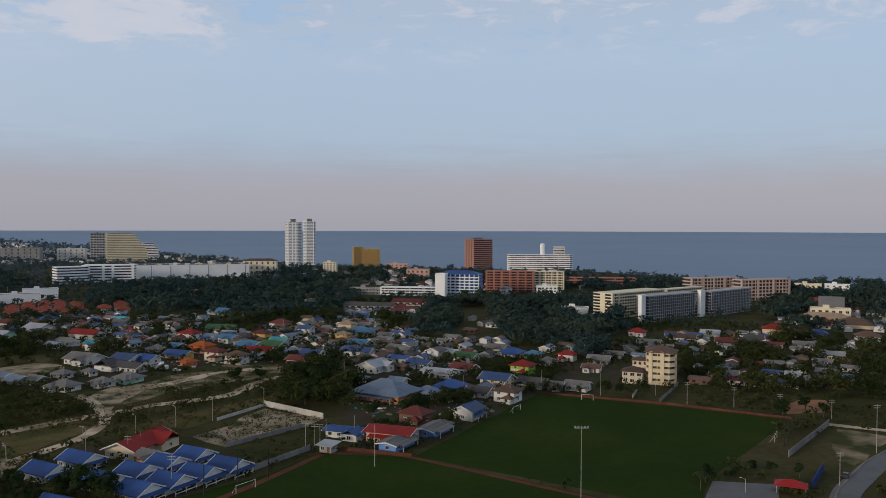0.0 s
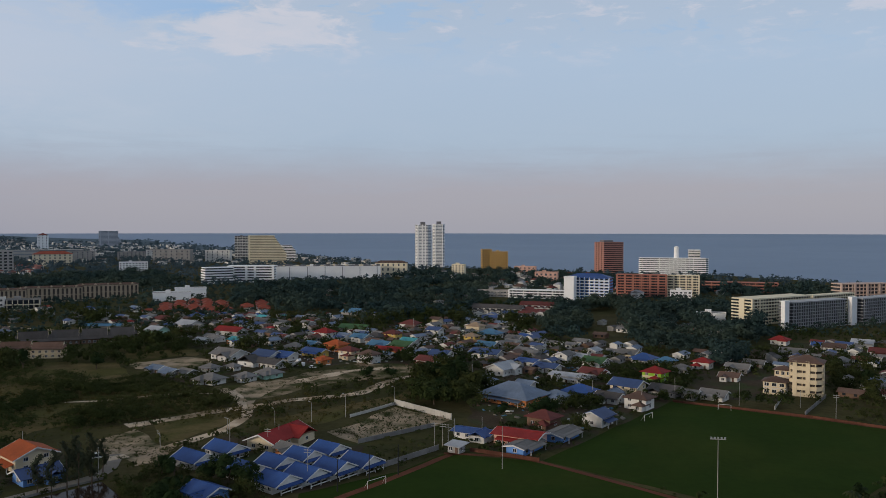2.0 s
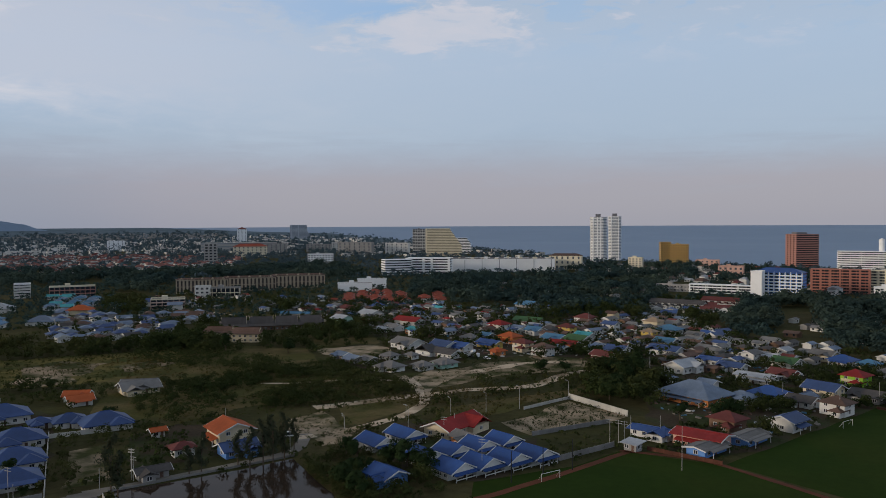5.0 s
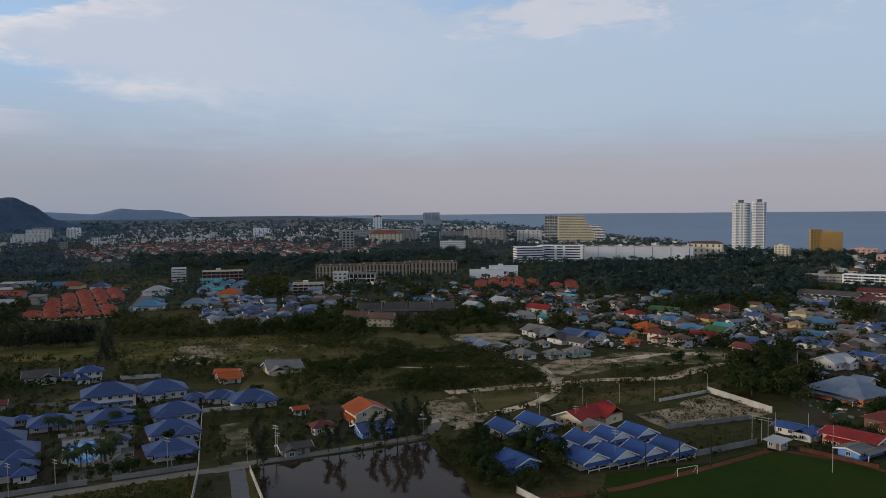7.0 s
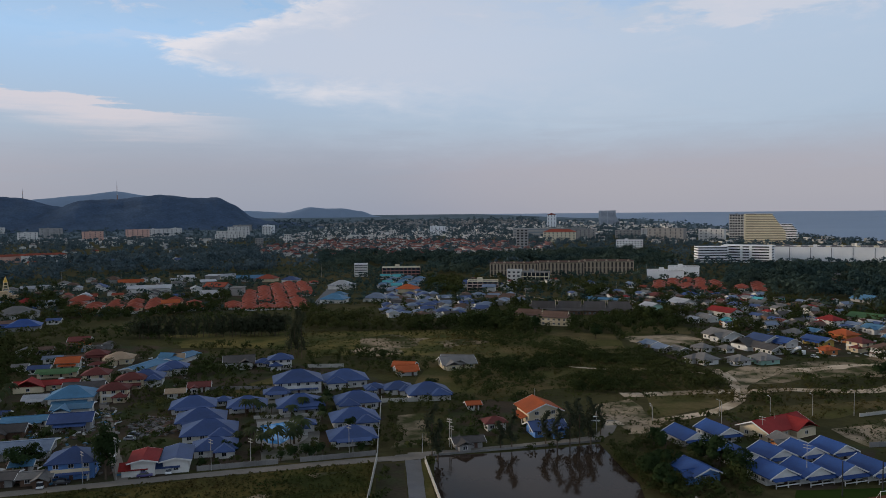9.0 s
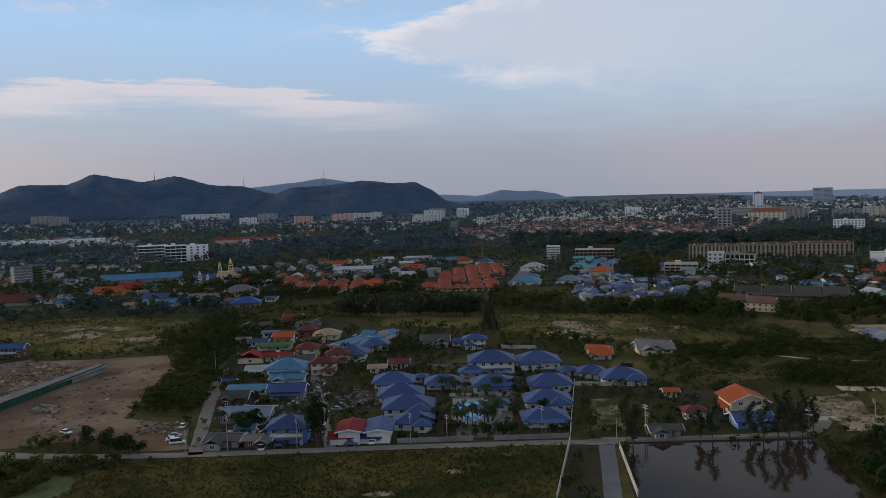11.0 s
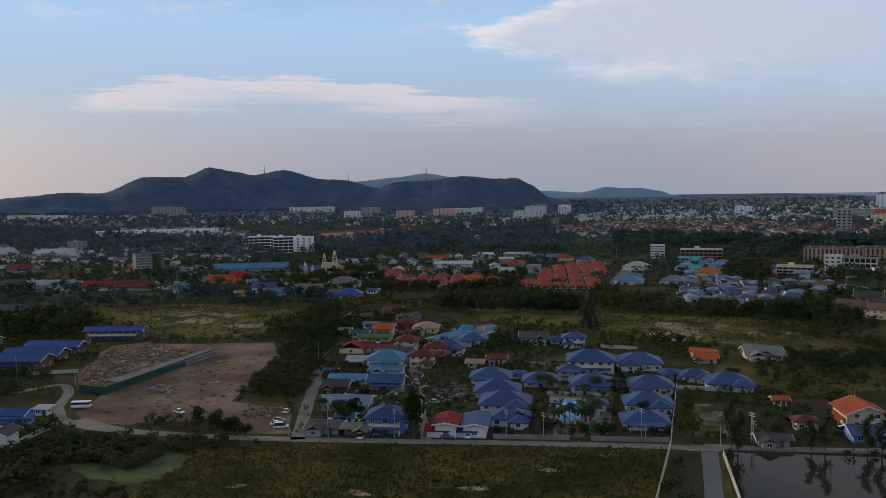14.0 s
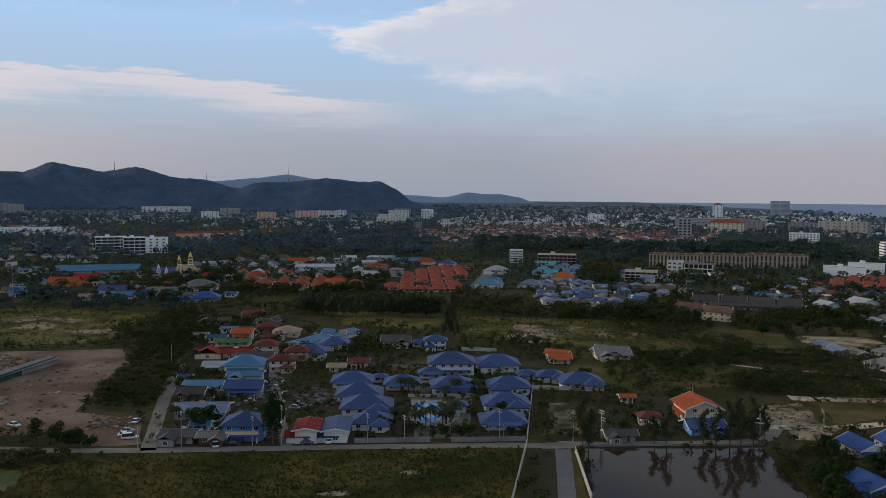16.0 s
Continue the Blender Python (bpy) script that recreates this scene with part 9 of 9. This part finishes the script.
def mast(x, y, z, h, label):
    e = root("radio_mast", x, y, 0, label, "mast", z=z)
    for i in range(4):
        bm = bmesh.new()
        u0, u1 = i / 4, (i + 1) / 4
        tube(bm, (0, 0, h * u0 - 4), (0, 0, h * u1), 2.2 * (1.1 - u0), 2.2 * (1.1 - u1), 4)
        part("section", bm, METAL if i % 2 else MATS["red_soil"], e)


mast(-3447.0, 1476.7, 136.9, 85.7, "red and white radio mast on a hill crest")
mast(-3861.1, 1222.5, 143.3, 51.9, "red and white radio mast on a hill crest")
mast(-3966.6, 817.5, 190.3, 45.3, "red and white radio mast on a hill crest")

# ---- yards, pool, vehicles, temple ----


def rubble(name, poly, n, materials, label, size=(0.6, 3.0)):
    """Broken planks, sheets and blocks lying about, beyond counting."""
    vs, fs, mi = [], [], []
    for x, y in scatter(poly, n, 0, False):
        L = rng.uniform(*size)
        M = Matrix.Translation((x, y, 0.2)) @ Euler((rng.uniform(-.3, .3), rng.uniform(-.3, .3), rng.uniform(0, 6.28))).to_matrix().to_4x4()
        a, b, c = L / 2, L * rng.uniform(.08, .4), rng.uniform(.05, .35)
        o = len(vs)
        vs += [tuple(M @ Vector(p)) for p in ((-a, -b, -.3), (a, -b, -.3), (a, b, -.3), (-a, b, -.3), (-a, -b, c), (a, -b, c), (a, b, c), (-a, b, c))]
        k = int(rng.integers(len(materials)))
        for f in ((4, 5, 6, 7), (0, 1, 5, 4), (1, 2, 6, 5), (2, 3, 7, 6), (3, 0, 4, 7)):
            fs.append(tuple(o + q for q in f))
            mi.append(k)
    me = bpy.data.meshes.new(name)
    me.from_pydata(vs, [], fs)
    for q in materials:
        me.materials.append(q)
    me.polygons.foreach_set("material_index", mi)
    tagged(place(name, me, None), label, "rubble", kind="stuff")


rubble("rubble", [(-349, -4), (-385, -3), (-425, 10), (-432, 27), (-390, 47), (-333, 5)], 1500, [SAND, SAND, CONC, MATS["roof_brown"], DIRT, MATS["roof_weathered_grey"], DIRT, DIRT, REDDIRT], "heaps of broken planks and rubble in a yard")
rubble("rubble", [(-296, -2), (-316, 10), (-369, 47), (-382, 76), (-300, 46), (-273, 34), (-279, 9)], 130, [SAND, CONC, MATS["roof_brown"]], "scattered debris on cleared earth", (0.5, 2.0))
rubble("rubble", [(-325, 19), (-331, 23), (-322, 29), (-314, 27), (-318, 20)], 70, [CONC, CONC, DIRT], "pale wreckage of white panels on bare earth", (0.8, 3.2))
rubble("rubble", [(-272, 118), (-278, 128), (-267, 134), (-251, 127), (-250, 119), (-254, 111)], 420, [MATS["roof_weathered_grey"], MATS["roof_dark_grey"], MATS["roof_brown"], VILLAGE, MATS["roof_weathered_grey"]], "grey heap of scrap between houses", (0.6, 2.6))
rubble("rubble", [(-285, 50), (-272, 61), (-260, 55), (-267, 45)], 110, [DIRT, SAND, CONC], "loose soil and rubble beside parked cars", (0.5, 1.8))
rubble("yard_clutter", [(-237, 61), (-283, 77), (-330, 114), (-319, 134), (-264, 112), (-220, 93)], 300, [MATS["roof_dark_grey"], MATS["roof_brown"], MATS["roof_weathered_grey"], MATS["roof_sky_blue"], MATS["wall_white"], CONC, METAL], "yard clutter of sheets, boxes and boards among houses", (0.7, 2.6))
rubble("yard_clutter", [(-360, 113), (-447, 169), (-365, 192), (-306, 156), (-329, 116)], 160, [MATS["roof_dark_grey"], MATS["roof_brown"], MATS["roof_weathered_grey"], MATS["roof_sky_blue"], MATS["wall_white"], CONC, METAL], "yard clutter of sheets, boxes and boards among houses", (0.7, 2.6))
rubble("yard_clutter", [(-48, 359), (-7, 435), (51, 402), (28, 325), (-9, 273), (-32, 305)], 260, [MATS["roof_dark_grey"], MATS["roof_brown"], MATS["roof_weathered_grey"], MATS["roof_sky_blue"], MATS["wall_white"], CONC, METAL], "yard clutter of sheets, boxes and boards among houses", (0.7, 2.6))
rubble("yard_clutter", [(-237, 494), (-144, 549), (-70, 434), (-112, 424), (-175, 415)], 220, [MATS["roof_dark_grey"], MATS["roof_brown"], MATS["roof_weathered_grey"], MATS["roof_sky_blue"], MATS["wall_white"], CONC, METAL], "yard clutter of sheets, boxes and boards among houses", (0.7, 2.6))
rubble("yard_clutter", [(-204, 486), (-121, 614), (-28, 551), (-32, 441), (-110, 416), (-147, 387)], 380, [MATS["roof_dark_grey"], MATS["roof_brown"], MATS["roof_weathered_grey"], MATS["roof_sky_blue"], MATS["wall_white"], CONC, METAL], "yard clutter of sheets, boxes and boards among houses", (0.7, 2.6))
house(-358.1, 29.3, 136, 64.1, 4.0, 0.9, "s", "y", "x", detail=False, extra="long low grey shed along a green fence")


def bus(x, y, ang):
    e = root("bus", x, y, ang, "old white bus parked by a dirt lane", "bus")
    e.scale = (0.72, 0.9, 0.95)
    bm = boxes((-4.5, 4.5, -1.2, 1.2, .5, 1.6))
    part("body", bm, PAINT["white"], e)
    part("window_band", boxes((-4.4, 4.4, -1.15, 1.15, 1.6, 2.4)), GLASS, e)
    part("roof_panel", boxes((-4.6, 4.6, -1.25, 1.25, 2.4, 2.65)), PAINT["white"], e)
    for sx in (-2.9, 2.9):
        for sy in (-1.05, 1.05):
            bm = bmesh.new()
            tube(bm, (sx, sy - .14, .48), (sx, sy + .14, .48), .48, .48, 12)
            part("wheel", bm, RUBBER, e)


def tipper(x, y, ang):
    e = root("tipper_truck", x, y, ang, "white tipper truck with its bed raised", "truck")
    part("cab", boxes((2.2, 4.0, -1.15, 1.15, .7, 2.7)), PAINT["white"], e)
    part("chassis", boxes((-3.6, 4.0, -.5, .5, .55, .85)), PAINT["dark"], e)
    part("bed", boxes((-2.8, 2.6, -1.2, 1.2, 0, 1.3)), PAINT["white"], e, m=pose(-.6, 0, 1.9, 0, -38, 0))
    for sx in (-2.6, -1.4, 3.0):
        for sy in (-1.0, 1.0):
            bm = bmesh.new()
            tube(bm, (sx, sy - .15, .5), (sx, sy + .15, .5), .5, .5, 12)
            part("wheel", bm, RUBBER, e)


bus(-307.2, -5.1, 68)
tipper(-147.1, 407.1, -20)
car(-253.4, 53.7, 70, "white", False)
car(-257.0, 55.2, 68, "grey", False)
car(-249.6, 54.3, 72, "white", True)
car(-266.7, 60.0, 150, "white", False)
car(-228.2, 74.3, 150, "white", True)
car(-215.1, 97.6, 58, "violet", False)
car(-253.9, 110.7, 40, "grey", False)
car(-257.5, 113.8, 40, "dark", False)
car(-213.1, 103.8, 150, "white", False)
car(-138.0, 404.0, -10, "white", False)
car(-152.5, 232.4, 40, "white", True)
car(121.4, 233.9, 55, "dark", False)
car(-355.8, -39.0, 20, "white", False)
car(-347.7, -35.3, 20, "grey", False)
car(-226.3, 79.0, 60, "dark", False)
car(-283.5, 26.2, 30, "white", False)
PALEPAVE = mat("pale_pool_paving", (0.30, 0.29, 0.27), 0.8, 0.3, 0.5)
POOLW = mat("pool_water", (0.05, 0.23, 0.50), 0.08, 0.15, 0.4, spec=0.5)
tagged(patch("pool_rim", [(-220, 137), (-241, 151), (-232, 166), (-212, 152), (-206, 142), (-213, 136)], PALEPAVE, 0.30, "white rim of a swimming pool", 0.0), category="pool")
tagged(patch("pool", [(-220, 140), (-236, 149), (-233, 159), (-215, 147), (-212, 141), (-216, 139)], POOLW, 0.34, "bright blue water of a swimming pool", 0.0), category="pool")
house(-217.8, 152.6, 58, 5.5, 5, 1.1, "h", "n", "w", detail=False, extra="small white pool pavilion with a blue roof")
house(-220.2, 157.0, 58, 5.5, 5, 1.1, "h", "n", "w", detail=False, extra="small white pool pavilion with a blue roof")


def slide(x, y, ang):
    e = root("pool_slide", x, y, ang, "blue curved water slide beside a pool", "slide")
    bm = bmesh.new()
    prev = None
    for i in range(13):
        u = i / 12
        cx, cz = 5 * u + math.sin(u * 6) * .6, 3.6 * (1 - u) ** 1.2 + .5
        row = [bm.verts.new((cx, q + math.sin(u * 5) * 1.2, cz + abs(q) * .7)) for q in (-.6, -.3, .3, .6)]
        if prev:
            for k in range(3):
                bm.faces.new((prev[k], row[k], row[k + 1], prev[k + 1]))
        prev = row
    r = bmesh.ops.extrude_face_region(bm, geom=list(bm.faces))
    for v in r["geom"]:
        if isinstance(v, bmesh.types.BMVert):
            v.co.z -= .1
    part("chute", bm, MATS["roof_sky_blue"], e)
    for px in (0.2, 2.4):
        bm = bmesh.new()
        tube(bm, (px, .3, -.1), (px, .3, 3.2 - px), .1, .1, 6)
        part("support", bm, FRAME, e)


def temple(x, y, ang):
    """A cream hall with stepped upper storeys, lattice bell towers, gilded tops and a low walled court."""
    e = root("temple", x, y, ang, "cream temple hall with gilded tiered spires", "temple")
    part("hall", boxes((-8, 8, -6, 6, 0, 8.5)), TEMPLE, e)
    part("upper_tier", boxes((-6, 6, -4.5, 4.5, 8.5, 10.4)), TEMPLE, e)
    part("side_wing", boxes((8, 14, -4.5, 5, 0, 6.5)), TEMPLE, e)
    part("court_wall", boxes((-27, -8, -5, -4.6, 0, 3.2), (-27, -26.6, -4.6, 4, 0, 3.2)), TEMPLE, e)
    part("annexe", boxes((15, 27, -9, -2, 0, 2.6)), wallm("c"), e)
    part("annexe_roof", roof_bm("h", 12, 7, 2.4, .8), roofm("a"), e, m=pose(21, -5.5, 2.6))
    for px in (-7, -3.5, 0, 3.5, 7):
        part("pilaster", boxes((px - .4, px + .4, -6.35, -6, 0, 8.5)), wallm("c"), e)
    for px in (-5.2, -1.7, 1.7, 5.2):
        window(e, px, -6, 5.2, 0, 1.2, 2.4)
        window(e, px, -6, 1.9, 0, 1.2, 2.0)
    for px, z0, r, h in ((-5.5, 8.5, 2.0, 11.0), (4.5, 10.4, 2.4, 12.0), (-24, 3.2, 1.8, 8.0), (-17, 3.2, 1.3, 5.0)):
        bm = bmesh.new()
        for sx in (-1, 1):
            for sy in (-1, 1):
                tube(bm, (px + sx * r, sy * r, z0 - .2), (px + sx * r * .5, sy * r * .5, z0 + h * .6), .22, .16, 5)
        for k in range(4):
            q, z = r * (1.08 - .13 * k), z0 + h * .6 * k / 3
            box(bm, px - q, px + q, -q, q, z, z + .35)
        part("bell_tower", bm, wallm("c") if z0 > 4 else wallm("w"), e)
        bm = bmesh.new()
        z = z0 + h * .6 + .3
        for k in range(4):
            u = k / 4
            tube(bm, (px, 0, z), (px, 0, z + h * .12), r * .7 * (1 - u) + .12, r * .62 * (1 - u - .14) + .05, 9)
            z += h * .1
        part("spire", bm, GOLD if z0 > 4 else wallm("w"), e)


TEMPLE = mat("warm_cream_render", (0.50, 0.37, 0.23), 0.85, 0.2, 0.2)
slide(-216.6, 144.9, 30)
temple(-731.3, 210.8, 66)


def billboard(x, y, ang, W, z0, z1):
    e = root("billboard", x, y, ang, "large dark billboard seen from behind on posts", "billboard")
    part("panel", boxes((-W / 2, W / 2, -.3, .3, z0, z1)), GREYC, e)
    for s in (-.35, 0, .35):
        bm = bmesh.new()
        tube(bm, (s * W, .5, -.3), (s * W, .5, z1), .2, .2, 6)
        part("post", bm, METAL, e)


billboard(329.8, 664.0, -25, 20, 4, 17)

awning = root("market_tent", 98.8, 220.1, -25, "bright red canvas tent beside a car park", "tent")
part("canopy", roof_bm("h", 8, 5, 1.0, 0.4), REDB, awning, m=pose(0, 0, 2.4))
for sx in (-3.8, 3.8):
    for sy in (-2.3, 2.3):
        part("post", boxes((sx - .06, sx + .06, sy - .06, sy + .06, 0, 2.5)), METAL, awning)


for ob in [o for o in scene.objects if o.name.startswith("terrace_block") and "arched" in o.get("label", "")]:
    H = max(v.co.z for c in ob.children if c.name.startswith("wall") for v in c.data.vertices)
    W = max(v.co.x for c in ob.children if c.name.startswith("wall") for v in c.data.vertices)
    D = min(v.co.y for c in ob.children if c.name.startswith("wall") for v in c.data.vertices)
    for k in range(5):
        px = -W + (k + .5) * W * .4
        bm = bmesh.new()
        vs = [bm.verts.new(p) for p in ((px - 2, D - .1, H - .3), (px + 2, D - .1, H - .3), (px, D - .1, H + 2.4), (px - 2, D + .6, H - .3), (px + 2, D + .6, H - .3), (px, D + .6, H + 2.4))]
        for f in ((0, 1, 2), (5, 4, 3), (0, 2, 5, 3), (1, 4, 5, 2), (0, 3, 4, 1)):
            bm.faces.new([vs[i] for i in f])
        part("gable", bm, STONEC, ob)
